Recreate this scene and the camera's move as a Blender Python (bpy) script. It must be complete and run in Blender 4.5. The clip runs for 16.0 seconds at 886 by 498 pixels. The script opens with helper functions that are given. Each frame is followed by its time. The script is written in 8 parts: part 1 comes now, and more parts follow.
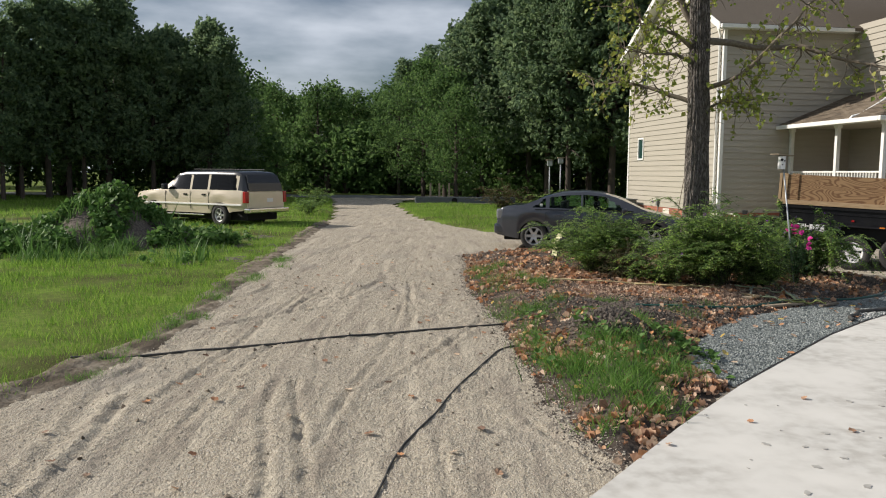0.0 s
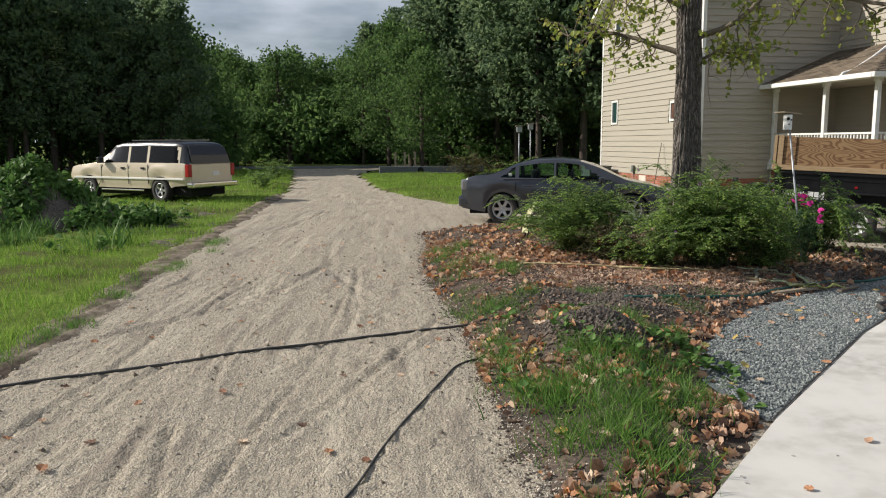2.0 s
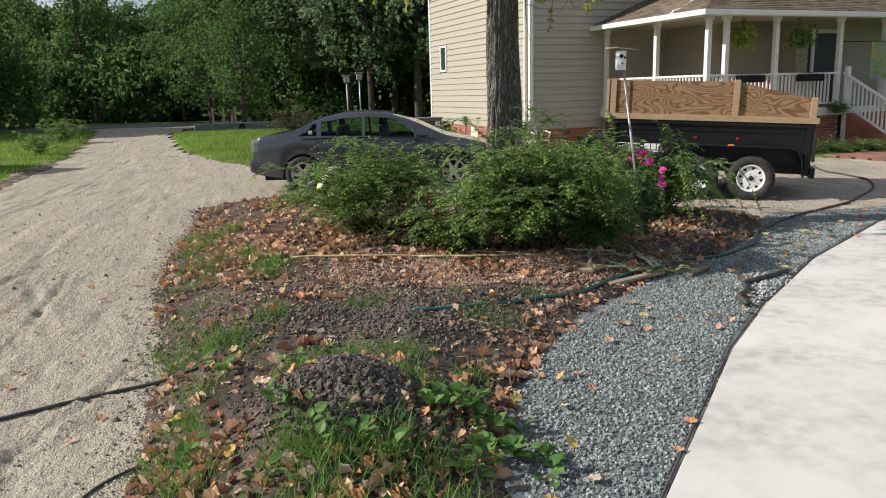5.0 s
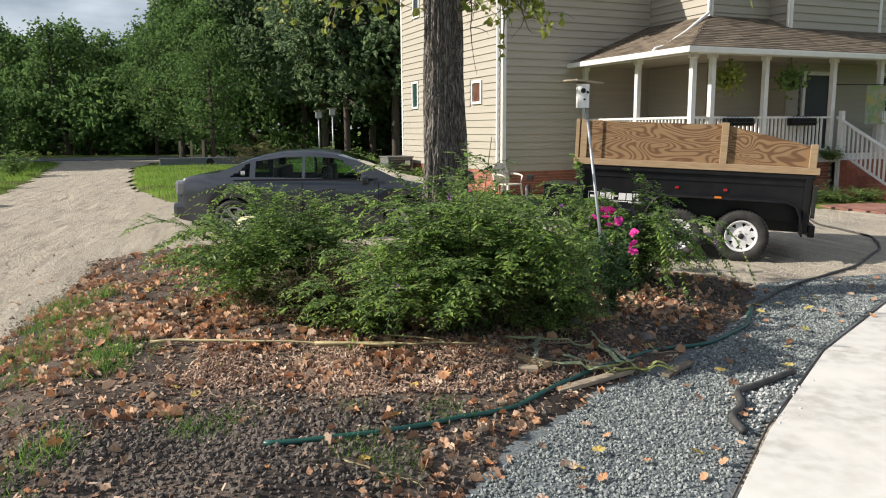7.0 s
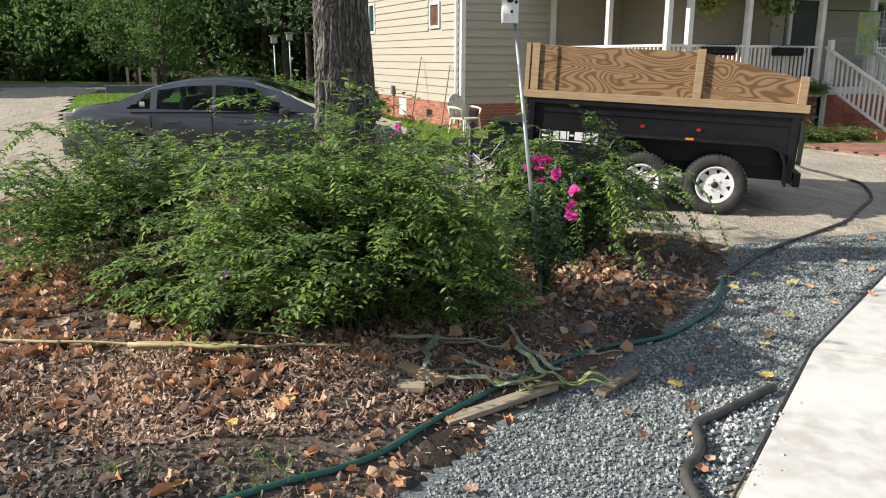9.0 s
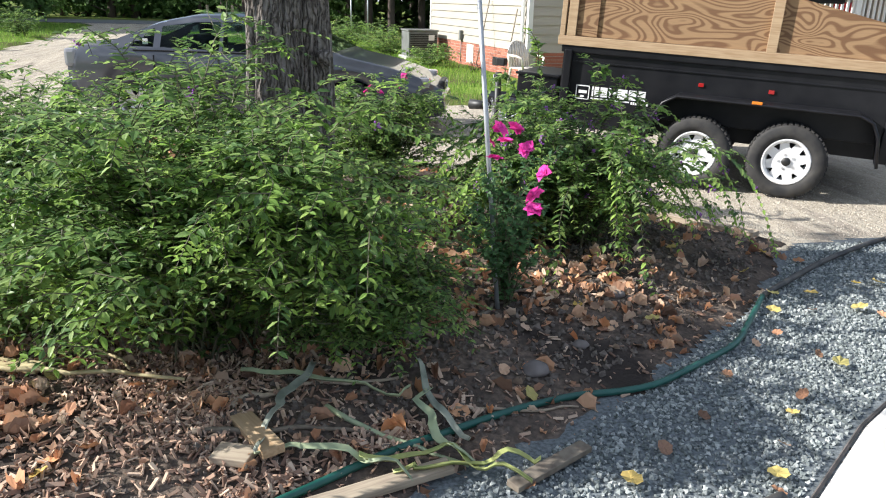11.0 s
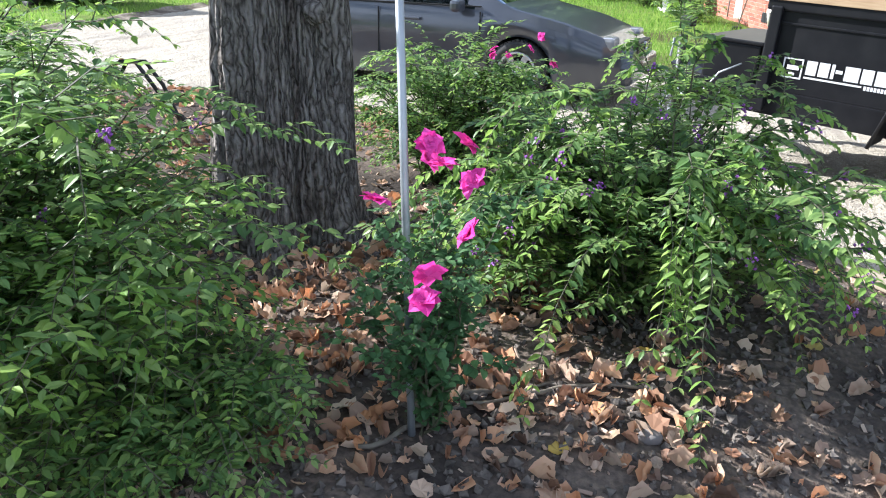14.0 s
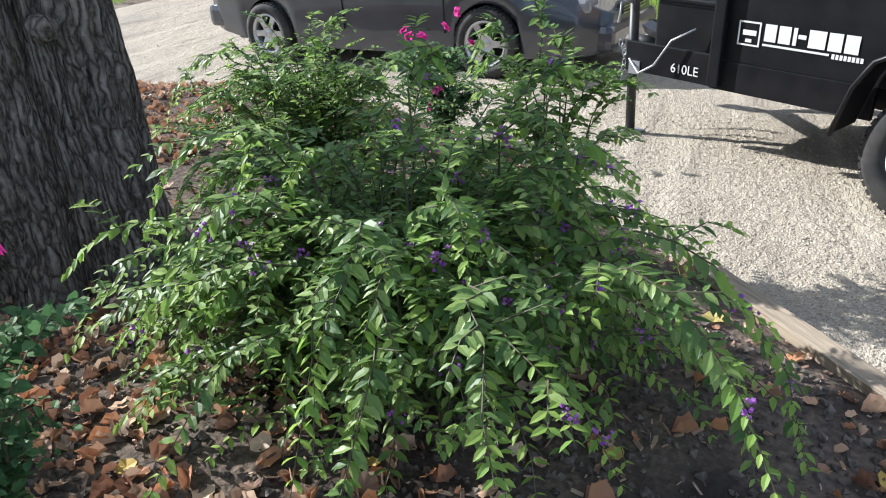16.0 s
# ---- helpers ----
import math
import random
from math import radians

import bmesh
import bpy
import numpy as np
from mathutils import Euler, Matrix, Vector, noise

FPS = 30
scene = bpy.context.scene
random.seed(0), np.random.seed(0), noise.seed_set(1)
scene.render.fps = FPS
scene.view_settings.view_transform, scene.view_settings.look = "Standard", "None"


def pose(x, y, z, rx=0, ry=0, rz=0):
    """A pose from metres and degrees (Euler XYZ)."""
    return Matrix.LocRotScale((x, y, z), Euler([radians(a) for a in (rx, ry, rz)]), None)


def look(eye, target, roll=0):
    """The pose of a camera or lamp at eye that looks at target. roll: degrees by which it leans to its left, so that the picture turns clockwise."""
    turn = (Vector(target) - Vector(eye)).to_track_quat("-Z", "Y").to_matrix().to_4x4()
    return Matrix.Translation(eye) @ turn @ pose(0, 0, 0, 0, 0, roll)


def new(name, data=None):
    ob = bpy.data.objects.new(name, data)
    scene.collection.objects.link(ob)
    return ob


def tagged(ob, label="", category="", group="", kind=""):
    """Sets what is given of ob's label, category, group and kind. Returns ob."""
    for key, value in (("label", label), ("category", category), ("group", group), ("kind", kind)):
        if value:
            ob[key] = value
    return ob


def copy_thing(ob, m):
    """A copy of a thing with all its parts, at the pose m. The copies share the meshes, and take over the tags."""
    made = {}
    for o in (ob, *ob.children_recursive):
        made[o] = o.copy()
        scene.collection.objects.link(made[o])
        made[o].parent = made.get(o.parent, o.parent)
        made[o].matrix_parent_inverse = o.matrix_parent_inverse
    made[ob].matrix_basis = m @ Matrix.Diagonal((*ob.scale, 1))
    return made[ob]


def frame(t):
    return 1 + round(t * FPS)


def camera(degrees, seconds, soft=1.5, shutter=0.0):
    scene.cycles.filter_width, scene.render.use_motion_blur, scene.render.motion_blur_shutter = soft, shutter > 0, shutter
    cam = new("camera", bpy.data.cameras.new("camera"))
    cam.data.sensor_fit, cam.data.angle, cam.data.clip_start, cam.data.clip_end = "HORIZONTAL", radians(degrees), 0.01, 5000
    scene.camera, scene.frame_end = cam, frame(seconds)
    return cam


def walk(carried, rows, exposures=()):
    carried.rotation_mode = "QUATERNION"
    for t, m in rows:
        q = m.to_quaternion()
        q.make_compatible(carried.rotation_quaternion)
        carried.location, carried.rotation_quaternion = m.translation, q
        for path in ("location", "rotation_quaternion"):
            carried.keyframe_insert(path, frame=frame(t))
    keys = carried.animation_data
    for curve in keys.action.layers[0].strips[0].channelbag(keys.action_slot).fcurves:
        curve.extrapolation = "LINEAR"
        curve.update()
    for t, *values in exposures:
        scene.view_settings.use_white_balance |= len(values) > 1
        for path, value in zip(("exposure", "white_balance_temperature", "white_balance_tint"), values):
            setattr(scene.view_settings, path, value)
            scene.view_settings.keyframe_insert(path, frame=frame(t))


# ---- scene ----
cam = camera(60.0, 16.0, soft=1.1)
PATH = [
    (0, (-0.029, -0.031, 1.842), (-0.017, 1.96, 1.646), 0.5),
    (0.5, (-0.03, 0.497, 1.82), (0.028, 2.487, 1.627), 0.6),
    (1, (0.085, 0.923, 1.822), (0.131, 2.914, 1.633), 0.1),
    (1.5, (0.155, 1.408, 1.79), (0.205, 3.392, 1.547), 0.1),
    (2, (0.252, 1.82, 1.814), (0.338, 3.799, 1.538), -0.3),
    (2.5, (0.417, 2.249, 1.819), (0.548, 4.209, 1.444), -0.6),
    (3, (0.564, 2.618, 1.806), (0.812, 4.483, 1.128), -2.8),
    (3.5, (0.831, 3.035, 1.733), (1.108, 4.864, 0.975), -4.0),
    (4, (1.066, 3.473, 1.738), (1.387, 5.346, 1.114), -3.1),
    (4.5, (1.258, 3.884, 1.775), (1.673, 5.779, 1.286), -2.4),
    (7, (2.482, 5.855, 1.786), (2.979, 7.767, 1.476), -0.4),
    (7.5, (2.76, 6.182, 1.774), (3.233, 8.094, 1.429), -0.5),
    (8, (2.981, 6.568, 1.756), (3.499, 8.458, 1.356), 0.2),
    (8.5, (3.228, 6.855, 1.74), (3.785, 8.728, 1.313), -0.4),
    (9, (3.503, 7.213, 1.737), (4.043, 9.076, 1.253), 0.2),
    (11.5, (4.944, 8.53, 1.64), (5.051, 10.428, 1.02), 2.0),
    (12, (5.171, 8.795, 1.629), (5.029, 10.686, 0.994), 2.7),
    (12.5, (5.388, 9.039, 1.622), (5.094, 10.895, 0.937), 2.7),
    (13, (5.677, 9.309, 1.619), (5.285, 11.133, 0.898), 2.3),
    (13.5, (5.824, 9.59, 1.618), (5.424, 11.412, 0.897), 2.5),
    (14, (6.071, 9.903, 1.608), (5.68, 11.718, 0.866), 1.2),
    (14.5, (6.307, 10.154, 1.604), (5.879, 11.95, 0.834), 0.6),
    (15, (6.507, 10.508, 1.593), (6.12, 12.299, 0.79), 0.2),
    (15.5, (6.719, 10.754, 1.597), (6.284, 12.523, 0.772), -1.1),
    (16, (7.127, 11.002, 1.684), (6.5, 12.702, 0.838), -3.8),
]
walk(cam, [(t, look(eye, target, roll)) for t, eye, target, roll in PATH],
     [(0.0, 0.1, 6150, 10), (2.5, 0.12, 6150, 10), (3.5, 0.2, 6100, 10), (4.5, 0.25, 6050, 10), (7.0, 0.48, 6150, 10), (9.0, 0.6, 6100, 10), (11.0, 1.1, 5750, 10), (12.5, 1.48, 5400, 10), (14.0, 1.56, 5350, 10), (15.2, 1.34, 5400, 10), (16.0, 1.05, 5500, 10)])
# ---------- world, sun, exposure ----------
SUN_BEARING, SUN_HEIGHT = -80.0, 31.0   # degrees from +y towards +x; degrees above the horizon
world = bpy.data.worlds.new("sky")
scene.world = world
world.use_nodes = True
wt = world.node_tree
wbg = wt.nodes["Background"]
sky = wt.nodes.new("ShaderNodeTexSky")
sky.sky_type, sky.sun_disc = "NISHITA", False
sky.sun_elevation, sky.sun_rotation = radians(SUN_HEIGHT), radians(SUN_BEARING)
sky.air_density, sky.dust_density = 1.0, 1.5
wco = wt.nodes.new("ShaderNodeTexCoord")
wmap = wt.nodes.new("ShaderNodeMapping")
wmap.inputs["Scale"].default_value = (1.2, 1.2, 4.0)
wno = wt.nodes.new("ShaderNodeTexNoise")
wno.inputs["Scale"].default_value, wno.inputs["Detail"].default_value = 2.2, 6
wra = wt.nodes.new("ShaderNodeValToRGB")
wra.color_ramp.elements[0].position, wra.color_ramp.elements[1].position = 0.42, 0.66
wmix = wt.nodes.new("ShaderNodeMix")
wmix.data_type = "RGBA"
wmix.inputs["B"].default_value = (13.5, 14.0, 14.8, 1)
wt.links.new(wco.outputs["Generated"], wmap.inputs["Vector"])
wt.links.new(wmap.outputs["Vector"], wno.inputs["Vector"])
wt.links.new(wno.outputs["Fac"], wra.inputs["Fac"])
wt.links.new(wra.outputs["Color"], wmix.inputs["Factor"])
wt.links.new(sky.outputs["Color"], wmix.inputs["A"])
wt.links.new(wmix.outputs["Result"], wbg.inputs["Color"])
wbg.inputs["Strength"].default_value = 0.050
sun = new("sun", bpy.data.lights.new("sun", "SUN"))
sun.data.energy, sun.data.angle, sun.data.color = 5.0, radians(0.6), (1.0, 0.90, 0.76)
_sd = Vector((math.sin(radians(SUN_BEARING)) * math.cos(radians(SUN_HEIGHT)), math.cos(radians(SUN_BEARING)) * math.cos(radians(SUN_HEIGHT)), math.sin(radians(SUN_HEIGHT))))
sun.matrix_world = look(_sd * 200, (0, 0, 0))

# ---------- materials ----------
def material(name, base, rough=0.8, metal=0.0, var=None, scale=8.0, var2=None, scale2=1.5, bump=0.0, bump_scale=40.0, stretch=(1, 1, 1), island=0.0, spec=0.5, detail=4.0, translucent=0.0, transmission=0.0, space="Object", random_ob=0.0):
    """A node material: a base colour that two scales of noise mix with var and var2, with noise relief."""
    m = bpy.data.materials.new(name)
    m.use_nodes = True
    nt, nd = m.node_tree, m.node_tree.nodes
    p = nd["Principled BSDF"]
    p.inputs["Roughness"].default_value, p.inputs["Metallic"].default_value = rough, metal
    p.inputs["Specular IOR Level"].default_value = spec
    p.inputs["Transmission Weight"].default_value = transmission
    co = nd.new("ShaderNodeTexCoord")
    mp = nd.new("ShaderNodeMapping")
    mp.inputs["Scale"].default_value = stretch
    if space == "World":
        geo = nd.new("ShaderNodeNewGeometry")
        nt.links.new(geo.outputs["Position"], mp.inputs["Vector"])
    else:
        nt.links.new(co.outputs[space], mp.inputs["Vector"])
    src = None
    rgb = nd.new("ShaderNodeRGB")
    rgb.outputs[0].default_value = (*base, 1)
    src = rgb.outputs[0]
    for v, s, lo, hi in ((var, scale, 0.38, 0.66), (var2, scale2, 0.42, 0.62)):
        if v is None:
            continue
        n = nd.new("ShaderNodeTexNoise")
        n.inputs["Scale"].default_value, n.inputs["Detail"].default_value = s, detail
        nt.links.new(mp.outputs["Vector"], n.inputs["Vector"])
        r = nd.new("ShaderNodeMapRange")
        r.inputs["From Min"].default_value, r.inputs["From Max"].default_value = lo, hi
        nt.links.new(n.outputs["Fac"], r.inputs["Value"])
        mx = nd.new("ShaderNodeMix")
        mx.data_type = "RGBA"
        mx.inputs["B"].default_value = (*v, 1)
        nt.links.new(r.outputs["Result"], mx.inputs["Factor"])
        nt.links.new(src, mx.inputs["A"])
        src = mx.outputs["Result"]
    if island or random_ob:
        hs = nd.new("ShaderNodeHueSaturation")
        mr = nd.new("ShaderNodeMapRange")
        if island:
            g = nd.new("ShaderNodeNewGeometry")
            nt.links.new(g.outputs["Random Per Island"], mr.inputs["Value"])
        else:
            g = nd.new("ShaderNodeObjectInfo")
            nt.links.new(g.outputs["Random"], mr.inputs["Value"])
        k = island or random_ob
        mr.inputs["To Min"].default_value, mr.inputs["To Max"].default_value = 1 - k, 1 + k
        nt.links.new(mr.outputs["Result"], hs.inputs["Value"])
        nt.links.new(src, hs.inputs["Color"])
        src = hs.outputs["Color"]
    nt.links.new(src, p.inputs["Base Color"])
    if bump:
        n = nd.new("ShaderNodeTexNoise")
        n.inputs["Scale"].default_value, n.inputs["Detail"].default_value = bump_scale, 5
        nt.links.new(mp.outputs["Vector"], n.inputs["Vector"])
        b = nd.new("ShaderNodeBump")
        b.inputs["Strength"].default_value, b.inputs["Distance"].default_value = min(1.0, bump * 20), bump
        nt.links.new(n.outputs["Fac"], b.inputs["Height"])
        nt.links.new(b.outputs["Normal"], p.inputs["Normal"])
    if translucent:
        tr = nd.new("ShaderNodeBsdfTranslucent")
        nt.links.new(src, tr.inputs["Color"])
        ms = nd.new("ShaderNodeMixShader")
        ms.inputs["Fac"].default_value = translucent
        out = nd["Material Output"]
        nt.links.new(p.outputs[0], ms.inputs[1])
        nt.links.new(tr.outputs[0], ms.inputs[2])
        nt.links.new(ms.outputs[0], out.inputs["Surface"])
    return m


def leaf_material(name, colours, translucent=0.3, rough=0.5, spec=0.35):
    """Leaves: each leaf takes its own colour from a ramp."""
    m = bpy.data.materials.new(name)
    m.use_nodes = True
    nt, nd = m.node_tree, m.node_tree.nodes
    p = nd["Principled BSDF"]
    p.inputs["Roughness"].default_value, p.inputs["Specular IOR Level"].default_value = rough, spec
    g = nd.new("ShaderNodeNewGeometry")
    r = nd.new("ShaderNodeValToRGB")
    el = r.color_ramp.elements
    while len(el) < len(colours):
        el.new(0.5)
    for n, c in enumerate(colours):
        el[n].position, el[n].color = n / (len(colours) - 1), (*c, 1)
    nt.links.new(g.outputs["Random Per Island"], r.inputs["Fac"])
    nt.links.new(r.outputs["Color"], p.inputs["Base Color"])
    tr = nd.new("ShaderNodeBsdfTranslucent")
    nt.links.new(r.outputs["Color"], tr.inputs["Color"])
    ms = nd.new("ShaderNodeMixShader")
    ms.inputs["Fac"].default_value = translucent
    nt.links.new(p.outputs[0], ms.inputs[1])
    nt.links.new(tr.outputs[0], ms.inputs[2])
    nt.links.new(ms.outputs[0], nd["Material Output"].inputs["Surface"])
    return m


def plywood_material():
    """Plywood with bold cathedral grain: distorted rings stretched along the sheet."""
    m = bpy.data.materials.new("plywood")
    m.use_nodes = True
    nt, nd = m.node_tree, m.node_tree.nodes
    p = nd["Principled BSDF"]
    p.inputs["Roughness"].default_value = 0.75
    co, mp = nd.new("ShaderNodeTexCoord"), nd.new("ShaderNodeMapping")
    mp.inputs["Scale"].default_value, mp.inputs["Location"].default_value = (1.1, 1.0, 3.2), (0.3, 0, -0.6)
    no = nd.new("ShaderNodeTexNoise")
    no.inputs["Scale"].default_value, no.inputs["Detail"].default_value, no.inputs["Distortion"].default_value = 1.15, 1.2, 0.5
    mul = nd.new("ShaderNodeMath")
    mul.operation, mul.inputs[1].default_value = "MULTIPLY", 120
    sn = nd.new("ShaderNodeMath")
    sn.operation = "SINE"
    ra = nd.new("ShaderNodeValToRGB")
    ra.color_ramp.elements[0].position, ra.color_ramp.elements[0].color = 0.35, (0.275, 0.172, 0.086, 1)
    ra.color_ramp.elements[1].position, ra.color_ramp.elements[1].color = 0.85, (0.14, 0.072, 0.032, 1)
    mr = nd.new("ShaderNodeMapRange")
    mr.inputs["From Min"].default_value = -1
    fn = nd.new("ShaderNodeTexNoise")
    fn.inputs["Scale"].default_value, fn.inputs["Detail"].default_value = 14, 6
    mp2 = nd.new("ShaderNodeMapping")
    mp2.inputs["Scale"].default_value = (0.6, 1, 9)
    mx = nd.new("ShaderNodeMix")
    mx.data_type, mx.blend_type = "RGBA", "MULTIPLY"
    mx.inputs["Factor"].default_value = 0.5
    L = nt.links.new
    L(co.outputs["Object"], mp.inputs["Vector"]), L(mp.outputs["Vector"], no.inputs["Vector"]), L(no.outputs["Fac"], mul.inputs[0])
    L(mul.outputs[0], sn.inputs[0]), L(sn.outputs[0], mr.inputs["Value"]), L(mr.outputs["Result"], ra.inputs["Fac"])
    L(co.outputs["Object"], mp2.inputs["Vector"]), L(mp2.outputs["Vector"], fn.inputs["Vector"])
    L(ra.outputs["Color"], mx.inputs["A"]), L(fn.outputs["Fac"], mx.inputs["B"])
    sc = nd.new("ShaderNodeMix")
    sc.data_type, sc.blend_type = "RGBA", "ADD"
    sc.inputs["Factor"].default_value = 0.35
    L(mx.outputs["Result"], sc.inputs["A"]), L(ra.outputs["Color"], sc.inputs["B"])
    L(sc.outputs["Result"], p.inputs["Base Color"])
    return m


def pane_material(name, tint, ior=1.5):
    """Thin glass: tinted see-through with a clear reflection."""
    m = bpy.data.materials.new(name)
    m.use_nodes = True
    nt, nd = m.node_tree, m.node_tree.nodes
    tr, gl, ms, fr = nd.new("ShaderNodeBsdfTransparent"), nd.new("ShaderNodeBsdfGlossy"), nd.new("ShaderNodeMixShader"), nd.new("ShaderNodeFresnel")
    tr.inputs["Color"].default_value = (*tint, 1)
    gl.inputs["Roughness"].default_value = 0.02
    fr.inputs["IOR"].default_value = ior
    nt.links.new(fr.outputs[0], ms.inputs[0]), nt.links.new(tr.outputs[0], ms.inputs[1]), nt.links.new(gl.outputs[0], ms.inputs[2])
    nt.links.new(ms.outputs[0], nd["Material Output"].inputs["Surface"])
    return m


def drive_material():
    """Compacted pale sand and grit: stone-sized cells, fine grain, long tyre streaks and damp patches."""
    m = bpy.data.materials.new("sandy_gravel")
    m.use_nodes = True
    nt, nd = m.node_tree, m.node_tree.nodes
    p = nd["Principled BSDF"]
    p.inputs["Roughness"].default_value, p.inputs["Specular IOR Level"].default_value = 0.95, 0.1
    geo = nd.new("ShaderNodeNewGeometry")
    L = nt.links.new

    def noise_at(scale, stretch=(1, 1, 1), detail=6.0):
        mp = nd.new("ShaderNodeMapping")
        mp.inputs["Scale"].default_value = stretch
        n = nd.new("ShaderNodeTexNoise")
        n.inputs["Scale"].default_value, n.inputs["Detail"].default_value = scale, detail
        L(geo.outputs["Position"], mp.inputs["Vector"]), L(mp.outputs["Vector"], n.inputs["Vector"])
        return n.outputs["Fac"]

    def mix(a, colour, fac, lo, hi, top=1.0):
        r = nd.new("ShaderNodeMapRange")
        r.inputs["From Min"].default_value, r.inputs["From Max"].default_value, r.inputs["To Max"].default_value = lo, hi, top
        x = nd.new("ShaderNodeMix")
        x.data_type = "RGBA"
        x.inputs["B"].default_value = (*colour, 1)
        L(fac, r.inputs["Value"]), L(r.outputs["Result"], x.inputs["Factor"]), L(a, x.inputs["A"])
        return x.outputs["Result"]

    vo = nd.new("ShaderNodeTexVoronoi")
    vo.inputs["Scale"].default_value = 120
    L(geo.outputs["Position"], vo.inputs["Vector"])
    sep = nd.new("ShaderNodeSeparateColor")
    L(vo.outputs["Color"], sep.inputs[0])
    base = nd.new("ShaderNodeRGB")
    base.outputs[0].default_value = (0.45, 0.395, 0.305, 1)
    c = mix(base.outputs[0], (0.56, 0.51, 0.43), sep.outputs[0], 0.5, 0.9)
    c = mix(c, (0.22, 0.19, 0.155), sep.outputs[1], 0.66, 0.95, 0.8)
    c = mix(c, (0.26, 0.225, 0.185), noise_at(55, (1, 1, 1), 3.0), 0.56, 0.70, 0.6)
    c = mix(c, (0.29, 0.255, 0.21), noise_at(16, (1, 1, 1)), 0.52, 0.72, 0.7)
    c = mix(c, (0.27, 0.235, 0.195), noise_at(2.2, (2.6, 0.32, 1)), 0.52, 0.68, 0.75)
    c = mix(c, (0.57, 0.51, 0.41), noise_at(1.6, (3.2, 0.25, 1)), 0.54, 0.70, 0.8)
    c = mix(c, (0.33, 0.30, 0.26), noise_at(0.55), 0.55, 0.72, 0.6)
    L(c, p.inputs["Base Color"])
    b = nd.new("ShaderNodeBump")
    b.inputs["Strength"].default_value, b.inputs["Distance"].default_value = 1.0, 0.018
    ad = nd.new("ShaderNodeMath")
    ad.operation = "SUBTRACT"
    half = nd.new("ShaderNodeMath")
    half.operation, half.inputs[1].default_value = "MULTIPLY", 0.3
    L(vo.outputs["Distance"], half.inputs[0])
    rough_h = nd.new("ShaderNodeMath")
    rough_h.operation, rough_h.inputs[1].default_value = "MULTIPLY_ADD", 1.6
    L(noise_at(17, (1.4, 0.8, 1), 8.0), rough_h.inputs[0]), L(noise_at(75, (1, 1, 1), 6.0), rough_h.inputs[2])
    L(rough_h.outputs[0], ad.inputs[0]), L(half.outputs[0], ad.inputs[1])
    L(ad.outputs[0], b.inputs["Height"]), L(b.outputs["Normal"], p.inputs["Normal"])
    return m


M = {}
M["drive"] = drive_material()
M["pebble"] = material("pebble", (0.52, 0.47, 0.39), 0.9, island=0.25, spec=0.2)
M["grass_ground"] = material("grass_ground", (0.12, 0.18, 0.035), 0.95, var=(0.19, 0.26, 0.05), scale=9, var2=(0.085, 0.085, 0.035), scale2=0.5, bump=0.03, bump_scale=30, space="World", spec=0.05, detail=7)
M["blade"] = leaf_material("grass_blade", [(0.10, 0.20, 0.028), (0.15, 0.28, 0.038), (0.22, 0.37, 0.05), (0.32, 0.44, 0.085)], 0.5, 0.6, 0.25)
M["mulch"] = material("mulch_soil", (0.095, 0.078, 0.066), 1.0, var=(0.18, 0.14, 0.11), scale=38, var2=(0.045, 0.038, 0.034), scale2=1.7, bump=0.03, bump_scale=34, space="World", spec=0.05, detail=8)
M["soil"] = material("dark_soil", (0.10, 0.086, 0.076), 1.0, var=(0.19, 0.163, 0.14), scale=22, bump=0.04, bump_scale=18, space="World", spec=0.05)
M["chips"] = leaf_material("bark_chips", [(0.13, 0.085, 0.065), (0.32, 0.21, 0.15), (0.58, 0.45, 0.34), (0.20, 0.13, 0.10), (0.46, 0.31, 0.22)], 0.0, 0.9, 0.1)
M["gravel_base"] = material("gravel_base", (0.16, 0.18, 0.19), 0.95, var=(0.07, 0.08, 0.085), scale=60, bump=0.02, bump_scale=55, space="World")
M["gravel_stone"] = leaf_material("gravel_stone", [(0.095, 0.11, 0.108), (0.17, 0.19, 0.188), (0.25, 0.275, 0.268), (0.40, 0.42, 0.405), (0.12, 0.14, 0.14)], 0.0, 0.8, 0.3)
M["concrete"] = material("concrete", (0.585, 0.57, 0.535), 0.85, random_ob=0.06, var=(0.45, 0.43, 0.395), scale=9, var2=(0.64, 0.62, 0.58), scale2=1.1, bump=0.002, bump_scale=160, space="World", spec=0.3, detail=8)
M["stain"] = material("damp_stain", (0.34, 0.33, 0.305), 0.85, var=(0.45, 0.43, 0.40), scale=20, space="World")
M["asphalt"] = material("asphalt", (0.11, 0.115, 0.125), 0.9, var=(0.16, 0.165, 0.17), scale=3, space="World")
M["deadleaf"] = leaf_material("dead_leaves", [(0.24, 0.125, 0.08), (0.56, 0.30, 0.165), (0.66, 0.46, 0.31), (0.33, 0.18, 0.115), (0.74, 0.58, 0.43), (0.12, 0.08, 0.062), (0.64, 0.32, 0.15), (0.55, 0.40, 0.29), (0.20, 0.125, 0.09), (0.44, 0.26, 0.165)], 0.18, 0.75, 0.2)
M["yellowleaf"] = leaf_material("yellow_leaves", [(0.55, 0.38, 0.08), (0.62, 0.45, 0.14), (0.45, 0.40, 0.14)], 0.25, 0.6)


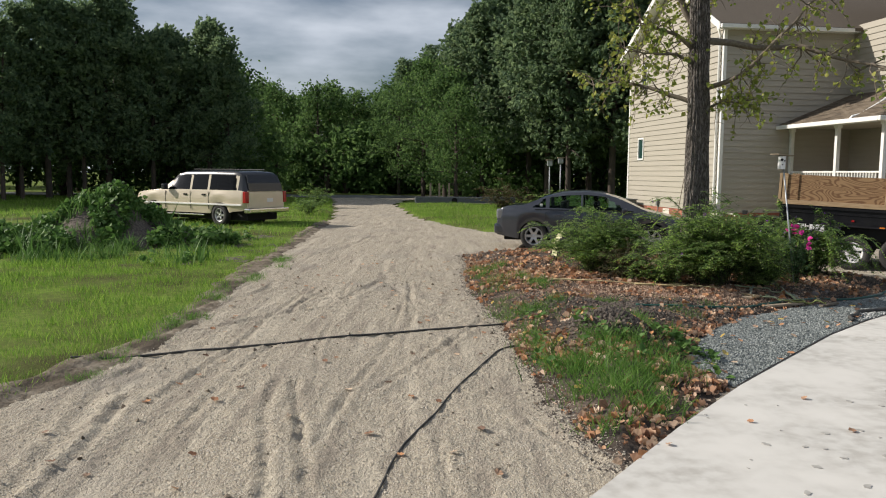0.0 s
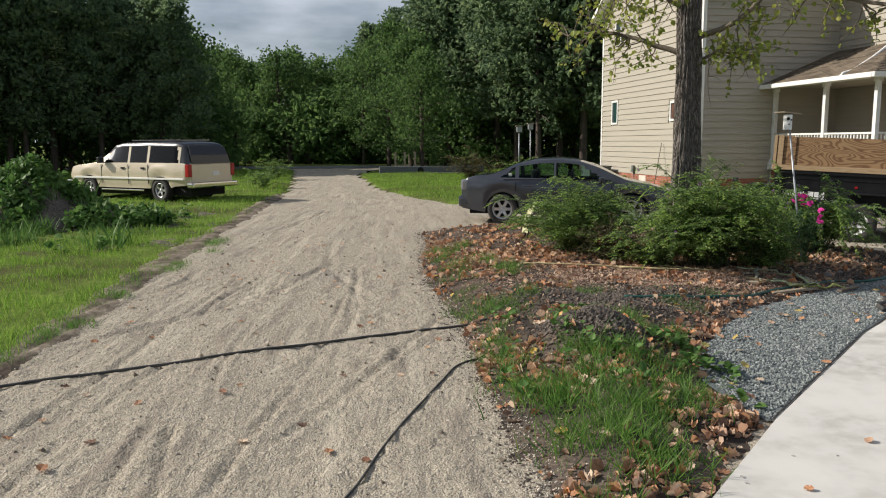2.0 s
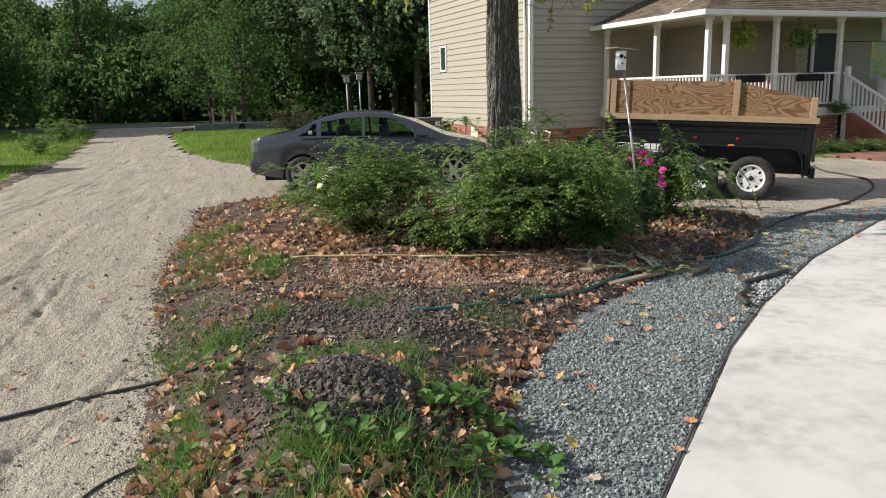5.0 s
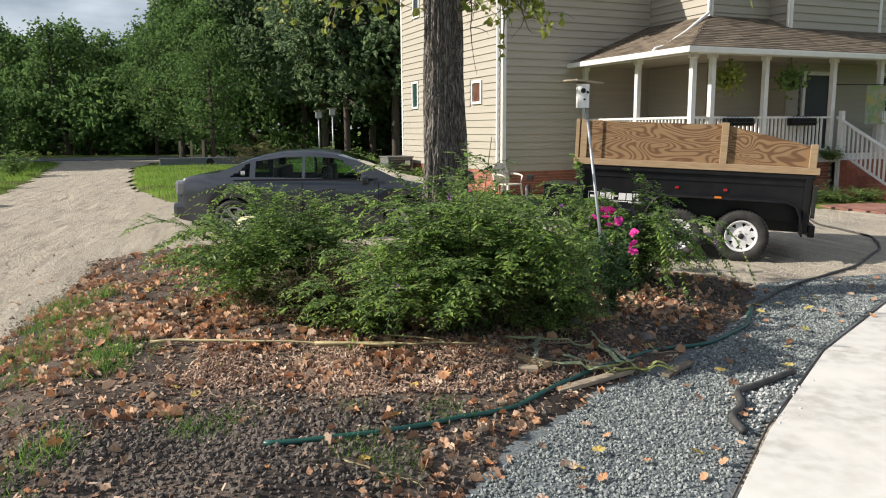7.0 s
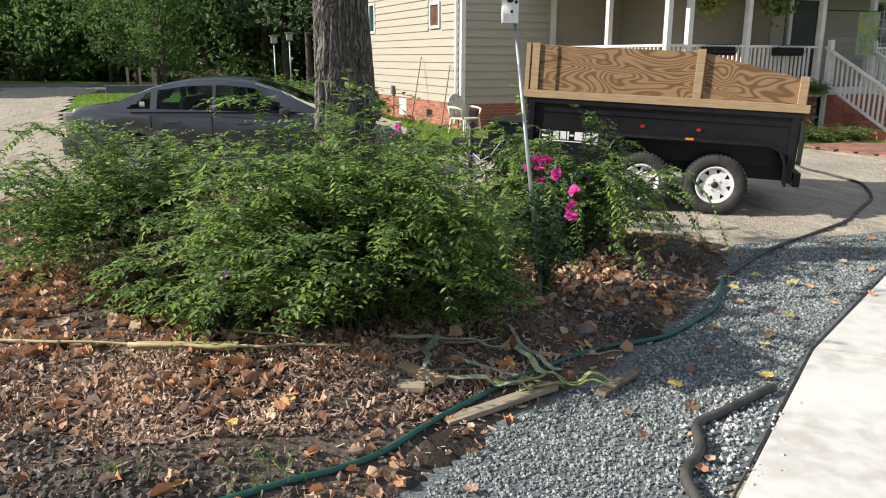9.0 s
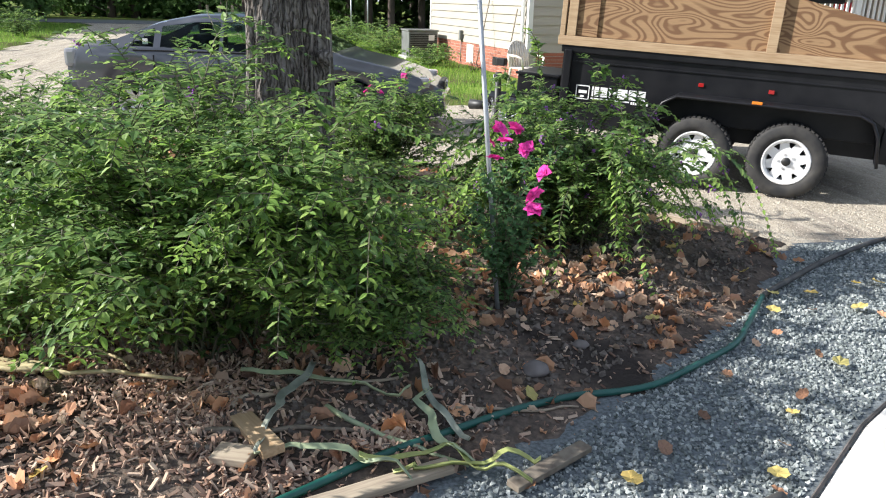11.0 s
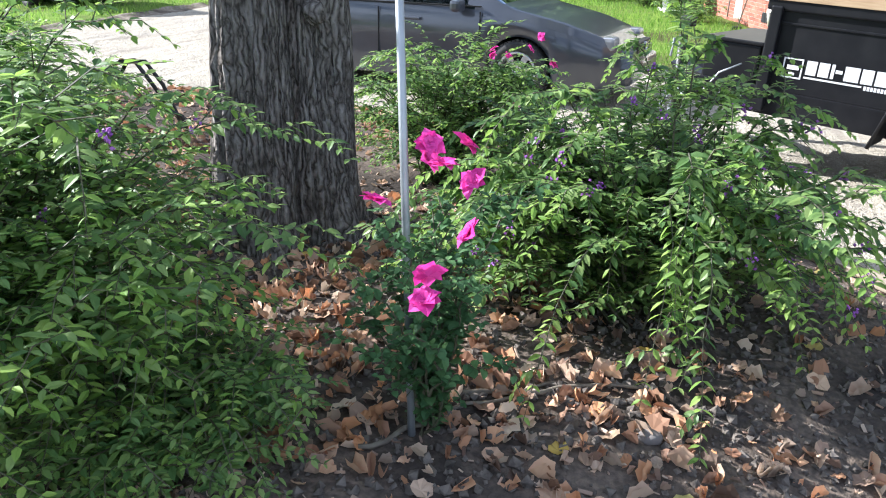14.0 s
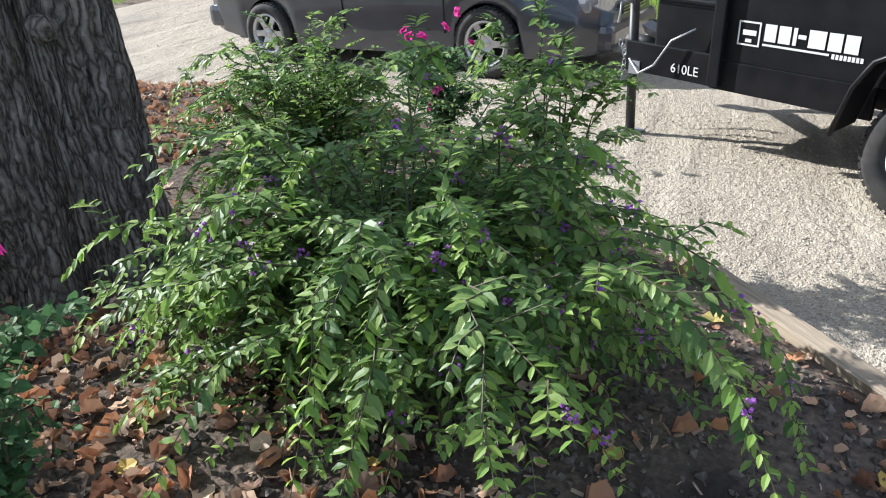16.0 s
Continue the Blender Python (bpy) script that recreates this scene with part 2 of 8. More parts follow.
def bark_material():
    """Ridged bark: long plates parted by dark wandering furrows, with fine grain."""
    m = bpy.data.materials.new("furrowed_bark")
    m.use_nodes = True
    nt, nd = m.node_tree, m.node_tree.nodes
    L = nt.links.new
    p = nd["Principled BSDF"]
    p.inputs["Roughness"].default_value, p.inputs["Specular IOR Level"].default_value = 0.95, 0.1
    co, mp, warp, add = nd.new("ShaderNodeTexCoord"), nd.new("ShaderNodeMapping"), nd.new("ShaderNodeTexNoise"), nd.new("ShaderNodeMix")
    warp.inputs["Scale"].default_value, warp.inputs["Detail"].default_value = 7, 4
    add.data_type, add.blend_type = "RGBA", "ADD"
    add.inputs["Factor"].default_value = 0.11
    mp.inputs["Scale"].default_value = (1, 1, 0.10)
    vo = nd.new("ShaderNodeTexVoronoi")
    vo.feature = "DISTANCE_TO_EDGE"
    vo.inputs["Scale"].default_value = 30
    L(co.outputs["Object"], warp.inputs["Vector"]), L(co.outputs["Object"], add.inputs["A"]), L(warp.outputs["Color"], add.inputs["B"])
    L(add.outputs["Result"], mp.inputs["Vector"]), L(mp.outputs["Vector"], vo.inputs["Vector"])
    fine = nd.new("ShaderNodeTexNoise")
    fine.inputs["Scale"].default_value, fine.inputs["Detail"].default_value = 70, 8
    mp2 = nd.new("ShaderNodeMapping")
    mp2.inputs["Scale"].default_value = (1, 1, 0.4)
    L(co.outputs["Object"], mp2.inputs["Vector"]), L(mp2.outputs["Vector"], fine.inputs["Vector"])
    h = nd.new("ShaderNodeMath")
    h.operation = "MULTIPLY_ADD"
    h.inputs[1].default_value = 0.30
    L(fine.outputs["Fac"], h.inputs[0]), L(vo.outputs["Distance"], h.inputs[2])
    ra = nd.new("ShaderNodeValToRGB")
    el = ra.color_ramp.elements
    el[0].position, el[0].color = 0.12, (0.04, 0.035, 0.031, 1)
    el[1].position, el[1].color = 0.52, (0.29, 0.265, 0.245, 1)
    mid = el.new(0.27)
    mid.color = (0.155, 0.138, 0.124, 1)
    L(h.outputs[0], ra.inputs["Fac"]), L(ra.outputs["Color"], p.inputs["Base Color"])
    b = nd.new("ShaderNodeBump")
    b.inputs["Strength"].default_value, b.inputs["Distance"].default_value = 1.0, 0.035
    L(h.outputs[0], b.inputs["Height"]), L(b.outputs["Normal"], p.inputs["Normal"])
    return m


M["bark"] = bark_material()
M["twig"] = material("twig_bark", (0.13, 0.105, 0.08), 0.9, var=(0.20, 0.17, 0.13), scale=25)
M["pinebark"] = material("pine_bark", (0.10, 0.075, 0.06), 0.95, var=(0.055, 0.045, 0.04), scale=6, stretch=(1, 1, 0.3))
M["shrub"] = leaf_material("shrub_leaves", [(0.078, 0.155, 0.046), (0.138, 0.235, 0.066), (0.215, 0.325, 0.092), (0.34, 0.455, 0.145)], 0.48, 0.45, 0.4)
# shoot-tip leaves: sunlight is put into this brighter yellow-green
M["tipleaf"] = leaf_material("sunlit_tip_leaves", [(0.22, 0.37, 0.075), (0.30, 0.46, 0.09), (0.38, 0.52, 0.12), (0.18, 0.32, 0.065)], 0.52, 0.5, 0.3)
M["stem"] = material("green_stem", (0.055, 0.06, 0.03), 0.7, var=(0.09, 0.075, 0.04), scale=20)
M["weedgrass"] = leaf_material("weed_grass", [(0.06, 0.14, 0.025), (0.09, 0.20, 0.035), (0.135, 0.27, 0.045), (0.22, 0.36, 0.08), (0.10, 0.22, 0.04)], 0.5, 0.55, 0.3)
M["verge"] = material("bare_earth", (0.20, 0.165, 0.125), 1.0, var=(0.33, 0.285, 0.225), scale=14, var2=(0.11, 0.09, 0.07), scale2=2.2, bump=0.03, bump_scale=26, space="World", spec=0.05, detail=7)
M["palepebble"] = material("pale_pebble", (0.50, 0.50, 0.49), 0.8, island=0.35)
M["shrub_red"] = leaf_material("reddish_leaves", [(0.10, 0.05, 0.03), (0.09, 0.085, 0.03), (0.06, 0.09, 0.025), (0.14, 0.075, 0.04)], 0.25, 0.6)
M["roseleaf"] = leaf_material("flower_shrub_leaves", [(0.06, 0.13, 0.05), (0.09, 0.18, 0.07), (0.14, 0.25, 0.09)], 0.35, 0.55, 0.25)
M["lightleaf"] = leaf_material("yellow_green_leaves", [(0.20, 0.27, 0.05), (0.30, 0.36, 0.07), (0.38, 0.38, 0.09), (0.16, 0.24, 0.05)], 0.45, 0.5)
M["vine"] = leaf_material("vine_leaves", [(0.07, 0.15, 0.035), (0.11, 0.21, 0.05), (0.17, 0.28, 0.08)], 0.35, 0.55, 0.25)
M["needles"] = leaf_material("pine_needles", [(0.11, 0.17, 0.10), (0.16, 0.23, 0.13), (0.21, 0.29, 0.15), (0.26, 0.34, 0.17)], 0.55, 0.7, 0.15)
M["crown"] = leaf_material("broad_leaves", [(0.09, 0.155, 0.06), (0.125, 0.21, 0.075), (0.17, 0.28, 0.09), (0.22, 0.33, 0.11)], 0.5, 0.65, 0.15)
M["petal"] = leaf_material("magenta_petals", [(0.72, 0.05, 0.36), (0.85, 0.10, 0.48), (0.62, 0.03, 0.28)], 0.35, 0.6, 0.2)
M["purple"] = leaf_material("purple_berries", [(0.30, 0.09, 0.44), (0.40, 0.15, 0.54), (0.22, 0.06, 0.33)], 0.1, 0.5)
M["straw"] = material("dry_stalk", (0.50, 0.43, 0.24), 0.8, var=(0.36, 0.29, 0.15), scale=20)
M["palegreen"] = material("wilted_leaf", (0.38, 0.43, 0.25), 0.7, var=(0.26, 0.31, 0.20), scale=15)
M["greyleaf"] = material("grey_green_leaf", (0.33, 0.35, 0.28), 0.8, var=(0.46, 0.47, 0.38), scale=18, var2=(0.18, 0.20, 0.16), scale2=9)
M["freshstrap"] = material("limp_green_leaf", (0.46, 0.48, 0.17), 0.6, var=(0.32, 0.38, 0.13), scale=14, translucent=0.2)
M["lumber"] = material("lumber", (0.43, 0.31, 0.185), 0.75, var=(0.33, 0.22, 0.12), scale=9, stretch=(0.6, 8, 8), bump=0.001, bump_scale=30)
M["weathered"] = material("weathered_wood", (0.36, 0.30, 0.22), 0.9, var=(0.24, 0.19, 0.14), scale=14, stretch=(0.5, 6, 6))
M["plywood"] = plywood_material()
M["siding"] = material("vinyl_siding", (0.40, 0.365, 0.305), 0.55, var=(0.37, 0.34, 0.285), scale=2.5, bump=0.001, bump_scale=60, stretch=(0.3, 0.3, 4), spec=0.35)
M["trim"] = material("white_trim", (0.80, 0.79, 0.76), 0.5, var=(0.74, 0.73, 0.70), scale=4)
M["rail"] = material("white_rail_paint", (0.78, 0.77, 0.75), 0.5, var=(0.70, 0.69, 0.66), scale=6)
M["brick"] = material("brick", (0.36, 0.135, 0.085), 0.9, var=(0.28, 0.10, 0.065), scale=14, bump=0.004, bump_scale=60, random_ob=0.35, space="World")
M["mortar"] = material("mortar", (0.46, 0.42, 0.37), 0.95, var=(0.38, 0.35, 0.31), scale=20, bump=0.003, bump_scale=90)
M["shingle"] = material("shingle", (0.19, 0.155, 0.115), 0.95, var=(0.125, 0.10, 0.08), scale=30, random_ob=0.3, bump=0.003, bump_scale=120, space="World")
M["glass"] = material("window_glass", (0.02, 0.025, 0.028), 0.04, spec=0.8)
M["teal_glass"] = material("teal_window_glass", (0.02, 0.05, 0.05), 0.05, spec=0.8)
M["blind"] = material("window_with_brown_blind", (0.16, 0.085, 0.06), 0.15, var=(0.10, 0.05, 0.04), scale=5, spec=0.7)
M["door"] = material("dark_door", (0.015, 0.02, 0.03), 0.4)
M["black"] = material("black_paint", (0.008, 0.008, 0.010), 0.36, var=(0.014, 0.014, 0.016), scale=6, spec=0.28)
M["blackmetal"] = material("black_metal", (0.02, 0.02, 0.02), 0.5, metal=0.0)
M["rubber"] = material("rubber", (0.022, 0.022, 0.023), 0.85, var=(0.05, 0.047, 0.043), scale=9, bump=0.002, bump_scale=80)
M["white"] = material("white_paint", (0.78, 0.78, 0.78), 0.4, var=(0.70, 0.70, 0.69), scale=9)
M["alloy"] = material("alloy", (0.55, 0.55, 0.56), 0.35, metal=0.8)
M["chrome"] = material("chrome", (0.70, 0.70, 0.70), 0.15, metal=1.0)
M["galv"] = material("galvanised", (0.42, 0.44, 0.46), 0.5, metal=0.6, var=(0.34, 0.36, 0.38), scale=8)
M["carpaint"] = material("grey_car_paint", (0.042, 0.047, 0.062), 0.3, metal=0.15, var=(0.05, 0.055, 0.07), scale=3, spec=0.6)
M["carpaint"].node_tree.nodes["Principled BSDF"].inputs["Coat Weight"].default_value = 0.8
M["suvpaint"] = material("tan_car_paint", (0.66, 0.57, 0.44), 0.3, metal=0.1, spec=0.6, var=(0.62, 0.535, 0.41), scale=3)
M["suvpaint"].node_tree.nodes["Principled BSDF"].inputs["Coat Weight"].default_value = 0.6
M["suvblack"] = material("dark_car_paint", (0.02, 0.022, 0.028), 0.25, spec=0.6)
M["carglass"] = pane_material("car_glass", (0.55, 0.68, 0.62), 1.28)
M["darkglass"] = pane_material("tinted_glass", (0.03, 0.033, 0.04), 1.18)
M["redlamp"] = material("red_lens", (0.35, 0.015, 0.015), 0.2)
M["clearlamp"] = material("clear_lens", (0.26, 0.265, 0.28), 0.1, spec=0.8)
M["orange"] = material("amber_lens", (0.75, 0.22, 0.02), 0.3)
M["underbody"] = material("underbody", (0.008, 0.008, 0.008), 0.9)
M["hose_black"] = material("black_hose", (0.035, 0.035, 0.035), 0.65, var=(0.09, 0.082, 0.072), scale=9)
M["hose_green"] = material("green_hose", (0.012, 0.075, 0.06), 0.4, var=(0.02, 0.10, 0.08), scale=8)
M["plastic_white"] = material("cream_plastic", (0.70, 0.64, 0.56), 0.5, var=(0.62, 0.56, 0.48), scale=5)
M["grey_unit"] = material("grey_enamel", (0.15, 0.155, 0.15), 0.55, var=(0.12, 0.125, 0.12), scale=5)
M["redpath"] = material("red_brick_path", (0.30, 0.14, 0.10), 0.95, var=(0.22, 0.11, 0.085), scale=9, random_ob=0.25, space="World", bump=0.004, bump_scale=40)
M["flag"] = material("printed_flag", (0.55, 0.50, 0.16), 0.8, var=(0.50, 0.52, 0.60), scale=3.2, var2=(0.30, 0.44, 0.20), scale2=5.0, translucent=0.4)
M["rock"] = material("grey_rock", (0.12, 0.105, 0.10), 0.9, var=(0.18, 0.16, 0.15), scale=9, bump=0.01, bump_scale=20)
M["landscape_edge"] = material("dark_edging", (0.06, 0.055, 0.05), 0.8, var=(0.12, 0.10, 0.09), scale=12)
M["shingle_tab"] = leaf_material("shingle_tabs", [(0.10, 0.082, 0.065), (0.16, 0.13, 0.10), (0.22, 0.18, 0.135), (0.13, 0.105, 0.08)], 0.0, 0.95, 0.1)
M["palecloth"] = material("pale_cloth", (0.55, 0.53, 0.32), 0.8, var=(0.45, 0.42, 0.24), scale=12)

# ---------- helpers for meshes ----------
rng = np.random.default_rng(7)


def raw(name, verts, faces, mat, parent=None, label="", smooth=False):
    """One mesh object from arrays, under a parent if one is given."""
    me = bpy.data.meshes.new(name)
    me.from_pydata([tuple(v) for v in verts], [], [tuple(f) for f in faces])
    me.materials.append(mat)
    if smooth:
        me.polygons.foreach_set("use_smooth", [True] * len(me.polygons))
    me.update()
    ob = new(name, me)
    ob.parent = parent
    if label:
        tagged(ob, label)
    return ob


def part(name, bm, mat, parent=None, label="", smooth=False):
    me = bpy.data.meshes.new(name)
    bm.to_mesh(me)
    bm.free()
    me.materials.append(mat)
    if smooth:
        me.polygons.foreach_set("use_smooth", [True] * len(me.polygons))
    ob = new(name, me)
    ob.parent = parent
    if label:
        tagged(ob, label)
    return ob


def thing(name, m, label, category, group="", kind=""):
    ob = new(name)
    ob.empty_display_size = 0.2
    ob.matrix_world = m
    return tagged(ob, label, category, group, kind)


def again(ob, m):
    """Another object on the same mesh, under the same parent."""
    o = ob.copy()
    scene.collection.objects.link(o)
    o.matrix_basis = m
    return o


def box_bm(x0, x1, y0, y1, z0, z1, bevel=0.0, bm=None):
    bm = bm or bmesh.new()
    r = bmesh.ops.create_cube(bm, size=1, matrix=Matrix.LocRotScale(((x0 + x1) / 2, (y0 + y1) / 2, (z0 + z1) / 2), None, (abs(x1 - x0), abs(y1 - y0), abs(z1 - z0))))
    if bevel:
        edges = list({e for v in r["verts"] for e in v.link_edges})
        bmesh.ops.bevel(bm, geom=edges, offset=bevel, segments=2, affect="EDGES", profile=0.6)
    return bm


def box(name, x0, x1, y0, y1, z0, z1, mat, parent=None, bevel=0.006, label=""):
    return part(name, box_bm(x0, x1, y0, y1, z0, z1, bevel), mat, parent, label)


def tube_arrays(points, radii, sides=8, cap=True):
    """Verts and faces of a tapered tube along points."""
    P = [Vector(p) for p in points]
    V, F = [], []
    ref = Vector((0.13, 0.27, 0.95))
    for i, p in enumerate(P):
        t = (P[min(i + 1, len(P) - 1)] - P[max(i - 1, 0)]).normalized()
        a = t.cross(ref)
        if a.length < 0.1:
            a = t.cross(Vector((1, 0, 0)))
        a.normalize()
        b = t.cross(a)
        r = radii[i] if hasattr(radii, "__len__") else radii
        for k in range(sides):
            w = 2 * math.pi * k / sides
            V.append(p + (a * math.cos(w) + b * math.sin(w)) * r)
    for i in range(len(P) - 1):
        for k in range(sides):
            k2 = (k + 1) % sides
            F.append((i * sides + k, i * sides + k2, (i + 1) * sides + k2, (i + 1) * sides + k))
    if cap:
        F.append(tuple(range(sides))[::-1])
        F.append(tuple((len(P) - 1) * sides + k for k in range(sides)))
    return V, F


def tube(name, points, radii, mat, parent=None, sides=8, label="", smooth=True):
    V, F = tube_arrays(points, radii, sides)
    return raw(name, V, F, mat, parent, label, smooth)


class Soup:
    """Gathers many small pieces into one mesh."""

    def __init__(self):
        self.V, self.F, self.n = [], [], 0

    def add(self, V, F):
        V = np.asarray(V, float)
        F = np.asarray(F, int)
        self.V.append(V)
        self.F += (F + self.n).tolist()
        self.n += len(V)

    def many(self, shape_v, shape_f, mats):
        """shape (k,3), faces (m,q), mats (n,4,4): a copy of the shape at each pose."""
        mats = np.asarray(mats)
        k = len(shape_v)
        V = np.einsum("nij,kj->nki", mats[:, :3, :3], shape_v) + mats[:, None, :3, 3]
        F = np.asarray(shape_f)[None] + (np.arange(len(mats)) * k)[:, None, None] + self.n
        self.V.append(V.reshape(-1, 3))
        self.F += F.reshape(-1, np.asarray(shape_f).shape[1]).tolist()
        self.n += k * len(mats)

    def tube(self, points, radii, sides=5):
        V, F = tube_arrays(points, radii, sides, False)
        self.add([tuple(v) for v in V], F)

    def done(self, name, mat, parent=None, label="", smooth=False):
        return raw(name, np.concatenate(self.V), self.F, mat, parent, label, smooth)


def frames_of(pos, direction, up, size):
    """Poses (n,4,4): local x along direction, local z near up, scaled."""
    d = direction / np.linalg.norm(direction, axis=1, keepdims=True)
    s = np.cross(up, d)
    s /= np.linalg.norm(s, axis=1, keepdims=True) + 1e-9
    u = np.cross(d, s)
    m = np.zeros((len(pos), 4, 4))
    size = np.asarray(size).reshape(-1, 1)
    m[:, :3, 0], m[:, :3, 1], m[:, :3, 2], m[:, :3, 3], m[:, 3, 3] = d * size, s * size, u * size, pos, 1
    return m


def any_frames(pos, size, flat=0.0):
    """Poses turned at random; flat near 1 keeps them lying."""
    n = len(pos)
    up = rng.normal(size=(n, 3)) * (1 - flat) + np.array([0, 0, 1]) * (flat + 0.01)
    d = rng.normal(size=(n, 3))
    d -= up * (np.sum(d * up, 1) / np.sum(up * up, 1))[:, None]
    return frames_of(pos, d, up, size)


LEAF_V = np.array([(0, 0, 0), (0.32, 0.22, 0.05), (0.32, -0.22, 0.05), (0.68, 0.17, 0.0), (0.68, -0.17, 0.0), (1, 0, -0.12), (0.34, 0, 0), (0.68, 0, -0.04)])
LEAF_F = np.array([(0, 6, 1), (0, 2, 6), (6, 7, 3), (6, 3, 1), (6, 2, 4), (6, 4, 7), (7, 5, 3), (7, 4, 5)])
WIDE_V = LEAF_V * np.array([1, 1.75, 1.6])
# a dry lobed leaf, curled: the blade's heart, then lobes and notches round it
DEAD_V = np.array([(-0.05, 0, -0.02), (-0.52, 0.03, 0.08), (-0.42, 0.27, 0.05), (-0.22, 0.40, 0.15), (0.03, 0.40, 0.08), (0.26, 0.36, 0.18), (0.42, 0.22, 0.06), (0.56, 0.04, 0.14), (0.42, -0.22, 0.02), (0.24, -0.37, 0.10), (0.02, -0.38, 0.02), (-0.24, -0.40, 0.16), (-0.43, -0.24, 0.05)])
DEAD_F = np.array([(0, k, k % 12 + 1) for k in range(1, 13)])[:, [0, 2, 1]]
CURL_V = DEAD_V * np.array([1.0, 0.62, 1.0]) + np.array([0, 0, 1.0]) * (2.2 * np.abs(DEAD_V[:, 1:2]) ** 1.4 - 0.1)
TORN_V = DEAD_V * np.array([1.05, 0.9, 1.5]) * (0.72 + 0.3 * np.sin(np.arange(13) * 2.4))[:, None] + np.array([0, 0, 1.0]) * (0.28 * np.sin(5 * DEAD_V[:, 0:1] + 3 * DEAD_V[:, 1:2]))
STONE_V = np.array([(1, 0.1, 0), (-0.9, 0.1, 0.1), (0, 1, -0.1), (0.1, -0.9, 0), (0.1, 0, 0.7), (0, 0.1, -0.7)])
STONE_F = np.array([(0, 2, 4), (2, 1, 4), (1, 3, 4), (3, 0, 4), (2, 0, 5), (1, 2, 5), (3, 1, 5), (0, 3, 5)])
BLADE_V = np.array([(0, 0.035, 0), (0, -0.035, 0), (0.10, 0.026, 0.5), (0.10, -0.026, 0.5), (0.34, 0, 0.95)])
THIN_V = BLADE_V * np.array([1.15, 0.55, 1.0])
BLADE_F = np.array([(0, 1, 3), (0, 3, 2), (2, 3, 4)])


def inside(poly, P):
    """Which of the points (n,2) lie in the polygon."""
    poly = np.asarray(poly, float)
    x, y = P[:, 0], P[:, 1]
    c = np.zeros(len(P), bool)
    for (x0, y0), (x1, y1) in zip(poly, np.roll(poly, -1, 0)):
        hit = ((y0 > y) != (y1 > y)) & (x < (x1 - x0) * (y - y0) / (y1 - y0 + 1e-12) + x0)
        c ^= hit
    return c


def edge_distance(poly, P):
    poly = np.asarray(poly, float)
    best = np.full(len(P), 1e9)
    for a, b in zip(poly, np.roll(poly, -1, 0)):
        d = b - a
        t = np.clip(((P - a) @ d) / (d @ d + 1e-12), 0, 1)
        best = np.minimum(best, np.linalg.norm(P - a - t[:, None] * d, axis=1))
    return best


def signed(poly, P):
    return np.where(inside(poly, P), 1, -1) * edge_distance(poly, P)


def scatter(poly, n):
    poly = np.asarray(poly, float)
    lo, hi = poly.min(0), poly.max(0)
    out = np.zeros((0, 2))
    while len(out) < n:
        P = lo + rng.random((n * 2, 2)) * (hi - lo)
        out = np.concatenate([out, P[inside(poly, P)]])
    return out[:n]


def waves(P, seed, size):
    """Smooth lattice noise in about -1..1 over the plane."""
    r = np.random.default_rng(seed)
    table = r.random((64, 64)) * 2 - 1
    off, ang = r.random(2) * 40, r.random() * 6.28
    c, s = math.cos(ang), math.sin(ang)
    q = np.stack([P[:, 0] * c - P[:, 1] * s, P[:, 0] * s + P[:, 1] * c], 1) / size * 1.6 + off
    i = np.floor(q).astype(int)
    f = q - i
    f = f * f * (3 - 2 * f)
    a, b = i % 64, (i + 1) % 64
    v = table[a[:, 0], a[:, 1]] * (1 - f[:, 0]) * (1 - f[:, 1]) + table[b[:, 0], a[:, 1]] * f[:, 0] * (1 - f[:, 1]) + table[a[:, 0], b[:, 1]] * (1 - f[:, 0]) * f[:, 1] + table[b[:, 0], b[:, 1]] * f[:, 0] * f[:, 1]
    return v * 1.4


def rough(P, seed):
    return 0.5 * waves(P, seed, 1.3) + 0.3 * waves(P, seed + 1, 0.45) + 0.25 * waves(P, seed + 2, 0.17)


# ---------- plan of the ground ----------
BED = [(1.15, 4.55), (0.97, 5.3), (0.9, 6.2), (0.78, 7.6), (0.72, 9.4), (0.52, 11.2), (0.42, 13.4), (0.55, 15.5), (0.5, 17.2), (1.3, 17.7), (3.0, 17.6), (4.6, 17.0), (5.8, 16.0), (6.7, 15.0), (7.2, 14.3), (7.55, 13.8), (8.1, 13.35),
       (7.6, 12.6), (7.05, 12.0), (5.6, 10.8), (4.75, 10.4), (4.2, 9.9), (3.35, 9.1), (2.8, 8.2), (2.5, 7.2), (2.5, 6.45), (1.72, 5.42)]
STRIP = [(2.5, 6.6), (2.5, 7.2), (2.8, 8.2), (3.35, 9.1), (4.2, 9.9), (4.75, 10.4), (5.6, 10.8), (7.05, 12.0), (7.6, 12.6), (8.1, 13.2), (9.7, 13.3), (10.4, 13.2), (9.0, 12.3), (6.93, 10.88), (5.4, 9.6), (4.67, 8.9), (3.69, 7.77), (2.58, 6.5)]
SLAB_EDGE = [(-3.2, -3.0), (-1.2, 0.9), (0.0, 3.0), (0.87, 4.19), (1.73, 5.38), (2.6, 6.48), (3.7, 7.73), (4.50, 8.64), (5.42, 9.53), (6.88, 10.78), (9.0, 12.23), (11.2, 13.5)]
SLAB = SLAB_EDGE + [(13.4, 9.6), (11.2, 7.6), (8.8, 5.2), (6.6, 2.2), (4.6, -3.0)]
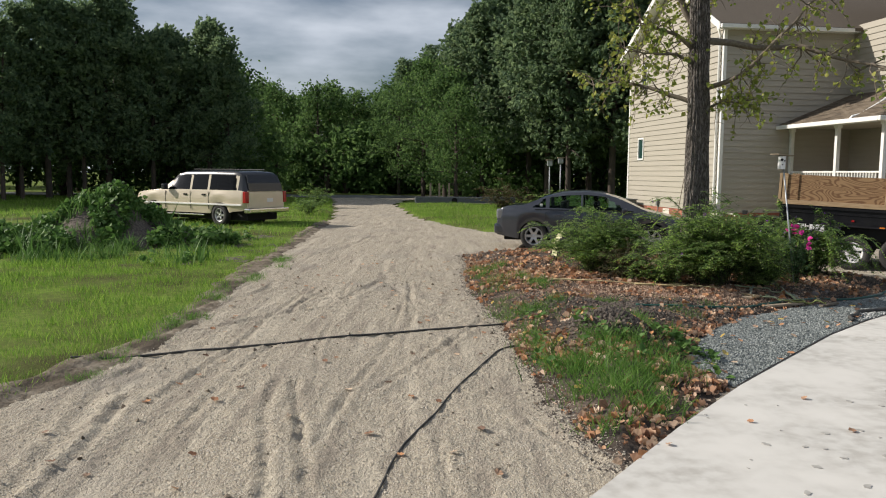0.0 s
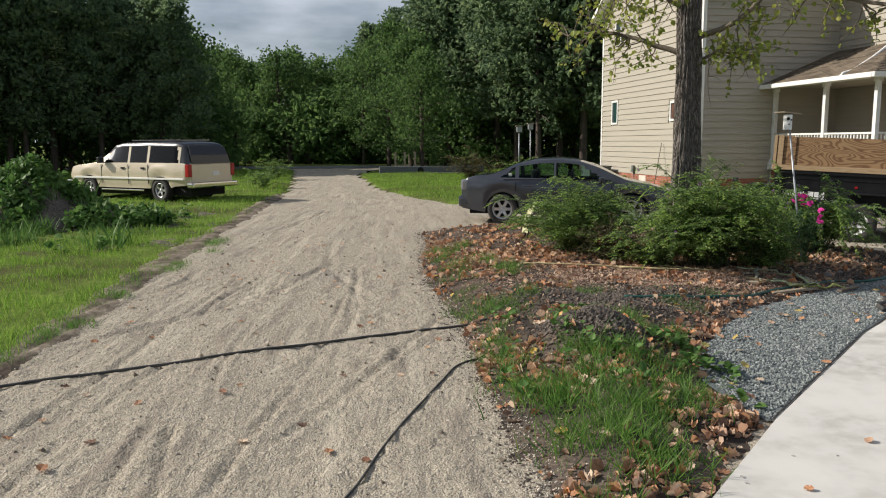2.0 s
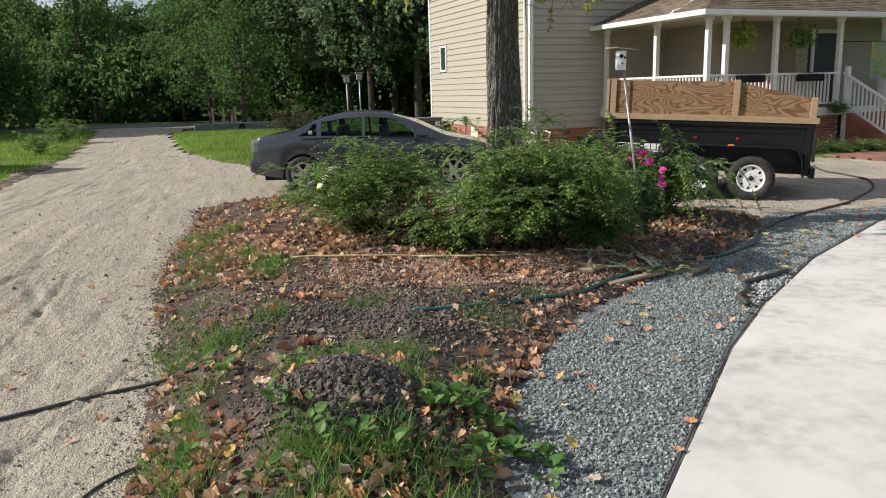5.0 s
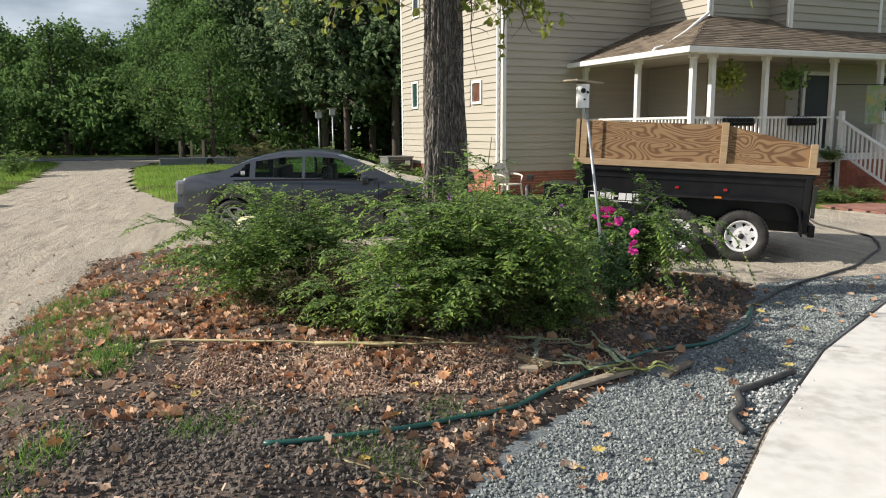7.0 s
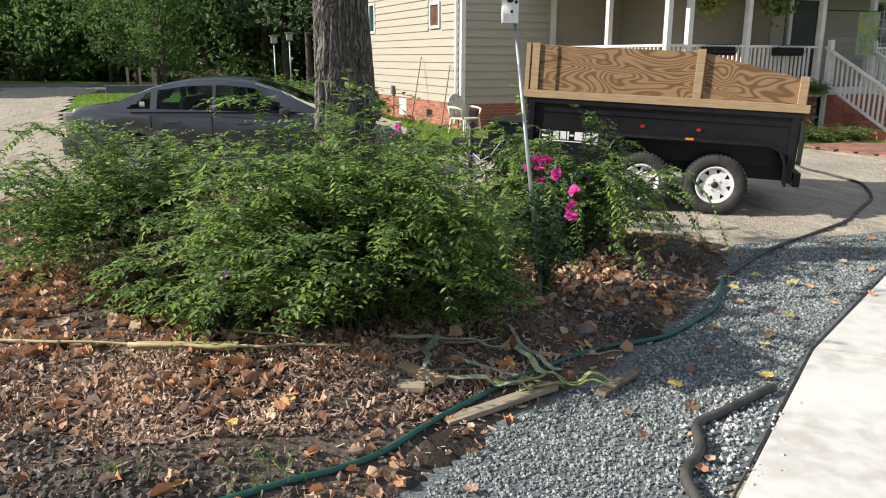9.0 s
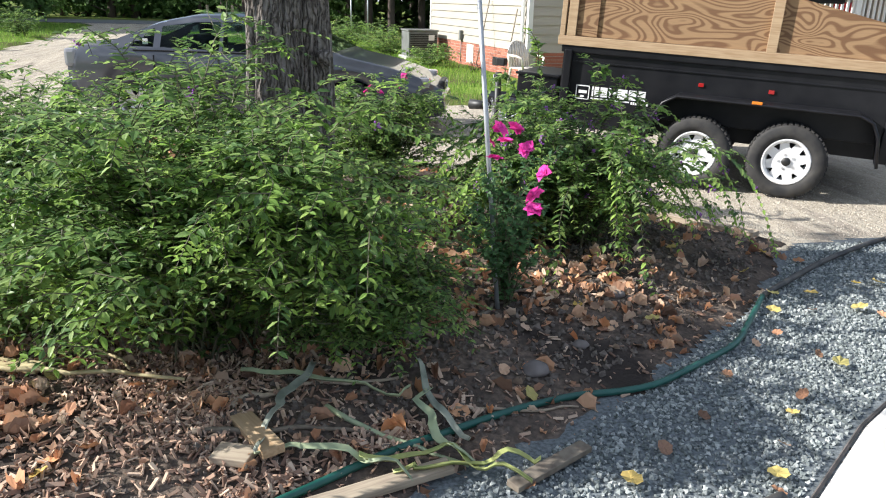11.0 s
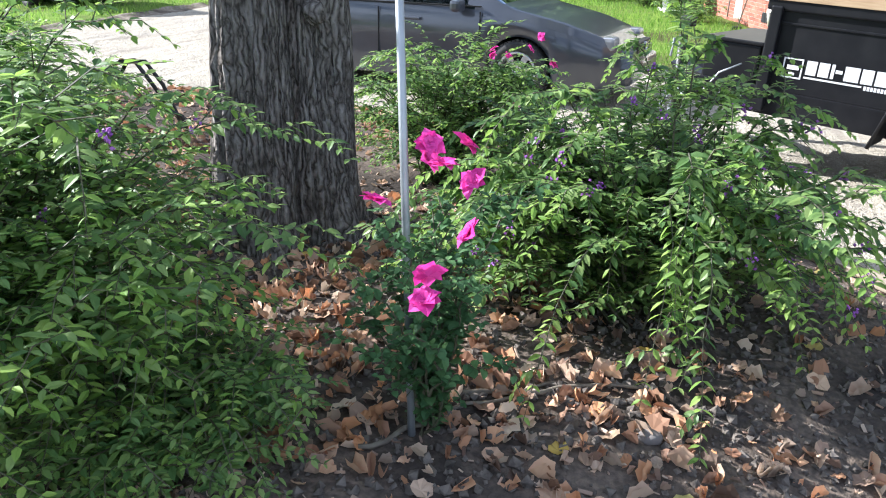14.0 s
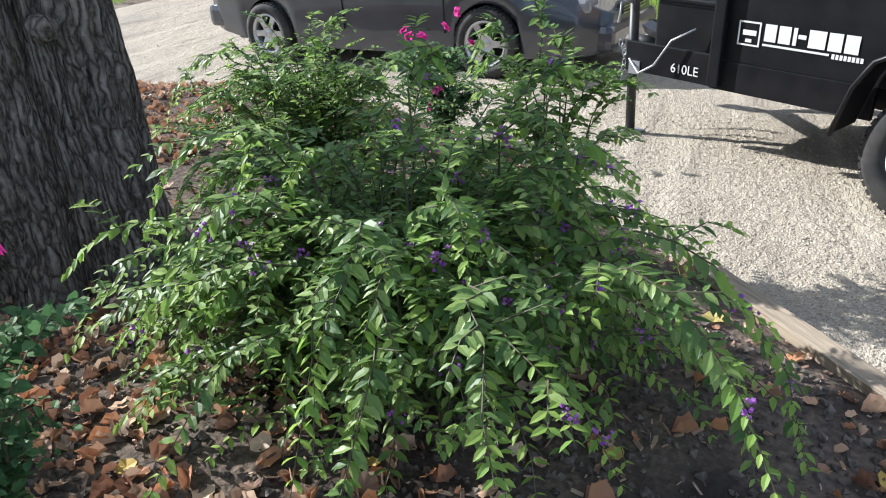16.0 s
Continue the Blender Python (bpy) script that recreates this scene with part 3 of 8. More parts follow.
DRIVE = [(-3.6, 5.0), (-3.35, 6.7), (-3.1, 8.0), (-3.2, 9.8), (-3.45, 12.5), (-3.65, 15.2), (-3.75, 19), (-4.0, 24), (-4.15, 28.5), (-5.0, 36), (-6.3, 45), (-7.4, 53), (-9.0, 57.0), (-1.0, 57.2), (-2.2, 51), (-2.55, 45.5), (-1.6, 38), (-0.5, 30.5),
         (0.5, 27.0), (1.5, 24.4), (3.2, 22.6), (6.5, 21.3), (8.4, 21.2), (9.6, 22.8), (12, 22), (14.5, 20.6), (15.5, 17.8), (16, 12.5), (13.4, 8.0), (11, 2), (9, -5), (-9, -5), (-5.5, 1.5)]


def bed_height(P):
    d = np.clip(signed(BED, P) / 0.9, 0, 1)
    rim = signed(BED, P) + 0.05 * waves(P, 8, 0.5) + 0.04 * waves(P, 9, 0.16)
    h = 0.032 * np.clip(rim / 0.14, -1.6, 1) - 0.004 + 0.14 * d * d * (3 - 2 * d)
    h = h + 0.24 * np.exp(-(P[:, 0] - 1.84) ** 2 / 0.20 - (P[:, 1] - 8.12) ** 2 / 0.15) + 0.07 * np.exp(-((P[:, 0] - 1.55) ** 2 + (P[:, 1] - 9.9) ** 2) / 0.25)
    return h + rough(P, 5) * 0.022 * (0.3 + d)


def drive_height(P):
    x = P[:, 0] - np.interp(P[:, 1], [0, 28, 60], [-1.2, -1.6, -5.0])
    ruts = -0.018 * (np.exp(-((np.abs(x) - 0.85) / 0.25) ** 2)) * (0.8 + 0.5 * waves(P, 31, 6)) + 0.012 * np.exp(-(x / 0.3) ** 2)
    # narrow tyre lines and ribbed tread prints that wander along the drive
    lines = np.zeros(len(P))
    for k, (x0, slant, w) in enumerate(((-0.95, 0.02, 0.03), (-0.62, 0.015, 0.035), (0.15, -0.03, 0.025), (-1.6, 0.05, 0.04), (-2.1, 0.09, 0.05), (-2.45, 0.09, 0.05), (0.95, -0.01, 0.03), (1.25, -0.05, 0.03), (0.5, 0.05, 0.03))):
        d = x - x0 - slant * (P[:, 1] - 5) - 0.10 * waves(P * np.array([0.0, 1.0]), 600 + k, 3.0)
        on = np.clip(waves(P, 620 + k, 2.2) + 0.35, 0, 1)
        lines += on * (-0.022 * np.exp(-(d / w) ** 2) + 0.014 * np.exp(-((d - 2.0 * w) / w) ** 2) + 0.014 * np.exp(-((d + 2.0 * w) / w) ** 2))
    tracks = 0.010 * np.sign(np.sin(P[:, 1] * 2 * math.pi / 0.14)) * (np.exp(-((x + 0.25) / 0.12) ** 4) + np.exp(-((x - 0.55) / 0.12) ** 4)) * np.clip(waves(P, 41, 3) * 2, 0, 1)
    # single tracks: a pressed groove with crumbled banks
    for k, (way, w, deep) in enumerate((([(-2.40, 3.6), (-2.48, 4.21), (-2.56, 4.68), (-2.63, 5.25), (-2.95, 6.54), (-2.8, 7.21)], 0.06, 0.024), ([(-2.25, 3.8), (-2.44, 5.34), (-2.57, 6.09)], 0.04, 0.026), ([(-0.98, 3.9), (-1.08, 4.57), (-1.36, 5.72), (-1.46, 6.58)], 0.035, 0.028), ([(-0.70, 3.9), (-0.83, 4.51), (-1.10, 5.72), (-1.29, 6.58)], 0.035, 0.03), ([(-0.58, 6.37), (0.0, 7.9), (0.55, 9.6)], 0.04, 0.018), ([(0.66, 5.5), (1.05, 4.75)], 0.035, 0.025), ([(-2.9, 8.6), (-1.4, 11.0), (-0.9, 13.5)], 0.06, 0.022), ([(-0.2, 10.6), (-0.9, 12.8), (-1.2, 16)], 0.05, 0.02))):
        d = np.full(len(P), 9.0)
        for a, b in zip(np.asarray(way), np.asarray(way)[1:]):
            t = np.clip(((P - a) @ (b - a)) / ((b - a) @ (b - a)), 0, 1)
            d = np.minimum(d, np.linalg.norm(P - a - t[:, None] * (b - a), axis=1))
        d = d + 0.35 * w * waves(P, 640 + k, 0.25)
        lines += deep * (0.8 + 0.35 * np.clip(waves(P, 660 + k, 0.9), -0.8, 1)) * (-np.exp(-(d / w) ** 2) + 0.65 * np.exp(-((d - 1.9 * w) / (0.8 * w)) ** 2))
    ruts = ruts + lines
    under = np.maximum.reduce([signed(BED, P), signed(STRIP, P), signed(SLAB, P)])
    return ruts + tracks + 0.006 * rough(P, 21) + 0.005 * waves(P, 25, 2.2) + 0.008 * waves(P, 26, 0.16) * np.clip(0.6 + waves(P, 28, 1.7), 0, 1) + 0.005 * waves(P, 27, 0.085) - 0.06 * np.clip((under - 0.05) / 0.15, 0, 1)


def lawn_height(P):
    h = 0.03 + 0.035 * waves(P, 61, 3.0) + 0.02 * waves(P, 62, 0.8)
    near = np.maximum.reduce([signed(DRIVE, P), signed(SLAB, P), signed(BED, P), signed(STRIP, P)])
    k = np.clip((near + 0.10) / 0.25, 0, 1)
    far = np.clip((P[:, 1] - 50) / 4, 0, 1)
    return h * (1 - k) * (1 - 0.6 * far) - 0.10 * k


def sheet(name, poly, cell, height, mat, label, category, x=None, y=None, margin=0.0):
    """A dense sheet over a polygon, its edge cells drawn to the outline, with a height at each point."""
    poly = np.asarray(poly, float)
    lo, hi = poly.min(0) - cell, poly.max(0) + cell
    if y:
        lo[1], hi[1] = max(lo[1], y[0]), min(hi[1], y[1])
    nx, ny = int((hi[0] - lo[0]) / cell) + 1, int((hi[1] - lo[1]) / cell) + 1
    gx, gy = np.meshgrid(lo[0] + np.arange(nx) * cell, lo[1] + np.arange(ny) * cell, indexing="ij")
    P = np.stack([gx.ravel(), gy.ravel()], 1)
    P += waves(P, 77, 0.5)[:, None] * 0.2 * cell
    keep = signed(poly, P) + 0.06 * waves(P, 78, 0.9) > -0.02 - margin
    keep = keep.reshape(nx, ny)
    idx = np.arange(nx * ny).reshape(nx, ny)
    q = keep[:-1, :-1] & keep[1:, :-1] & keep[:-1, 1:] & keep[1:, 1:]
    F = np.stack([idx[:-1, :-1][q], idx[1:, :-1][q], idx[1:, 1:][q], idx[:-1, 1:][q]], 1)
    used, inv = np.unique(F, return_inverse=True)
    P = P[used]
    Z = height(P)
    V = np.column_stack([P, Z])
    ob = raw(name, V, inv.reshape(-1, 4), mat, smooth=True)
    return tagged(ob, label, category, kind="structure")


# the ground sheet reaches the horizon: fine near the place, coarse far off
def make_ground():
    xs = np.unique(np.concatenate([np.array([-900, -400, -200, -120, -80, -50]), np.arange(-34, 34.1, 0.4), np.array([50, 80, 120, 200, 400, 900])]))
    ys = np.unique(np.concatenate([np.array([-900, -400, -150, -60, -25]), np.arange(-8, 62.1, 0.4), np.array([70, 85, 100, 130, 200, 400, 900])]))
    gx, gy = np.meshgrid(xs, ys, indexing="ij")
    P = np.stack([gx.ravel(), gy.ravel()], 1)
    idx = np.arange(len(P)).reshape(len(xs), len(ys))
    F = np.stack([idx[:-1, :-1], idx[1:, :-1], idx[1:, 1:], idx[:-1, 1:]], -1).reshape(-1, 4)
    ob = raw("ground", np.column_stack([P, lawn_height(P)]), F, M["grass_ground"], smooth=True)
    tagged(ob, "short green lawn reaching to the woods", "ground", kind="structure")


make_ground()
sheet("driveway", DRIVE, 0.038, drive_height, M["drive"], "pale sandy gravel driveway with tyre ruts", "driveway", y=(3.2, 13.0))
sheet("driveway_middle", DRIVE, 0.07, lambda P: drive_height(P) - 0.001, M["drive"], "pale sandy gravel driveway with tyre ruts", "driveway", y=(12.97, 30))
sheet("driveway_near", DRIVE, 0.12, lambda P: drive_height(P) - 0.001, M["drive"], "pale sandy gravel driveway with tyre ruts", "driveway", y=(-5, 3.3))
sheet("driveway_far", DRIVE, 0.3, lambda P: drive_height(P) - 0.0, M["drive"], "pale sandy gravel driveway running to the road", "driveway", y=(29.9, 58))
sheet("planting_bed", BED, 0.05, bed_height, M["mulch"], "raised bed of dark soil and bark mulch", "planting bed", margin=0.16)
sheet("gravel_strip", STRIP, 0.05, lambda P: 0.016 + 0.010 * rough(P, 91), M["gravel_base"], "strip of blue-grey crushed stone", "gravel", margin=0.08)


# concrete path in cast bays with open joints between them
def make_slab():
    root = thing("concrete_path", Matrix(), "pale new concrete path in cast bays with tooled joints", "path", kind="structure")
    right = [(4.6, -3.0), (5.6, 0.0), (6.3, 1.6), (6.9, 2.6), (7.4, 3.4), (7.9, 4.2), (8.4, 4.9), (8.9, 5.6), (10.0, 6.5), (11.2, 7.6), (13.4, 9.6), (14.6, 10.4)]
    cuts = [0, 7, 9, 11]
    for i, j in zip(cuts, cuts[1:]):
        ring = SLAB_EDGE[i:j + 1] + right[i:j + 1][::-1]
        bm = bmesh.new()
        vs = []
        e0, e1 = Vector(SLAB_EDGE[i]), Vector(SLAB_EDGE[j])
        t = (e1 - e0).normalized() * 0.006
        n = j - i + 1
        for k, (x, y) in enumerate(ring):
            first = k == 0 or k == len(ring) - 1
            last = k == n - 1 or k == n
            o = t if first else (-t if last else Vector((0, 0)))
            vs.append(bm.verts.new((x + o.x, y + o.y, 0.035)))
        f = bm.faces.new(vs)
        if f.normal.z < 0:
            f.normal_flip()
        r = bmesh.ops.extrude_face_region(bm, geom=[f])
        bmesh.ops.translate(bm, verts=[v for v in r["geom"] if isinstance(v, bmesh.types.BMVert)], vec=(0, 0, -0.14))
        bmesh.ops.recalc_face_normals(bm, faces=bm.faces)
        top = [e for e in bm.edges if all(v.co.z > 0 for v in e.verts)]
        bmesh.ops.bevel(bm, geom=top, offset=0.008, segments=2, affect="EDGES")
        part("paving_bay", bm, M["concrete"], root)
    return root


make_slab()
VERGE = [(-3.45, 5.6), (-3.1, 6.7), (-2.9, 8.0), (-3.0, 9.8), (-3.2, 12.5), (-3.4, 15.2), (-3.55, 19), (-3.8, 24), (-4.0, 28.5), (-4.4, 28.5), (-4.25, 24), (-4.0, 19), (-3.9, 15.2), (-3.7, 12.5), (-3.45, 9.8), (-3.35, 8.0), (-3.6, 6.7), (-3.8, 5.4)]
sheet("verge", VERGE, 0.06, lambda P: np.maximum(drive_height(P), lawn_height(P)) + 0.022 * np.clip((signed(VERGE, P) + 0.06 * waves(P, 96, 0.7) - 0.02) / 0.10, -2, 1) + 0.006 * rough(P, 95), M["verge"], "bare brown earth between lawn and drive", "verge", margin=0.14)
# asphalt road beyond the lawn
box("road", -60, 40, 56.8, 62.5, -0.2, 0.035, M["asphalt"], bevel=0)
tagged(bpy.data.objects["road"], "grey asphalt road crossing at the drive's end", "road", kind="structure")

# ---------- house ----------
HOUSE = pose(9.3, 25.6, 0, 0, 0, math.degrees(math.atan2(0.143, 0.99)))
house = thing("house", HOUSE, "two-storey house with beige vinyl siding and brick base", "house")


def siding(name, length, z0, z1, m, parent, top=None, gaps=(), course=0.2):
    """A wall of lapped boards, each tilted out at its lower edge, on a solid backing. Local x runs along the wall, -y faces out.
    top(x) may cut the boards under a gable; gaps are rectangles left open."""
    S = Soup()
    n = int(round((z1 - z0) / course))
    for i in range(n):
        a, b = z0 + i * course, z0 + (i + 1) * course
        segs = [(0.0, length)]
        if top:
            xs = np.linspace(0, length, 400)
            ok = xs[top(xs) > b]
            segs = [(ok.min(), ok.max())] if len(ok) > 3 else []
        for gx0, gx1, gz0, gz1 in gaps:
            if b > gz0 and a < gz1:
                out = []
                for s0, s1 in segs:
                    if gx0 > s0:
                        out.append((s0, min(gx0, s1)))
                    if gx1 < s1:
                        out.append((max(gx1, s0), s1))
                segs = [s for s in out if s[1] - s[0] > 0.01]
        for s0, s1 in segs:
            S.add([(s0, -0.034, a), (s1, -0.034, a), (s1, -0.031, a + 0.022), (s0, -0.031, a + 0.022), (s1, -0.004, b), (s0, -0.004, b), (s0, 0.0, a), (s1, 0.0, a)],
                  [(0, 1, 2, 3), (3, 2, 4, 5), (6, 7, 1, 0)])
    ob = S.done(name, M["siding"], parent)
    ob.matrix_basis = m
    return ob


def solid_wall(name, length, z0, z1, m, parent, thick=0.16, top=None, label="", kind=""):
    """Backing wall behind the boards."""
    if top is None:
        ob = box(name, 0, length, 0.002, thick, z0, z1, M["siding"], parent, 0)
    else:
        xs = np.linspace(0, length, 9)
        zs = top(xs)
        V = [(x, y, z) for y in (0.002, thick) for x, z in list(zip(xs, np.full(9, z0))) + list(zip(xs[::-1], zs[::-1]))]
        F = [tuple(range(18)), tuple(range(18, 36))[::-1]] + [(k, (k + 1) % 18, 18 + (k + 1) % 18, 18 + k) for k in range(18)]
        ob = raw(name, V, F, M["siding"], parent)
    ob.matrix_basis = m
    return ob


EAVE, RIDGE, DEPTH = 6.85, 9.1, 7.8
gable_top = lambda x: EAVE + (RIDGE - EAVE) * (1 - np.abs(np.asarray(x) - DEPTH / 2) / (DEPTH / 2))
# gable wall: local x runs from the far corner to the near one so that -y faces the drive
GM = pose(0, DEPTH, 0, 0, 0, -90)
wall_gaps = [(DEPTH - 6.85, DEPTH - 6.2, 2.42, 3.42), (DEPTH - 2.05, DEPTH - 1.2, 2.42, 3.18), (DEPTH - 6.7, DEPTH - 6.0, 5.45, 6.4)]
siding("gable_siding", DEPTH, 0.62, RIDGE, GM, house, gable_top, wall_gaps)
solid_wall("gable_wall", DEPTH, 0.1, EAVE, GM, house, top=gable_top)
FM = Matrix()
siding("front_siding", 4.7, 0.62, EAVE, FM, house)
solid_wall("front_wall", 4.7, 0.1, EAVE, FM, house)
# wing that steps forward in two bays
siding("wing_return_siding", 2.43, 1.1, 6.9, pose(4.7, 0, 0, 0, 0, -90), house)
solid_wall("wing_return_wall", 2.43, 0.1, 6.9, pose(4.7, 0, 0, 0, 0, -90), house)
siding("wing_front_siding", 2.0, 1.1, 6.9, pose(4.7, -2.43, 0), house)
solid_wall("wing_front_wall", 2.0, 0.1, 6.9, pose(4.7, -2.43, 0), house)
siding("bay_return_siding", 0.7, 1.1, 6.9, pose(6.7, -2.43, 0, 0, 0, -90), house)
solid_wall("bay_return_wall", 0.7, 0.1, 6.9, pose(6.7, -2.43, 0, 0, 0, -90), house)
siding("bay_front_siding", 5.5, 1.1, 6.9, pose(6.7, -3.13, 0), house, gaps=[(0.45, 1.75, 1.1, 3.3)])
solid_wall("bay_front_wall", 5.5, 0.1, 6.9, pose(6.7, -3.13, 0), house)
box("rear_wall", 0.2, 12.2, DEPTH - 0.2, DEPTH, 0.1, EAVE, M["siding"], house, 0)
box("side_wall", 12.0, 12.2, -3.1, DEPTH - 0.2, 0.1, EAVE, M["siding"], house, 0)
# corner boards and their downpipe
for n, (x, y, z0, z1) in {"corner_board": (0.0, 0.0, 0.62, EAVE), "far_corner_board": (0.0, DEPTH, 0.62, EAVE), "wing_corner_board": (4.7, -2.43, 3.9, 6.9), "bay_corner_board": (6.7, -3.13, 3.9, 6.9), "end_corner_board": (9.95, -3.13, 3.9, 6.9)}.items():
    bm = box_bm(x - 0.034, x + 0.075, y - 0.034, y - 0.026, z0, z1)
    box_bm(x - 0.034, x - 0.026, y - 0.034, y + 0.075, z0, z1, bm=bm)
    part("corner_board", bm, M["trim"], house)
tube("downpipe", [(-0.10, 0.16, 0.1), (-0.09, 0.16, 0.3), (-0.085, 0.16, EAVE - 0.4), (-0.2, 0.1, EAVE - 0.15)], 0.04, M["trim"], house, 8)
# roof slopes with fascia, soffit and gutter


def slab_between(name, pts, thick, mat, parent, label=""):
    """A flat panel through coplanar points, thickened downwards."""
    n = len(pts)
    V = list(pts) + [(x, y, z - thick) for x, y, z in pts]
    F = [tuple(range(n)), tuple(range(n, 2 * n))[::-1]] + [(k, n + k, n + (k + 1) % n, (k + 1) % n) for k in range(n)]
    return raw(name, V, F, mat, parent, label)


OV = 0.38
slope = (RIDGE - EAVE) / (DEPTH / 2)
roof = slab_between("roof_front", [(-OV, -OV, EAVE - OV * slope + 0.12), (12.6, -OV, EAVE - OV * slope + 0.12), (12.6, DEPTH / 2, RIDGE + 0.12), (-OV, DEPTH / 2, RIDGE + 0.12)], 0.11, M["shingle"], house)
slab_between("roof_back", [(-OV, DEPTH / 2, RIDGE + 0.12), (12.6, DEPTH / 2, RIDGE + 0.12), (12.6, DEPTH + OV, EAVE - OV * slope + 0.12), (-OV, DEPTH + OV, EAVE - OV * slope + 0.12)], 0.11, M["shingle"], house)
for s in (0, 1):
    a, b = (-OV - 0.03, -OV - 0.02) if s == 0 else (-OV - 0.03, DEPTH + OV + 0.02)
    y0, y1 = (-OV, DEPTH / 2) if s == 0 else (DEPTH / 2, DEPTH + OV)
    z0, z1 = (EAVE - OV * slope, RIDGE) if s == 0 else (RIDGE, EAVE - OV * slope)
    V = [(x, y, z) for x in (-OV - 0.03, -OV) for y, z in ((y0, z0 - 0.1), (y1, z1 - 0.1), (y1, z1 + 0.125), (y0, z0 + 0.125))]
    raw("rake_board", V, [(0, 1, 2, 3), (7, 6, 5, 4), (0, 4, 5, 1), (1, 5, 6, 2), (2, 6, 7, 3), (3, 7, 4, 0)], M["trim"], house)
    V = [(x, y, z) for x in (-OV, -0.02) for y, z in ((y0, z0 - 0.08), (y1, z1 - 0.08), (y1, z1 - 0.06), (y0, z0 - 0.06))]
    raw("soffit", V, [(0, 1, 2, 3), (7, 6, 5, 4), (0, 4, 5, 1), (1, 5, 6, 2), (2, 6, 7, 3), (3, 7, 4, 0)], M["trim"], house)
box("gutter", -OV, 4.3, -OV - 0.12, -OV - 0.005, EAVE - OV * slope - 0.05, EAVE - OV * slope + 0.08, M["trim"], house, 0.02)
box("front_soffit", -0.02, 4.6, -OV, -0.03, EAVE - OV * slope - 0.02, EAVE - OV * slope, M["trim"], house, 0)
slab_between("wing_roof", [(4.35, -3.6, 6.85), (12.6, -3.6, 6.85), (12.6, 0.6, 9.3), (4.35, 0.6, 9.3)], 0.12, M["shingle"], house)


def window(name, w, h, m, mat, parent, bars=0):
    """Sash window in a wall whose outside is -y: frame, sill, pane."""
    f = part(name, box_bm(-w / 2 - 0.07, -w / 2, -0.045, 0.02, -h / 2 - 0.07, h / 2 + 0.07, 0.004), M["trim"], parent)
    f.matrix_basis = m
    for nm, b in (("frame_side", (w / 2, w / 2 + 0.07, -0.045, 0.02, -h / 2 - 0.07, h / 2 + 0.07)), ("frame_head", (-w / 2, w / 2, -0.045, 0.02, h / 2, h / 2 + 0.07)), ("window_sill", (-w / 2, w / 2, -0.06, 0.02, -h / 2 - 0.07, -h / 2))):
        part(nm, box_bm(*b, 0.004), M["trim"], f)
    part("pane", box_bm(-w / 2, w / 2, -0.008, 0.0, -h / 2, h / 2), mat, f)
    if bars:
        part("glazing_bar", box_bm(-0.012, 0.012, -0.022, -0.009, -h / 2, h / 2), M["trim"], f)
        part("glazing_bar", box_bm(-w / 2, w / 2, -0.023, -0.0095, -0.012, 0.012), M["trim"], f)
    return f


window("window", 0.44, 0.78, GM @ pose(DEPTH - 6.52, 0, 2.92), M["teal_glass"], house)
window("window", 0.52, 0.52, GM @ pose(DEPTH - 1.62, 0, 2.8), M["blind"], house)
window("window", 0.44, 0.78, GM @ pose(DEPTH - 6.35, 0, 5.92), M["glass"], house)
# entrance door with sidelights in the bay
DM = pose(6.7, -3.13, 0)
for nm, b, mt in (("door_leaf", (0.66, 1.52, -0.02, 0.0, 1.12, 3.12), "door"), ("door_frame", (0.56, 0.66, -0.05, 0.0, 1.1, 3.22), "trim"), ("door_frame", (1.52, 1.62, -0.05, 0.0, 1.1, 3.22), "trim"), ("door_head", (0.66, 1.52, -0.05, 0.0, 3.12, 3.22), "trim"),
                  ("sidelight", (1.64, 1.74, -0.015, 0.0, 1.4, 3.1), "glass"), ("sidelight", (0.46, 0.54, -0.015, 0.0, 1.4, 3.1), "glass")):
    o = box(nm, *b, M[mt], house, 0)
    o.matrix_basis = DM
window("window", 0.7, 1.3, pose(10.6, -3.15, 2.5), M["glass"], house, 1)

# porch: floor, posts, rails, roof
porch = thing("porch", HOUSE, "covered wooden porch with white posts and railings", "porch")
PZ, PE = 1.1, 3.42
box("porch_deck", 2.42, 12.2, -4.55, -3.16, PZ - 0.12, PZ, M["weathered"], porch)
box("porch_deck", 2.42, 4.66, -3.16, -0.03, PZ - 0.12, PZ, M["weathered"], porch)
box("porch_deck", 4.66, 6.66, -3.16, -2.47, PZ - 0.12, PZ, M["weathered"], porch)
box("deck_fascia", 2.36, 2.42, -4.61, -0.03, PZ - 0.2, PZ + 0.01, M["rail"], porch)
box("deck_fascia", 2.42, 12.2, -4.61, -4.55, PZ - 0.2, PZ + 0.01, M["rail"], porch)
posts = [(2.5, -0.1), (2.5, -2.45), (2.5, -4.45), (3.05, -4.45), (4.65, -4.45), (6.85, -4.45), (8.5, -4.45), (10.4, -4.45), (12.1, -4.45)]
for x, y in posts:
    p = box("post", x - 0.06, x + 0.06, y - 0.06, y + 0.06, PZ, PE, M["rail"], porch, 0.008)
    part("post_base", box_bm(x - 0.085, x + 0.085, y - 0.085, y + 0.085, PZ, PZ + 0.12, 0.01), M["rail"], p)
    part("post_cap", box_bm(x - 0.085, x + 0.085, y - 0.085, y + 0.085, PE - 0.1, PE, 0.01), M["rail"], p)


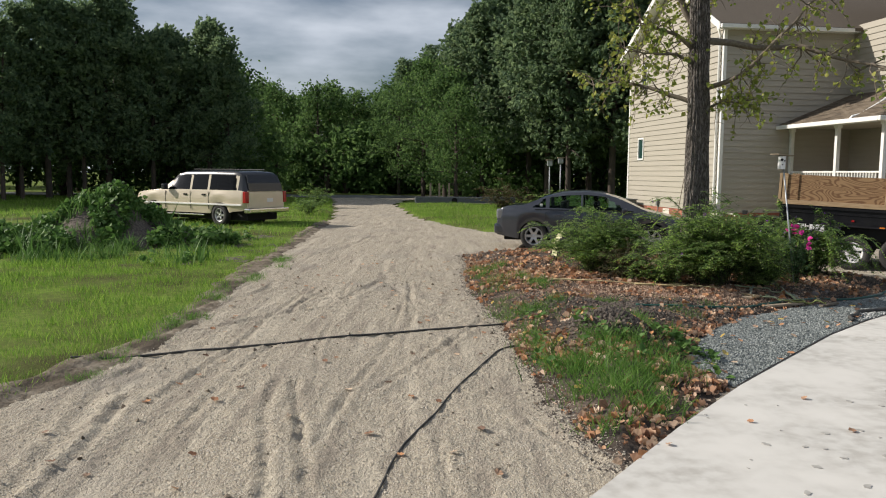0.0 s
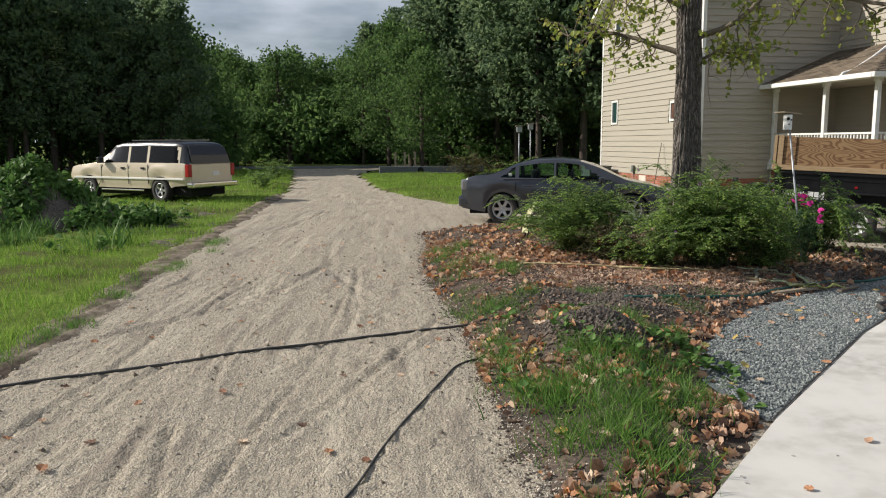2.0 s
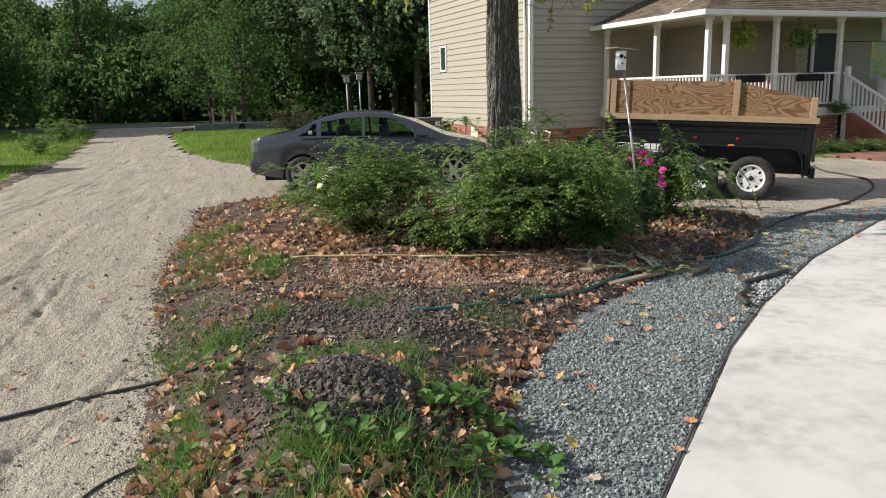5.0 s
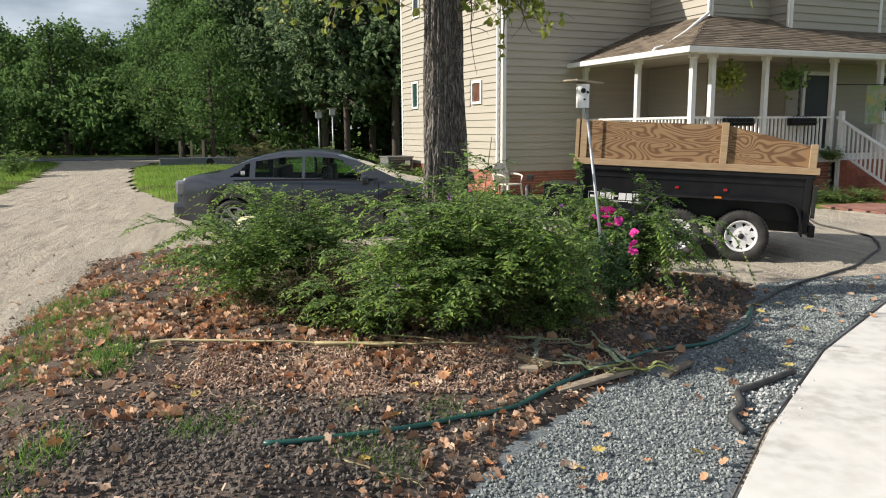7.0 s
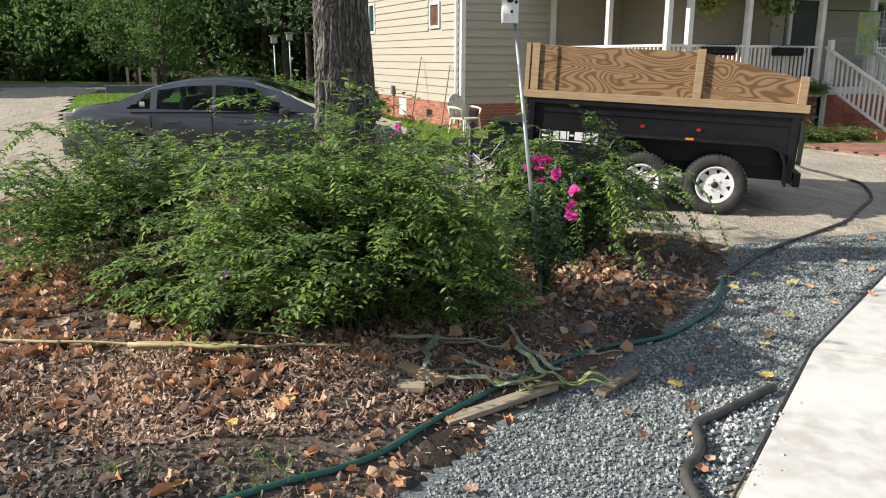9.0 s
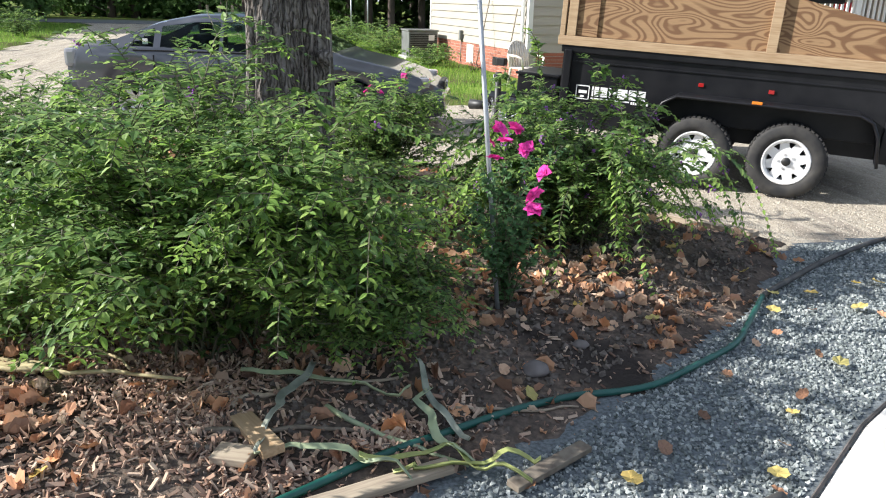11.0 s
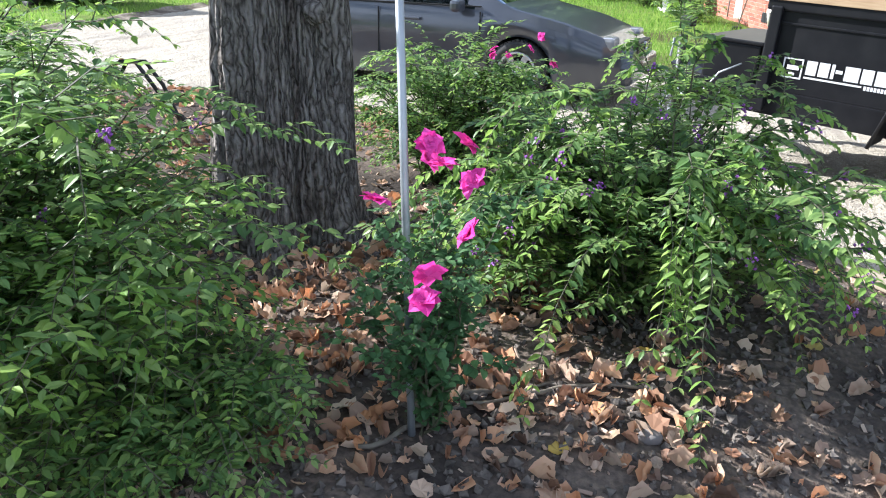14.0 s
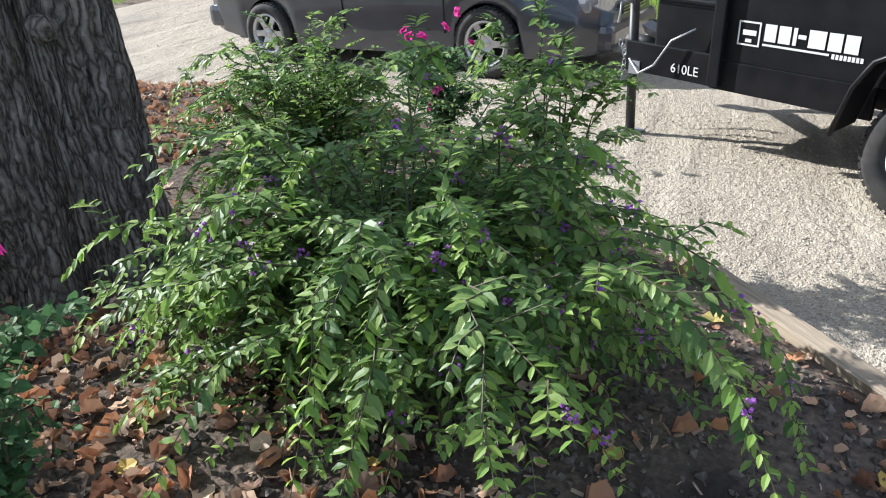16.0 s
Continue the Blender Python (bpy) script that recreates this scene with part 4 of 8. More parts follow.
def railing(p0, p1, base0, base1, parent, step=0.125, height=0.92):
    a, b = Vector((*p0, base0)), Vector((*p1, base1))
    d = b - a
    ln = Vector((d.x, d.y)).length
    yaw = math.degrees(math.atan2(d.y, d.x))
    rise = d.z / ln

    def sloped(name, z, hgt, wid):
        V = [(x, s * wid, x * rise + z + k) for x in (0, ln) for s, k in ((-1, 0), (1, 0), (1, hgt), (-1, hgt))]
        o = raw(name, V, [(3, 2, 1, 0), (4, 5, 6, 7), (0, 1, 5, 4), (1, 2, 6, 5), (2, 3, 7, 6), (3, 0, 4, 7)], M["rail"], parent)
        o.matrix_basis = pose(*a, 0, 0, yaw)
        return o

    sloped("top_rail", height - 0.05, 0.05, 0.045)
    sloped("bottom_rail", 0.09, 0.05, 0.03)
    first = None
    for k in range(1, int(ln / step)):
        x = k * step
        m = pose(*a, 0, 0, yaw) @ pose(x, 0, x * rise + 0.14)
        if first is None:
            first = box("baluster", -0.019, 0.019, -0.019, 0.019, 0, height - 0.19, M["rail"], parent, 0)
            first.matrix_basis = m
        else:
            again(first, m)


railing((2.5, -0.2), (2.5, -4.4), PZ, PZ, porch)
railing((2.56, -4.45), (6.8, -4.45), PZ, PZ, porch)
railing((8.6, -4.45), (12.0, -4.45), PZ, PZ, porch)
# roof of the porch, hipped at its outer corner
e = 0.35
slab_between("roof_side", [(2.4 - e, -4.5 - e, PE + 0.12), (4.7, -2.43 - 0.0, 4.62), (4.7, 0.0, 4.62), (2.4 - e, 0.0, PE + 0.12)], 0.1, M["shingle"], porch)
slab_between("roof_front", [(2.4 - e, -4.5 - e, PE + 0.12), (12.4, -4.5 - e, PE + 0.12), (12.4, -2.43, 4.62), (4.7, -2.43, 4.62)], 0.1, M["shingle"], porch)
box("beam", 2.4, 2.6, -4.55, -0.03, PE, PE + 0.1, M["rail"], porch)
box("beam", 2.6, 12.2, -4.55, -4.35, PE, PE + 0.1, M["rail"], porch)
box("gutter", 2.4 - e - 0.11, 2.4 - e - 0.004, -4.5 - e, -0.03, PE - 0.03, PE + 0.1, M["trim"], porch, 0.02)
box("gutter", 2.4 - e - 0.11, 12.4, -4.5 - e - 0.11, -4.5 - e - 0.004, PE - 0.031, PE + 0.099, M["trim"], porch, 0.02)
box("porch_ceiling", 2.1, 4.66, -4.5, -0.03, PE + 0.005, PE + 0.02, M["siding"], porch, 0)
box("porch_ceiling", 4.66, 12.2, -4.5, -3.16, PE + 0.005, PE + 0.02, M["siding"], porch, 0)
# pipe that carries the upper roof's water down over the porch roof
tube("roof_pipe", [(4.62, -2.5, 6.5), (4.62, -2.5, 4.75), (4.55, -2.55, 4.66), (3.4, -3.1, 4.08), (2.45, -3.5, 3.66), (2.1, -3.6, 3.58), (2.02, -3.62, 3.5)], 0.045, M["trim"], porch, 8)

# stairs down from the porch
stairs = thing("porch_stairs", HOUSE, "brick steps with white wooden handrails", "stairs")
for k in range(6):
    z1 = PZ - 0.18 * k
    box("step", 6.98, 8.4, -4.62 - 0.3 * (k + 1), -4.62 - 0.3 * k, -0.05, z1 - 0.18 + 0.02, M["brick"], stairs, 0.012)
for x in (6.98, 8.4):
    railing((x, -4.55), (x, -6.35), PZ, 0.12, stairs)
    box("newel_post", x - 0.06, x + 0.06, -6.47, -6.35, 0, 1.2, M["rail"], stairs, 0.01)
    box("newel_post", x - 0.06, x + 0.06, -4.72, -4.62, 0, PZ + 1.05, M["rail"], stairs, 0.01)

# ---------- wheels ----------
def lathe(profile, seg=40):
    """Verts and faces of (y, radius) pairs turned about the y axis."""
    n = len(profile)
    V = [(r * math.cos(2 * math.pi * k / seg), y, r * math.sin(2 * math.pi * k / seg)) for k in range(seg) for y, r in profile]
    F = [(k * n + i, k * n + i + 1, ((k + 1) % seg) * n + i + 1, ((k + 1) % seg) * n + i) for k in range(seg) for i in range(n - 1)]
    return V, F


def wheel(parent, m, R, rim_r, width, rim_mat, spokes, style):
    """A wheel whose outer face looks to local -y: tyre with tread blocks, rim, spokes, hub."""
    h = width / 2
    tyre = raw("wheel", *lathe([(-h * 0.55, rim_r), (-h * 0.9, rim_r + 0.015), (-h, rim_r + (R - rim_r) * 0.45), (-h * 0.92, R - 0.03), (-h * 0.78, R - 0.008), (-h * 0.4, R), (h * 0.4, R), (h * 0.8, R - 0.01), (h, R - 0.06), (h * 0.8, rim_r), (-h * 0.55, rim_r)]), M["rubber"], parent, smooth=True)
    tyre.matrix_basis = m
    S = Soup()
    for k in range(44):
        w = 2 * math.pi * k / 44
        for s in (-1, 1):
            c = np.array([(math.cos(w + a) * (R + dz), s * h * 0.5 + b, math.sin(w + a) * (R + dz)) for a in (-0.045, 0.045) for b in (-h * 0.28, h * 0.28) for dz in (-0.01, 0.006)])
            S.add(c, [(0, 1, 3, 2), (4, 6, 7, 5), (0, 4, 5, 1), (2, 3, 7, 6), (1, 5, 7, 3)])
    tagged(S.done("tread", M["rubber"], tyre), kind="stuff")
    raw("rim", *lathe([(-h * 0.55, rim_r + 0.002), (-h * 0.85, rim_r + 0.008), (-h * 0.88, rim_r - 0.006), (-h * 0.70, rim_r - 0.022), (-h * 0.1, rim_r - 0.035), (h * 0.3, rim_r - 0.04)]), rim_mat, tyre, smooth=True)
    raw("brake_disc", *lathe([(0.0, 0.02), (0.0, rim_r - 0.04)]), M["underbody"], tyre)
    S = Soup()
    if style == "spoke":
        for k in range(spokes):
            w = 2 * math.pi * k / spokes
            c, s = math.cos(w), math.sin(w)
            pts = []
            for r, wd, y in ((0.03, 0.045, -h * 0.55), (rim_r * 0.55, 0.030, -h * 0.68), (rim_r - 0.015, 0.036, -h * 0.66)):
                for t in (-wd, wd):
                    pts += [(r * c - t * s, y, r * s + t * c), (r * c - t * s * 0.8, y + 0.03, r * s + t * c * 0.8)]
            S.add(pts, [(0, 4, 6, 2), (4, 8, 10, 6), (0, 1, 5, 4), (4, 5, 9, 8), (2, 6, 7, 3), (6, 10, 11, 7)])
    else:
        # pressed steel disc with eight windows: pads between an inner and an outer ring
        for r0, r1, y0, y1 in ((0.03, rim_r * 0.62, -h * 0.62, -h * 0.55), (rim_r * 0.86, rim_r - 0.01, -h * 0.5, -h * 0.62)):
            V, F = lathe([(y0, r0), (y1, r1)])
            S.add(V, F)
        for k in range(spokes):
            w0, w1 = 2 * math.pi * (k + 0.22) / spokes, 2 * math.pi * (k + 0.78) / spokes
            a0, a1 = 2 * math.pi * (k + 0.05) / spokes, 2 * math.pi * (k + 0.95) / spokes
            S.add([(rim_r * 0.62 * math.cos(a0), -h * 0.55, rim_r * 0.62 * math.sin(a0)), (rim_r * 0.62 * math.cos(a1), -h * 0.55, rim_r * 0.62 * math.sin(a1)),
                   (rim_r * 0.87 * math.cos(w1), -h * 0.5, rim_r * 0.87 * math.sin(w1)), (rim_r * 0.87 * math.cos(w0), -h * 0.5, rim_r * 0.87 * math.sin(w0))], [(0, 1, 2, 3)])
    S.done("rim_face", rim_mat, tyre)
    V, F = lathe([(-h * 0.72, 0.0), (-h * 0.72, 0.035), (-h * 0.5, 0.045)], 20)
    raw("hub_cap", V, F, M["blackmetal"] if style == "disc" else rim_mat, tyre, smooth=True)
    if style == "disc":
        S = Soup()
        for k in range(5):
            w = 2 * math.pi * k / 5 + 0.3
            V, F = tube_arrays([(0.065 * math.cos(w), -h * 0.66, 0.065 * math.sin(w)), (0.065 * math.cos(w), -h * 0.55, 0.065 * math.sin(w))], 0.011, 6)
            S.add([tuple(v) for v in V], [f for f in F if len(f) == 4])
        S.done("wheel_nut", M["chrome"], tyre)
    return tyre


# ---------- cars: a body lofted along its length ----------
def lerp(x, pts):
    a = np.asarray(pts, float)
    return np.interp(x, a[:, 0], a[:, 1])


def smooth_lerp(x, pts, w=0.06):
    return sum(lerp(x + d * w, pts) for d in (-1.5, -1, -0.5, 0, 0.5, 1, 1.5)) / 7


def car_body(root, spec, paint, two_tone=None, glass="carglass"):
    """Lofted shell. x runs from the tail (0) to the nose; spec holds outlines as (x, value) pairs."""
    L = spec["length"]
    xs = np.unique(np.concatenate([np.linspace(0, L, 110), np.linspace(0, 0.25, 14), np.linspace(L - 0.3, L, 14)]))
    half = smooth_lerp(xs, spec["half"], 0.02)
    belt = smooth_lerp(xs, spec["belt"])
    top = smooth_lerp(xs, spec["top"], spec.get("soft", 0.05))
    sill = lerp(xs, spec["sill"])
    for wx in spec["wheels"]:
        r = spec["arch"]
        d = np.abs(xs - wx)
        sill = np.where(d < r, np.maximum(sill, spec["wheel_z"] + np.sqrt(np.maximum(r * r - d * d, 0))), sill)
    cabin = np.clip((top - belt) / 0.42, 0, 1)
    roof_half = half - spec["tumble"] * cabin - 0.03
    rings = []
    for x, h, b, t, s, rh, cb in zip(xs, half, belt, top, sill, roof_half, cabin):
        t = max(t, b + 0.012)
        low = np.linspace(0, 1, 9)
        side = [(h - 0.05 * (1 - k) ** 3 - 0.035 * max(0, (k - 0.72)) / 0.28, s + (b - s) * k) for k in low]
        hb = side[-1][0]
        up = [(hb + (rh - hb) * k - 0.0, b + (t - 0.05 * cb - b) * k) for k in np.linspace(0.06, 1, 7)]
        e = up[-1]
        crown = [(e[0] * math.cos(a), e[1] + (t - e[1]) * math.sin(a)) for a in np.linspace(0.35, math.pi / 2, 7)]
        rings.append([(x, y, z) for y, z in side + up + crown])
    R = np.array(rings)
    n, k = R.shape[:2]
    flip = R.copy()
    flip[:, :, 1] *= -1
    body, low_body, panes, shield = Soup(), Soup(), {}, {"windscreen": [], "rear_window": []}
    groups = {"body": [], "glass": {}, "dark": []}
    for i in range(n - 1):
        xm = (xs[i] + xs[i + 1]) / 2
        for j in range(k - 1):
            kind = "body"
            if 9 <= j <= 13 and cabin[i] > 0.25:
                for nm, x0, x1, lr, lf in spec["side_windows"]:
                    # the pillars lean with the screen: shift by height
                    zz = (j - 9 + 0.5) / 5
                    if x0 + zz * lr < xm < x1 - zz * lf:
                        kind = nm
            if j >= 15:
                for nm, x0, x1 in spec["screens"]:
                    if x0 < xm < x1:
                        kind = nm
            groups.setdefault(kind, []) if kind not in groups else None
            groups[kind].append((i, j))
    for kind, cells in groups.items():
        if kind in ("glass", "dark") or not cells:
            continue
        for which, src in (("a", R), ("b", flip)):
            for part_name, sel, mat in ((kind, cells, paint if kind == "body" else M["carglass"]),):
                if kind == "body":
                    split = [("body_side", [c for c in cells if not (two_tone and two_tone(xs[c[0]], c[1]))], paint), ("upper_body", [c for c in cells if two_tone and two_tone(xs[c[0]], c[1])], M["suvblack"])]
                else:
                    split = [(kind, cells, M[glass])]
                for nm, cs, mt in split:
                    if not cs:
                        continue
                    F = [((i * k + j), (i + 1) * k + j, (i + 1) * k + j + 1, i * k + j + 1) for i, j in cs]
                    if which == "b":
                        F = [f[::-1] for f in F]
                    used, inv = np.unique(np.array(F), return_inverse=True)
                    raw(nm, src.reshape(-1, 3)[used], inv.reshape(-1, 4), mt, root, smooth=True)
    # tail and nose caps
    for i, nm in ((0, "tail_panel"), (n - 1, "nose_panel")):
        ring = [tuple(p) for p in R[i]] + [tuple(p) for p in flip[i][::-1]]
        raw(nm, ring, [tuple(range(len(ring)))], paint, root)
    # dark inner well and floor
    box("underbody", 0.15, L - 0.15, -spec["half_min"] + 0.24, spec["half_min"] - 0.24, 0.2, 0.62, M["underbody"], root, 0.02)
    box("cabin_floor", 0.5, L - 1.3, -spec["half_min"] + 0.1, spec["half_min"] - 0.1, spec["wheel_z"] + spec["arch"], spec["wheel_z"] + spec["arch"] + 0.04, M["underbody"], root, 0)
    return xs, half, belt, top


def tail(pts):
    return pts


# dark grey sedan, parked beyond the bed
fwd = Vector((5.06 - 2.33, 18.24 - 18.86, 0)).normalized()
side_in = Vector((-fwd.y, fwd.x, 0))
near_rear = Vector((2.33, 18.86, 0))
car_origin = near_rear - fwd * 0.93 + side_in * 0.80
CAR = Matrix.Translation(car_origin) @ Matrix.Rotation(math.atan2(fwd.y, fwd.x), 4, "Z")
sedan = thing("sedan", CAR, "dark grey four-door sedan parked on the gravel", "car")
SED = dict(length=4.87, half=[(0, 0.74), (0.12, 0.80), (0.5, 0.86), (1.2, 0.885), (3.6, 0.89), (4.3, 0.86), (4.62, 0.78), (4.8, 0.66), (4.87, 0.52)],
           belt=[(0, 0.80), (0.05, 0.95), (0.25, 1.02), (0.9, 1.02), (2.0, 0.98), (3.4, 0.93), (3.9, 0.84), (4.4, 0.72), (4.7, 0.62), (4.87, 0.52)],
           top=[(0, 0.82), (0.05, 1.0), (0.3, 1.07), (0.62, 1.08), (1.25, 1.36), (1.7, 1.45), (2.2, 1.47), (2.6, 1.43), (3.0, 1.30), (3.55, 1.02), (3.62, 0.985), (4.2, 0.87), (4.6, 0.74), (4.87, 0.58)],
           sill=[(0, 0.34), (0.5, 0.26), (0.8, 0.2), (4.3, 0.2), (4.87, 0.24)], wheels=(0.93, 3.73), wheel_z=0.33, arch=0.37, tumble=0.2, half_min=0.8,
           side_windows=[("quarter_glass", 0.86, 1.22, 0.30, 0.02), ("rear_door_glass", 1.27, 2.04, 0.05, 0.0), ("front_door_glass", 2.11, 3.30, 0.0, 0.62)], lean_rear=0.42, lean_front=0.62, screens=[("rear_window", 0.68, 1.32), ("windscreen", 2.62, 3.52)])
# the middle pillars stand upright: their lean is set small by splitting the panes
SED["lean_rear"], SED["lean_front"] = 0.12, 0.22
car_body(sedan, SED, M["carpaint"])
for wx in (0.93, 3.73):
    for s in (-1, 1):
        wheel(sedan, pose(wx, s * 0.79, 0.33, 0, 0, 0 if s < 0 else 180), 0.33, 0.215, 0.21, M["alloy"], 6, "spoke")
for s in (-1, 1):
    part("headlight", box_bm(4.40, 4.72, s * 0.60 - 0.12, s * 0.60 + 0.12, 0.60, 0.735, 0.04), M["clearlamp"], sedan)
    part("tail_light", box_bm(-0.02, 0.16, s * 0.66 - 0.13, s * 0.66 + 0.16, 0.74, 0.98, 0.05), M["clearlamp"], sedan, "clear-lensed tail light")
    part("door_handle", box_bm(1.42, 1.62, s * 0.90 - 0.015, s * 0.90 + 0.015, 0.83, 0.865, 0.012), M["carpaint"], sedan)
    part("door_handle", box_bm(2.40, 2.60, s * 0.905 - 0.015, s * 0.905 + 0.015, 0.81, 0.845, 0.012), M["carpaint"], sedan)
    part("wing_mirror", box_bm(3.02, 3.14, s * 0.99 - 0.09, s * 0.99 + 0.09, 0.93, 1.05, 0.035), M["carpaint"], sedan)
    for x in (1.22, 2.06, 3.3):
        part("door_seam", box_bm(x - 0.004, x + 0.004, s * 0.884 - 0.01, s * 0.884 + 0.006, 0.42 if x > 1.5 else 0.74, 0.93), M["underbody"], sedan)
    part("window_surround", box_bm(0.95, 3.3, s * 0.862 - 0.01, s * 0.862 + 0.012, 0.975, 0.99), M["underbody"], sedan)
part("grille", box_bm(4.80, 4.885, -0.32, 0.32, 0.54, 0.67, 0.03), M["blackmetal"], sedan)
for k in range(4):
    part("grille_bar", box_bm(4.885, 4.893, -0.3, 0.3, 0.552 + 0.028 * k, 0.562 + 0.028 * k), M["chrome"], sedan)
part("badge", box_bm(4.885, 4.90, -0.055, 0.055, 0.565, 0.655, 0.02), M["chrome"], sedan)
part("bumper", box_bm(4.66, 4.92, -0.66, 0.66, 0.26, 0.50, 0.07), M["carpaint"], sedan)
part("rear_bumper", box_bm(-0.08, 0.2, -0.78, 0.78, 0.36, 0.62, 0.07), M["carpaint"], sedan)
part("sticker", box_bm(1.06, 1.13, -0.812, -0.806, 1.055, 1.125, 0.002), M["white"], sedan, "round white sticker on the rear quarter glass")
part("number_plate", box_bm(-0.09, -0.08, -0.16, 0.16, 0.5, 0.66), M["white"], sedan)

for x, n in ((1.55, 1), (2.35, 2)):
    for y0, y1 in (((-0.62, 0.62),) if n == 1 else ((-0.62, -0.12), (0.12, 0.62))):
        part("seat_back", box_bm(x, x + 0.14, y0, y1, 0.72, 1.18, 0.05), M["underbody"], sedan)
        part("head_rest", box_bm(x, x + 0.1, (y0 + y1) / 2 - 0.13, (y0 + y1) / 2 + 0.13, 1.19, 1.33, 0.04), M["underbody"], sedan)
part("dashboard", box_bm(3.0, 3.5, -0.7, 0.7, 0.74, 0.93, 0.06), M["underbody"], sedan)

# tan and black SUV on the lawn
fwd = Vector((-0.855, 0.519, 0))
left_out = Vector((-0.519, -0.855, 0))
suv_origin = Vector((-7.42, 26.2, 0)) - fwd * 1.22 - left_out * 0.83
SUVM = Matrix.Translation(suv_origin) @ Matrix.Rotation(math.atan2(fwd.y, fwd.x), 4, "Z")
suv = thing("suv", SUVM, "tan long estate SUV with a black tailgate, parked on grass", "car")
SUV = dict(length=5.6, half=[(0, 0.90), (0.15, 0.96), (0.6, 0.985), (4.9, 0.985), (5.4, 0.95), (5.55, 0.90), (5.6, 0.86)],
           belt=[(0, 1.12), (0.1, 1.18), (3.9, 1.18), (4.2, 1.16), (5.2, 1.08), (5.45, 1.02), (5.6, 0.9)],
           top=[(0, 1.14), (0.06, 1.40), (0.24, 1.80), (0.5, 1.87), (1.8, 1.89), (3.0, 1.87), (3.35, 1.80), (3.85, 1.42), (4.12, 1.22), (4.4, 1.20), (5.2, 1.11), (5.5, 1.05), (5.6, 0.94)],
           sill=[(0, 0.55), (0.6, 0.5), (0.9, 0.42), (5.0, 0.42), (5.6, 0.5)], wheels=(1.22, 4.56), wheel_z=0.37, arch=0.43, tumble=0.15, half_min=0.95,
           side_windows=[("rear_side_glass", 0.42, 1.68, 0.08, 0.0), ("rear_door_glass", 1.80, 2.56, 0.0, 0.0), ("front_door_glass", 2.68, 3.88, 0.0, 0.42)], lean_rear=0.1, lean_front=0.18, screens=[("windscreen", 3.3, 4.08)])
car_body(suv, SUV, M["suvpaint"], lambda x, j: (j >= 14 and x < 3.6) or (x < 0.34 and j >= 9), "darkglass")
for wx in (1.22, 4.56):
    for s in (-1, 1):
        wheel(suv, pose(wx, s * 0.86, 0.37, 0, 0, 0 if s < 0 else 180), 0.37, 0.215, 0.24, M["alloy"], 5, "spoke")
V = [(x - dx, s * y, z) for dx in (0.012, 0.03) for x, y, z in ((-0.005, 0.80, 1.19), (0.07, 0.78, 1.46), (0.19, 0.72, 1.74)) for s in (-1, 1)]
raw("rear_glass", V, [(0, 1, 3, 2), (2, 3, 5, 4), (6, 8, 9, 7), (8, 10, 11, 9), (0, 2, 8, 6), (2, 4, 10, 8), (1, 7, 9, 3), (3, 9, 11, 5), (0, 6, 7, 1), (4, 5, 11, 10)], M["suvblack"], suv, "dark tinted rear window")
part("tailgate", box_bm(-0.035, 0.06, -0.82, 0.82, 0.62, 1.17, 0.03), M["suvpaint"], suv)
part("number_plate", box_bm(-0.045, -0.036, -0.3, -0.02, 0.82, 0.95), M["white"], suv)
part("rear_bumper", box_bm(-0.2, 0.06, -0.96, 0.96, 0.46, 0.62, 0.04), M["chrome"], suv, "chrome step bumper")
part("front_bumper", box_bm(5.5, 5.72, -0.95, 0.95, 0.45, 0.64, 0.04), M["chrome"], suv)
part("tow_hitch", box_bm(-0.32, -0.1, -0.04, 0.04, 0.4, 0.48, 0.01), M["underbody"], suv)
part("exhaust_box", box_bm(0.3, 0.9, -0.6, 0.6, 0.32, 0.5, 0.05), M["underbody"], suv)
for s in (-1, 1):
    part("tail_light", box_bm(-0.045, 0.10, s * 0.90 - 0.075, s * 0.90 + 0.075, 0.80, 1.18, 0.02), M["redlamp"], suv, "red tail light")
    part("rub_strip", box_bm(0.15, 5.3, s * 0.985 - 0.012, s * 0.985 + 0.018, 0.70, 0.76, 0.01), M["trim"], suv)
    part("running_board", box_bm(1.9, 3.9, s * 0.93 - 0.09, s * 0.93 + 0.09, 0.33, 0.38, 0.015), M["chrome"], suv)
    part("wing_mirror", box_bm(3.72, 3.86, s * 1.09 - 0.1, s * 1.09 + 0.1, 1.2, 1.40, 0.03), M["suvblack"], suv)
    for x in (1.72, 2.62, 3.9):
        part("door_seam", box_bm(x - 0.005, x + 0.005, s * 0.982 - 0.012, s * 0.982 + 0.007, 0.55, 1.16), M["underbody"], suv)
    for x in (1.86, 2.78):
        part("door_handle", box_bm(x, x + 0.16, s * 0.99 - 0.02, s * 0.99 + 0.02, 1.02, 1.08, 0.012), M["underbody"], suv)
    part("roof_rack", box_bm(0.6, 2.8, s * 0.6 - 0.02, s * 0.6 + 0.02, 1.90, 1.93, 0.008), M["blackmetal"], suv)

for x in (1.5, 2.45, 3.2):
    part("seat_back", box_bm(x, x + 0.16, -0.75, 0.75, 0.85, 1.45, 0.06), M["underbody"], suv)

# ---------- dump trailer ----------
TB = radians(122)
td = Vector((math.sin(TB), math.cos(TB), 0))
TRAILER = Matrix.Translation((7.09, 16.03, 0)) @ Matrix.Rotation(math.atan2(td.y, td.x), 4, "Z")
trailer = thing("dump_trailer", TRAILER, "black tandem-axle dump trailer with raised plywood sides", "trailer")
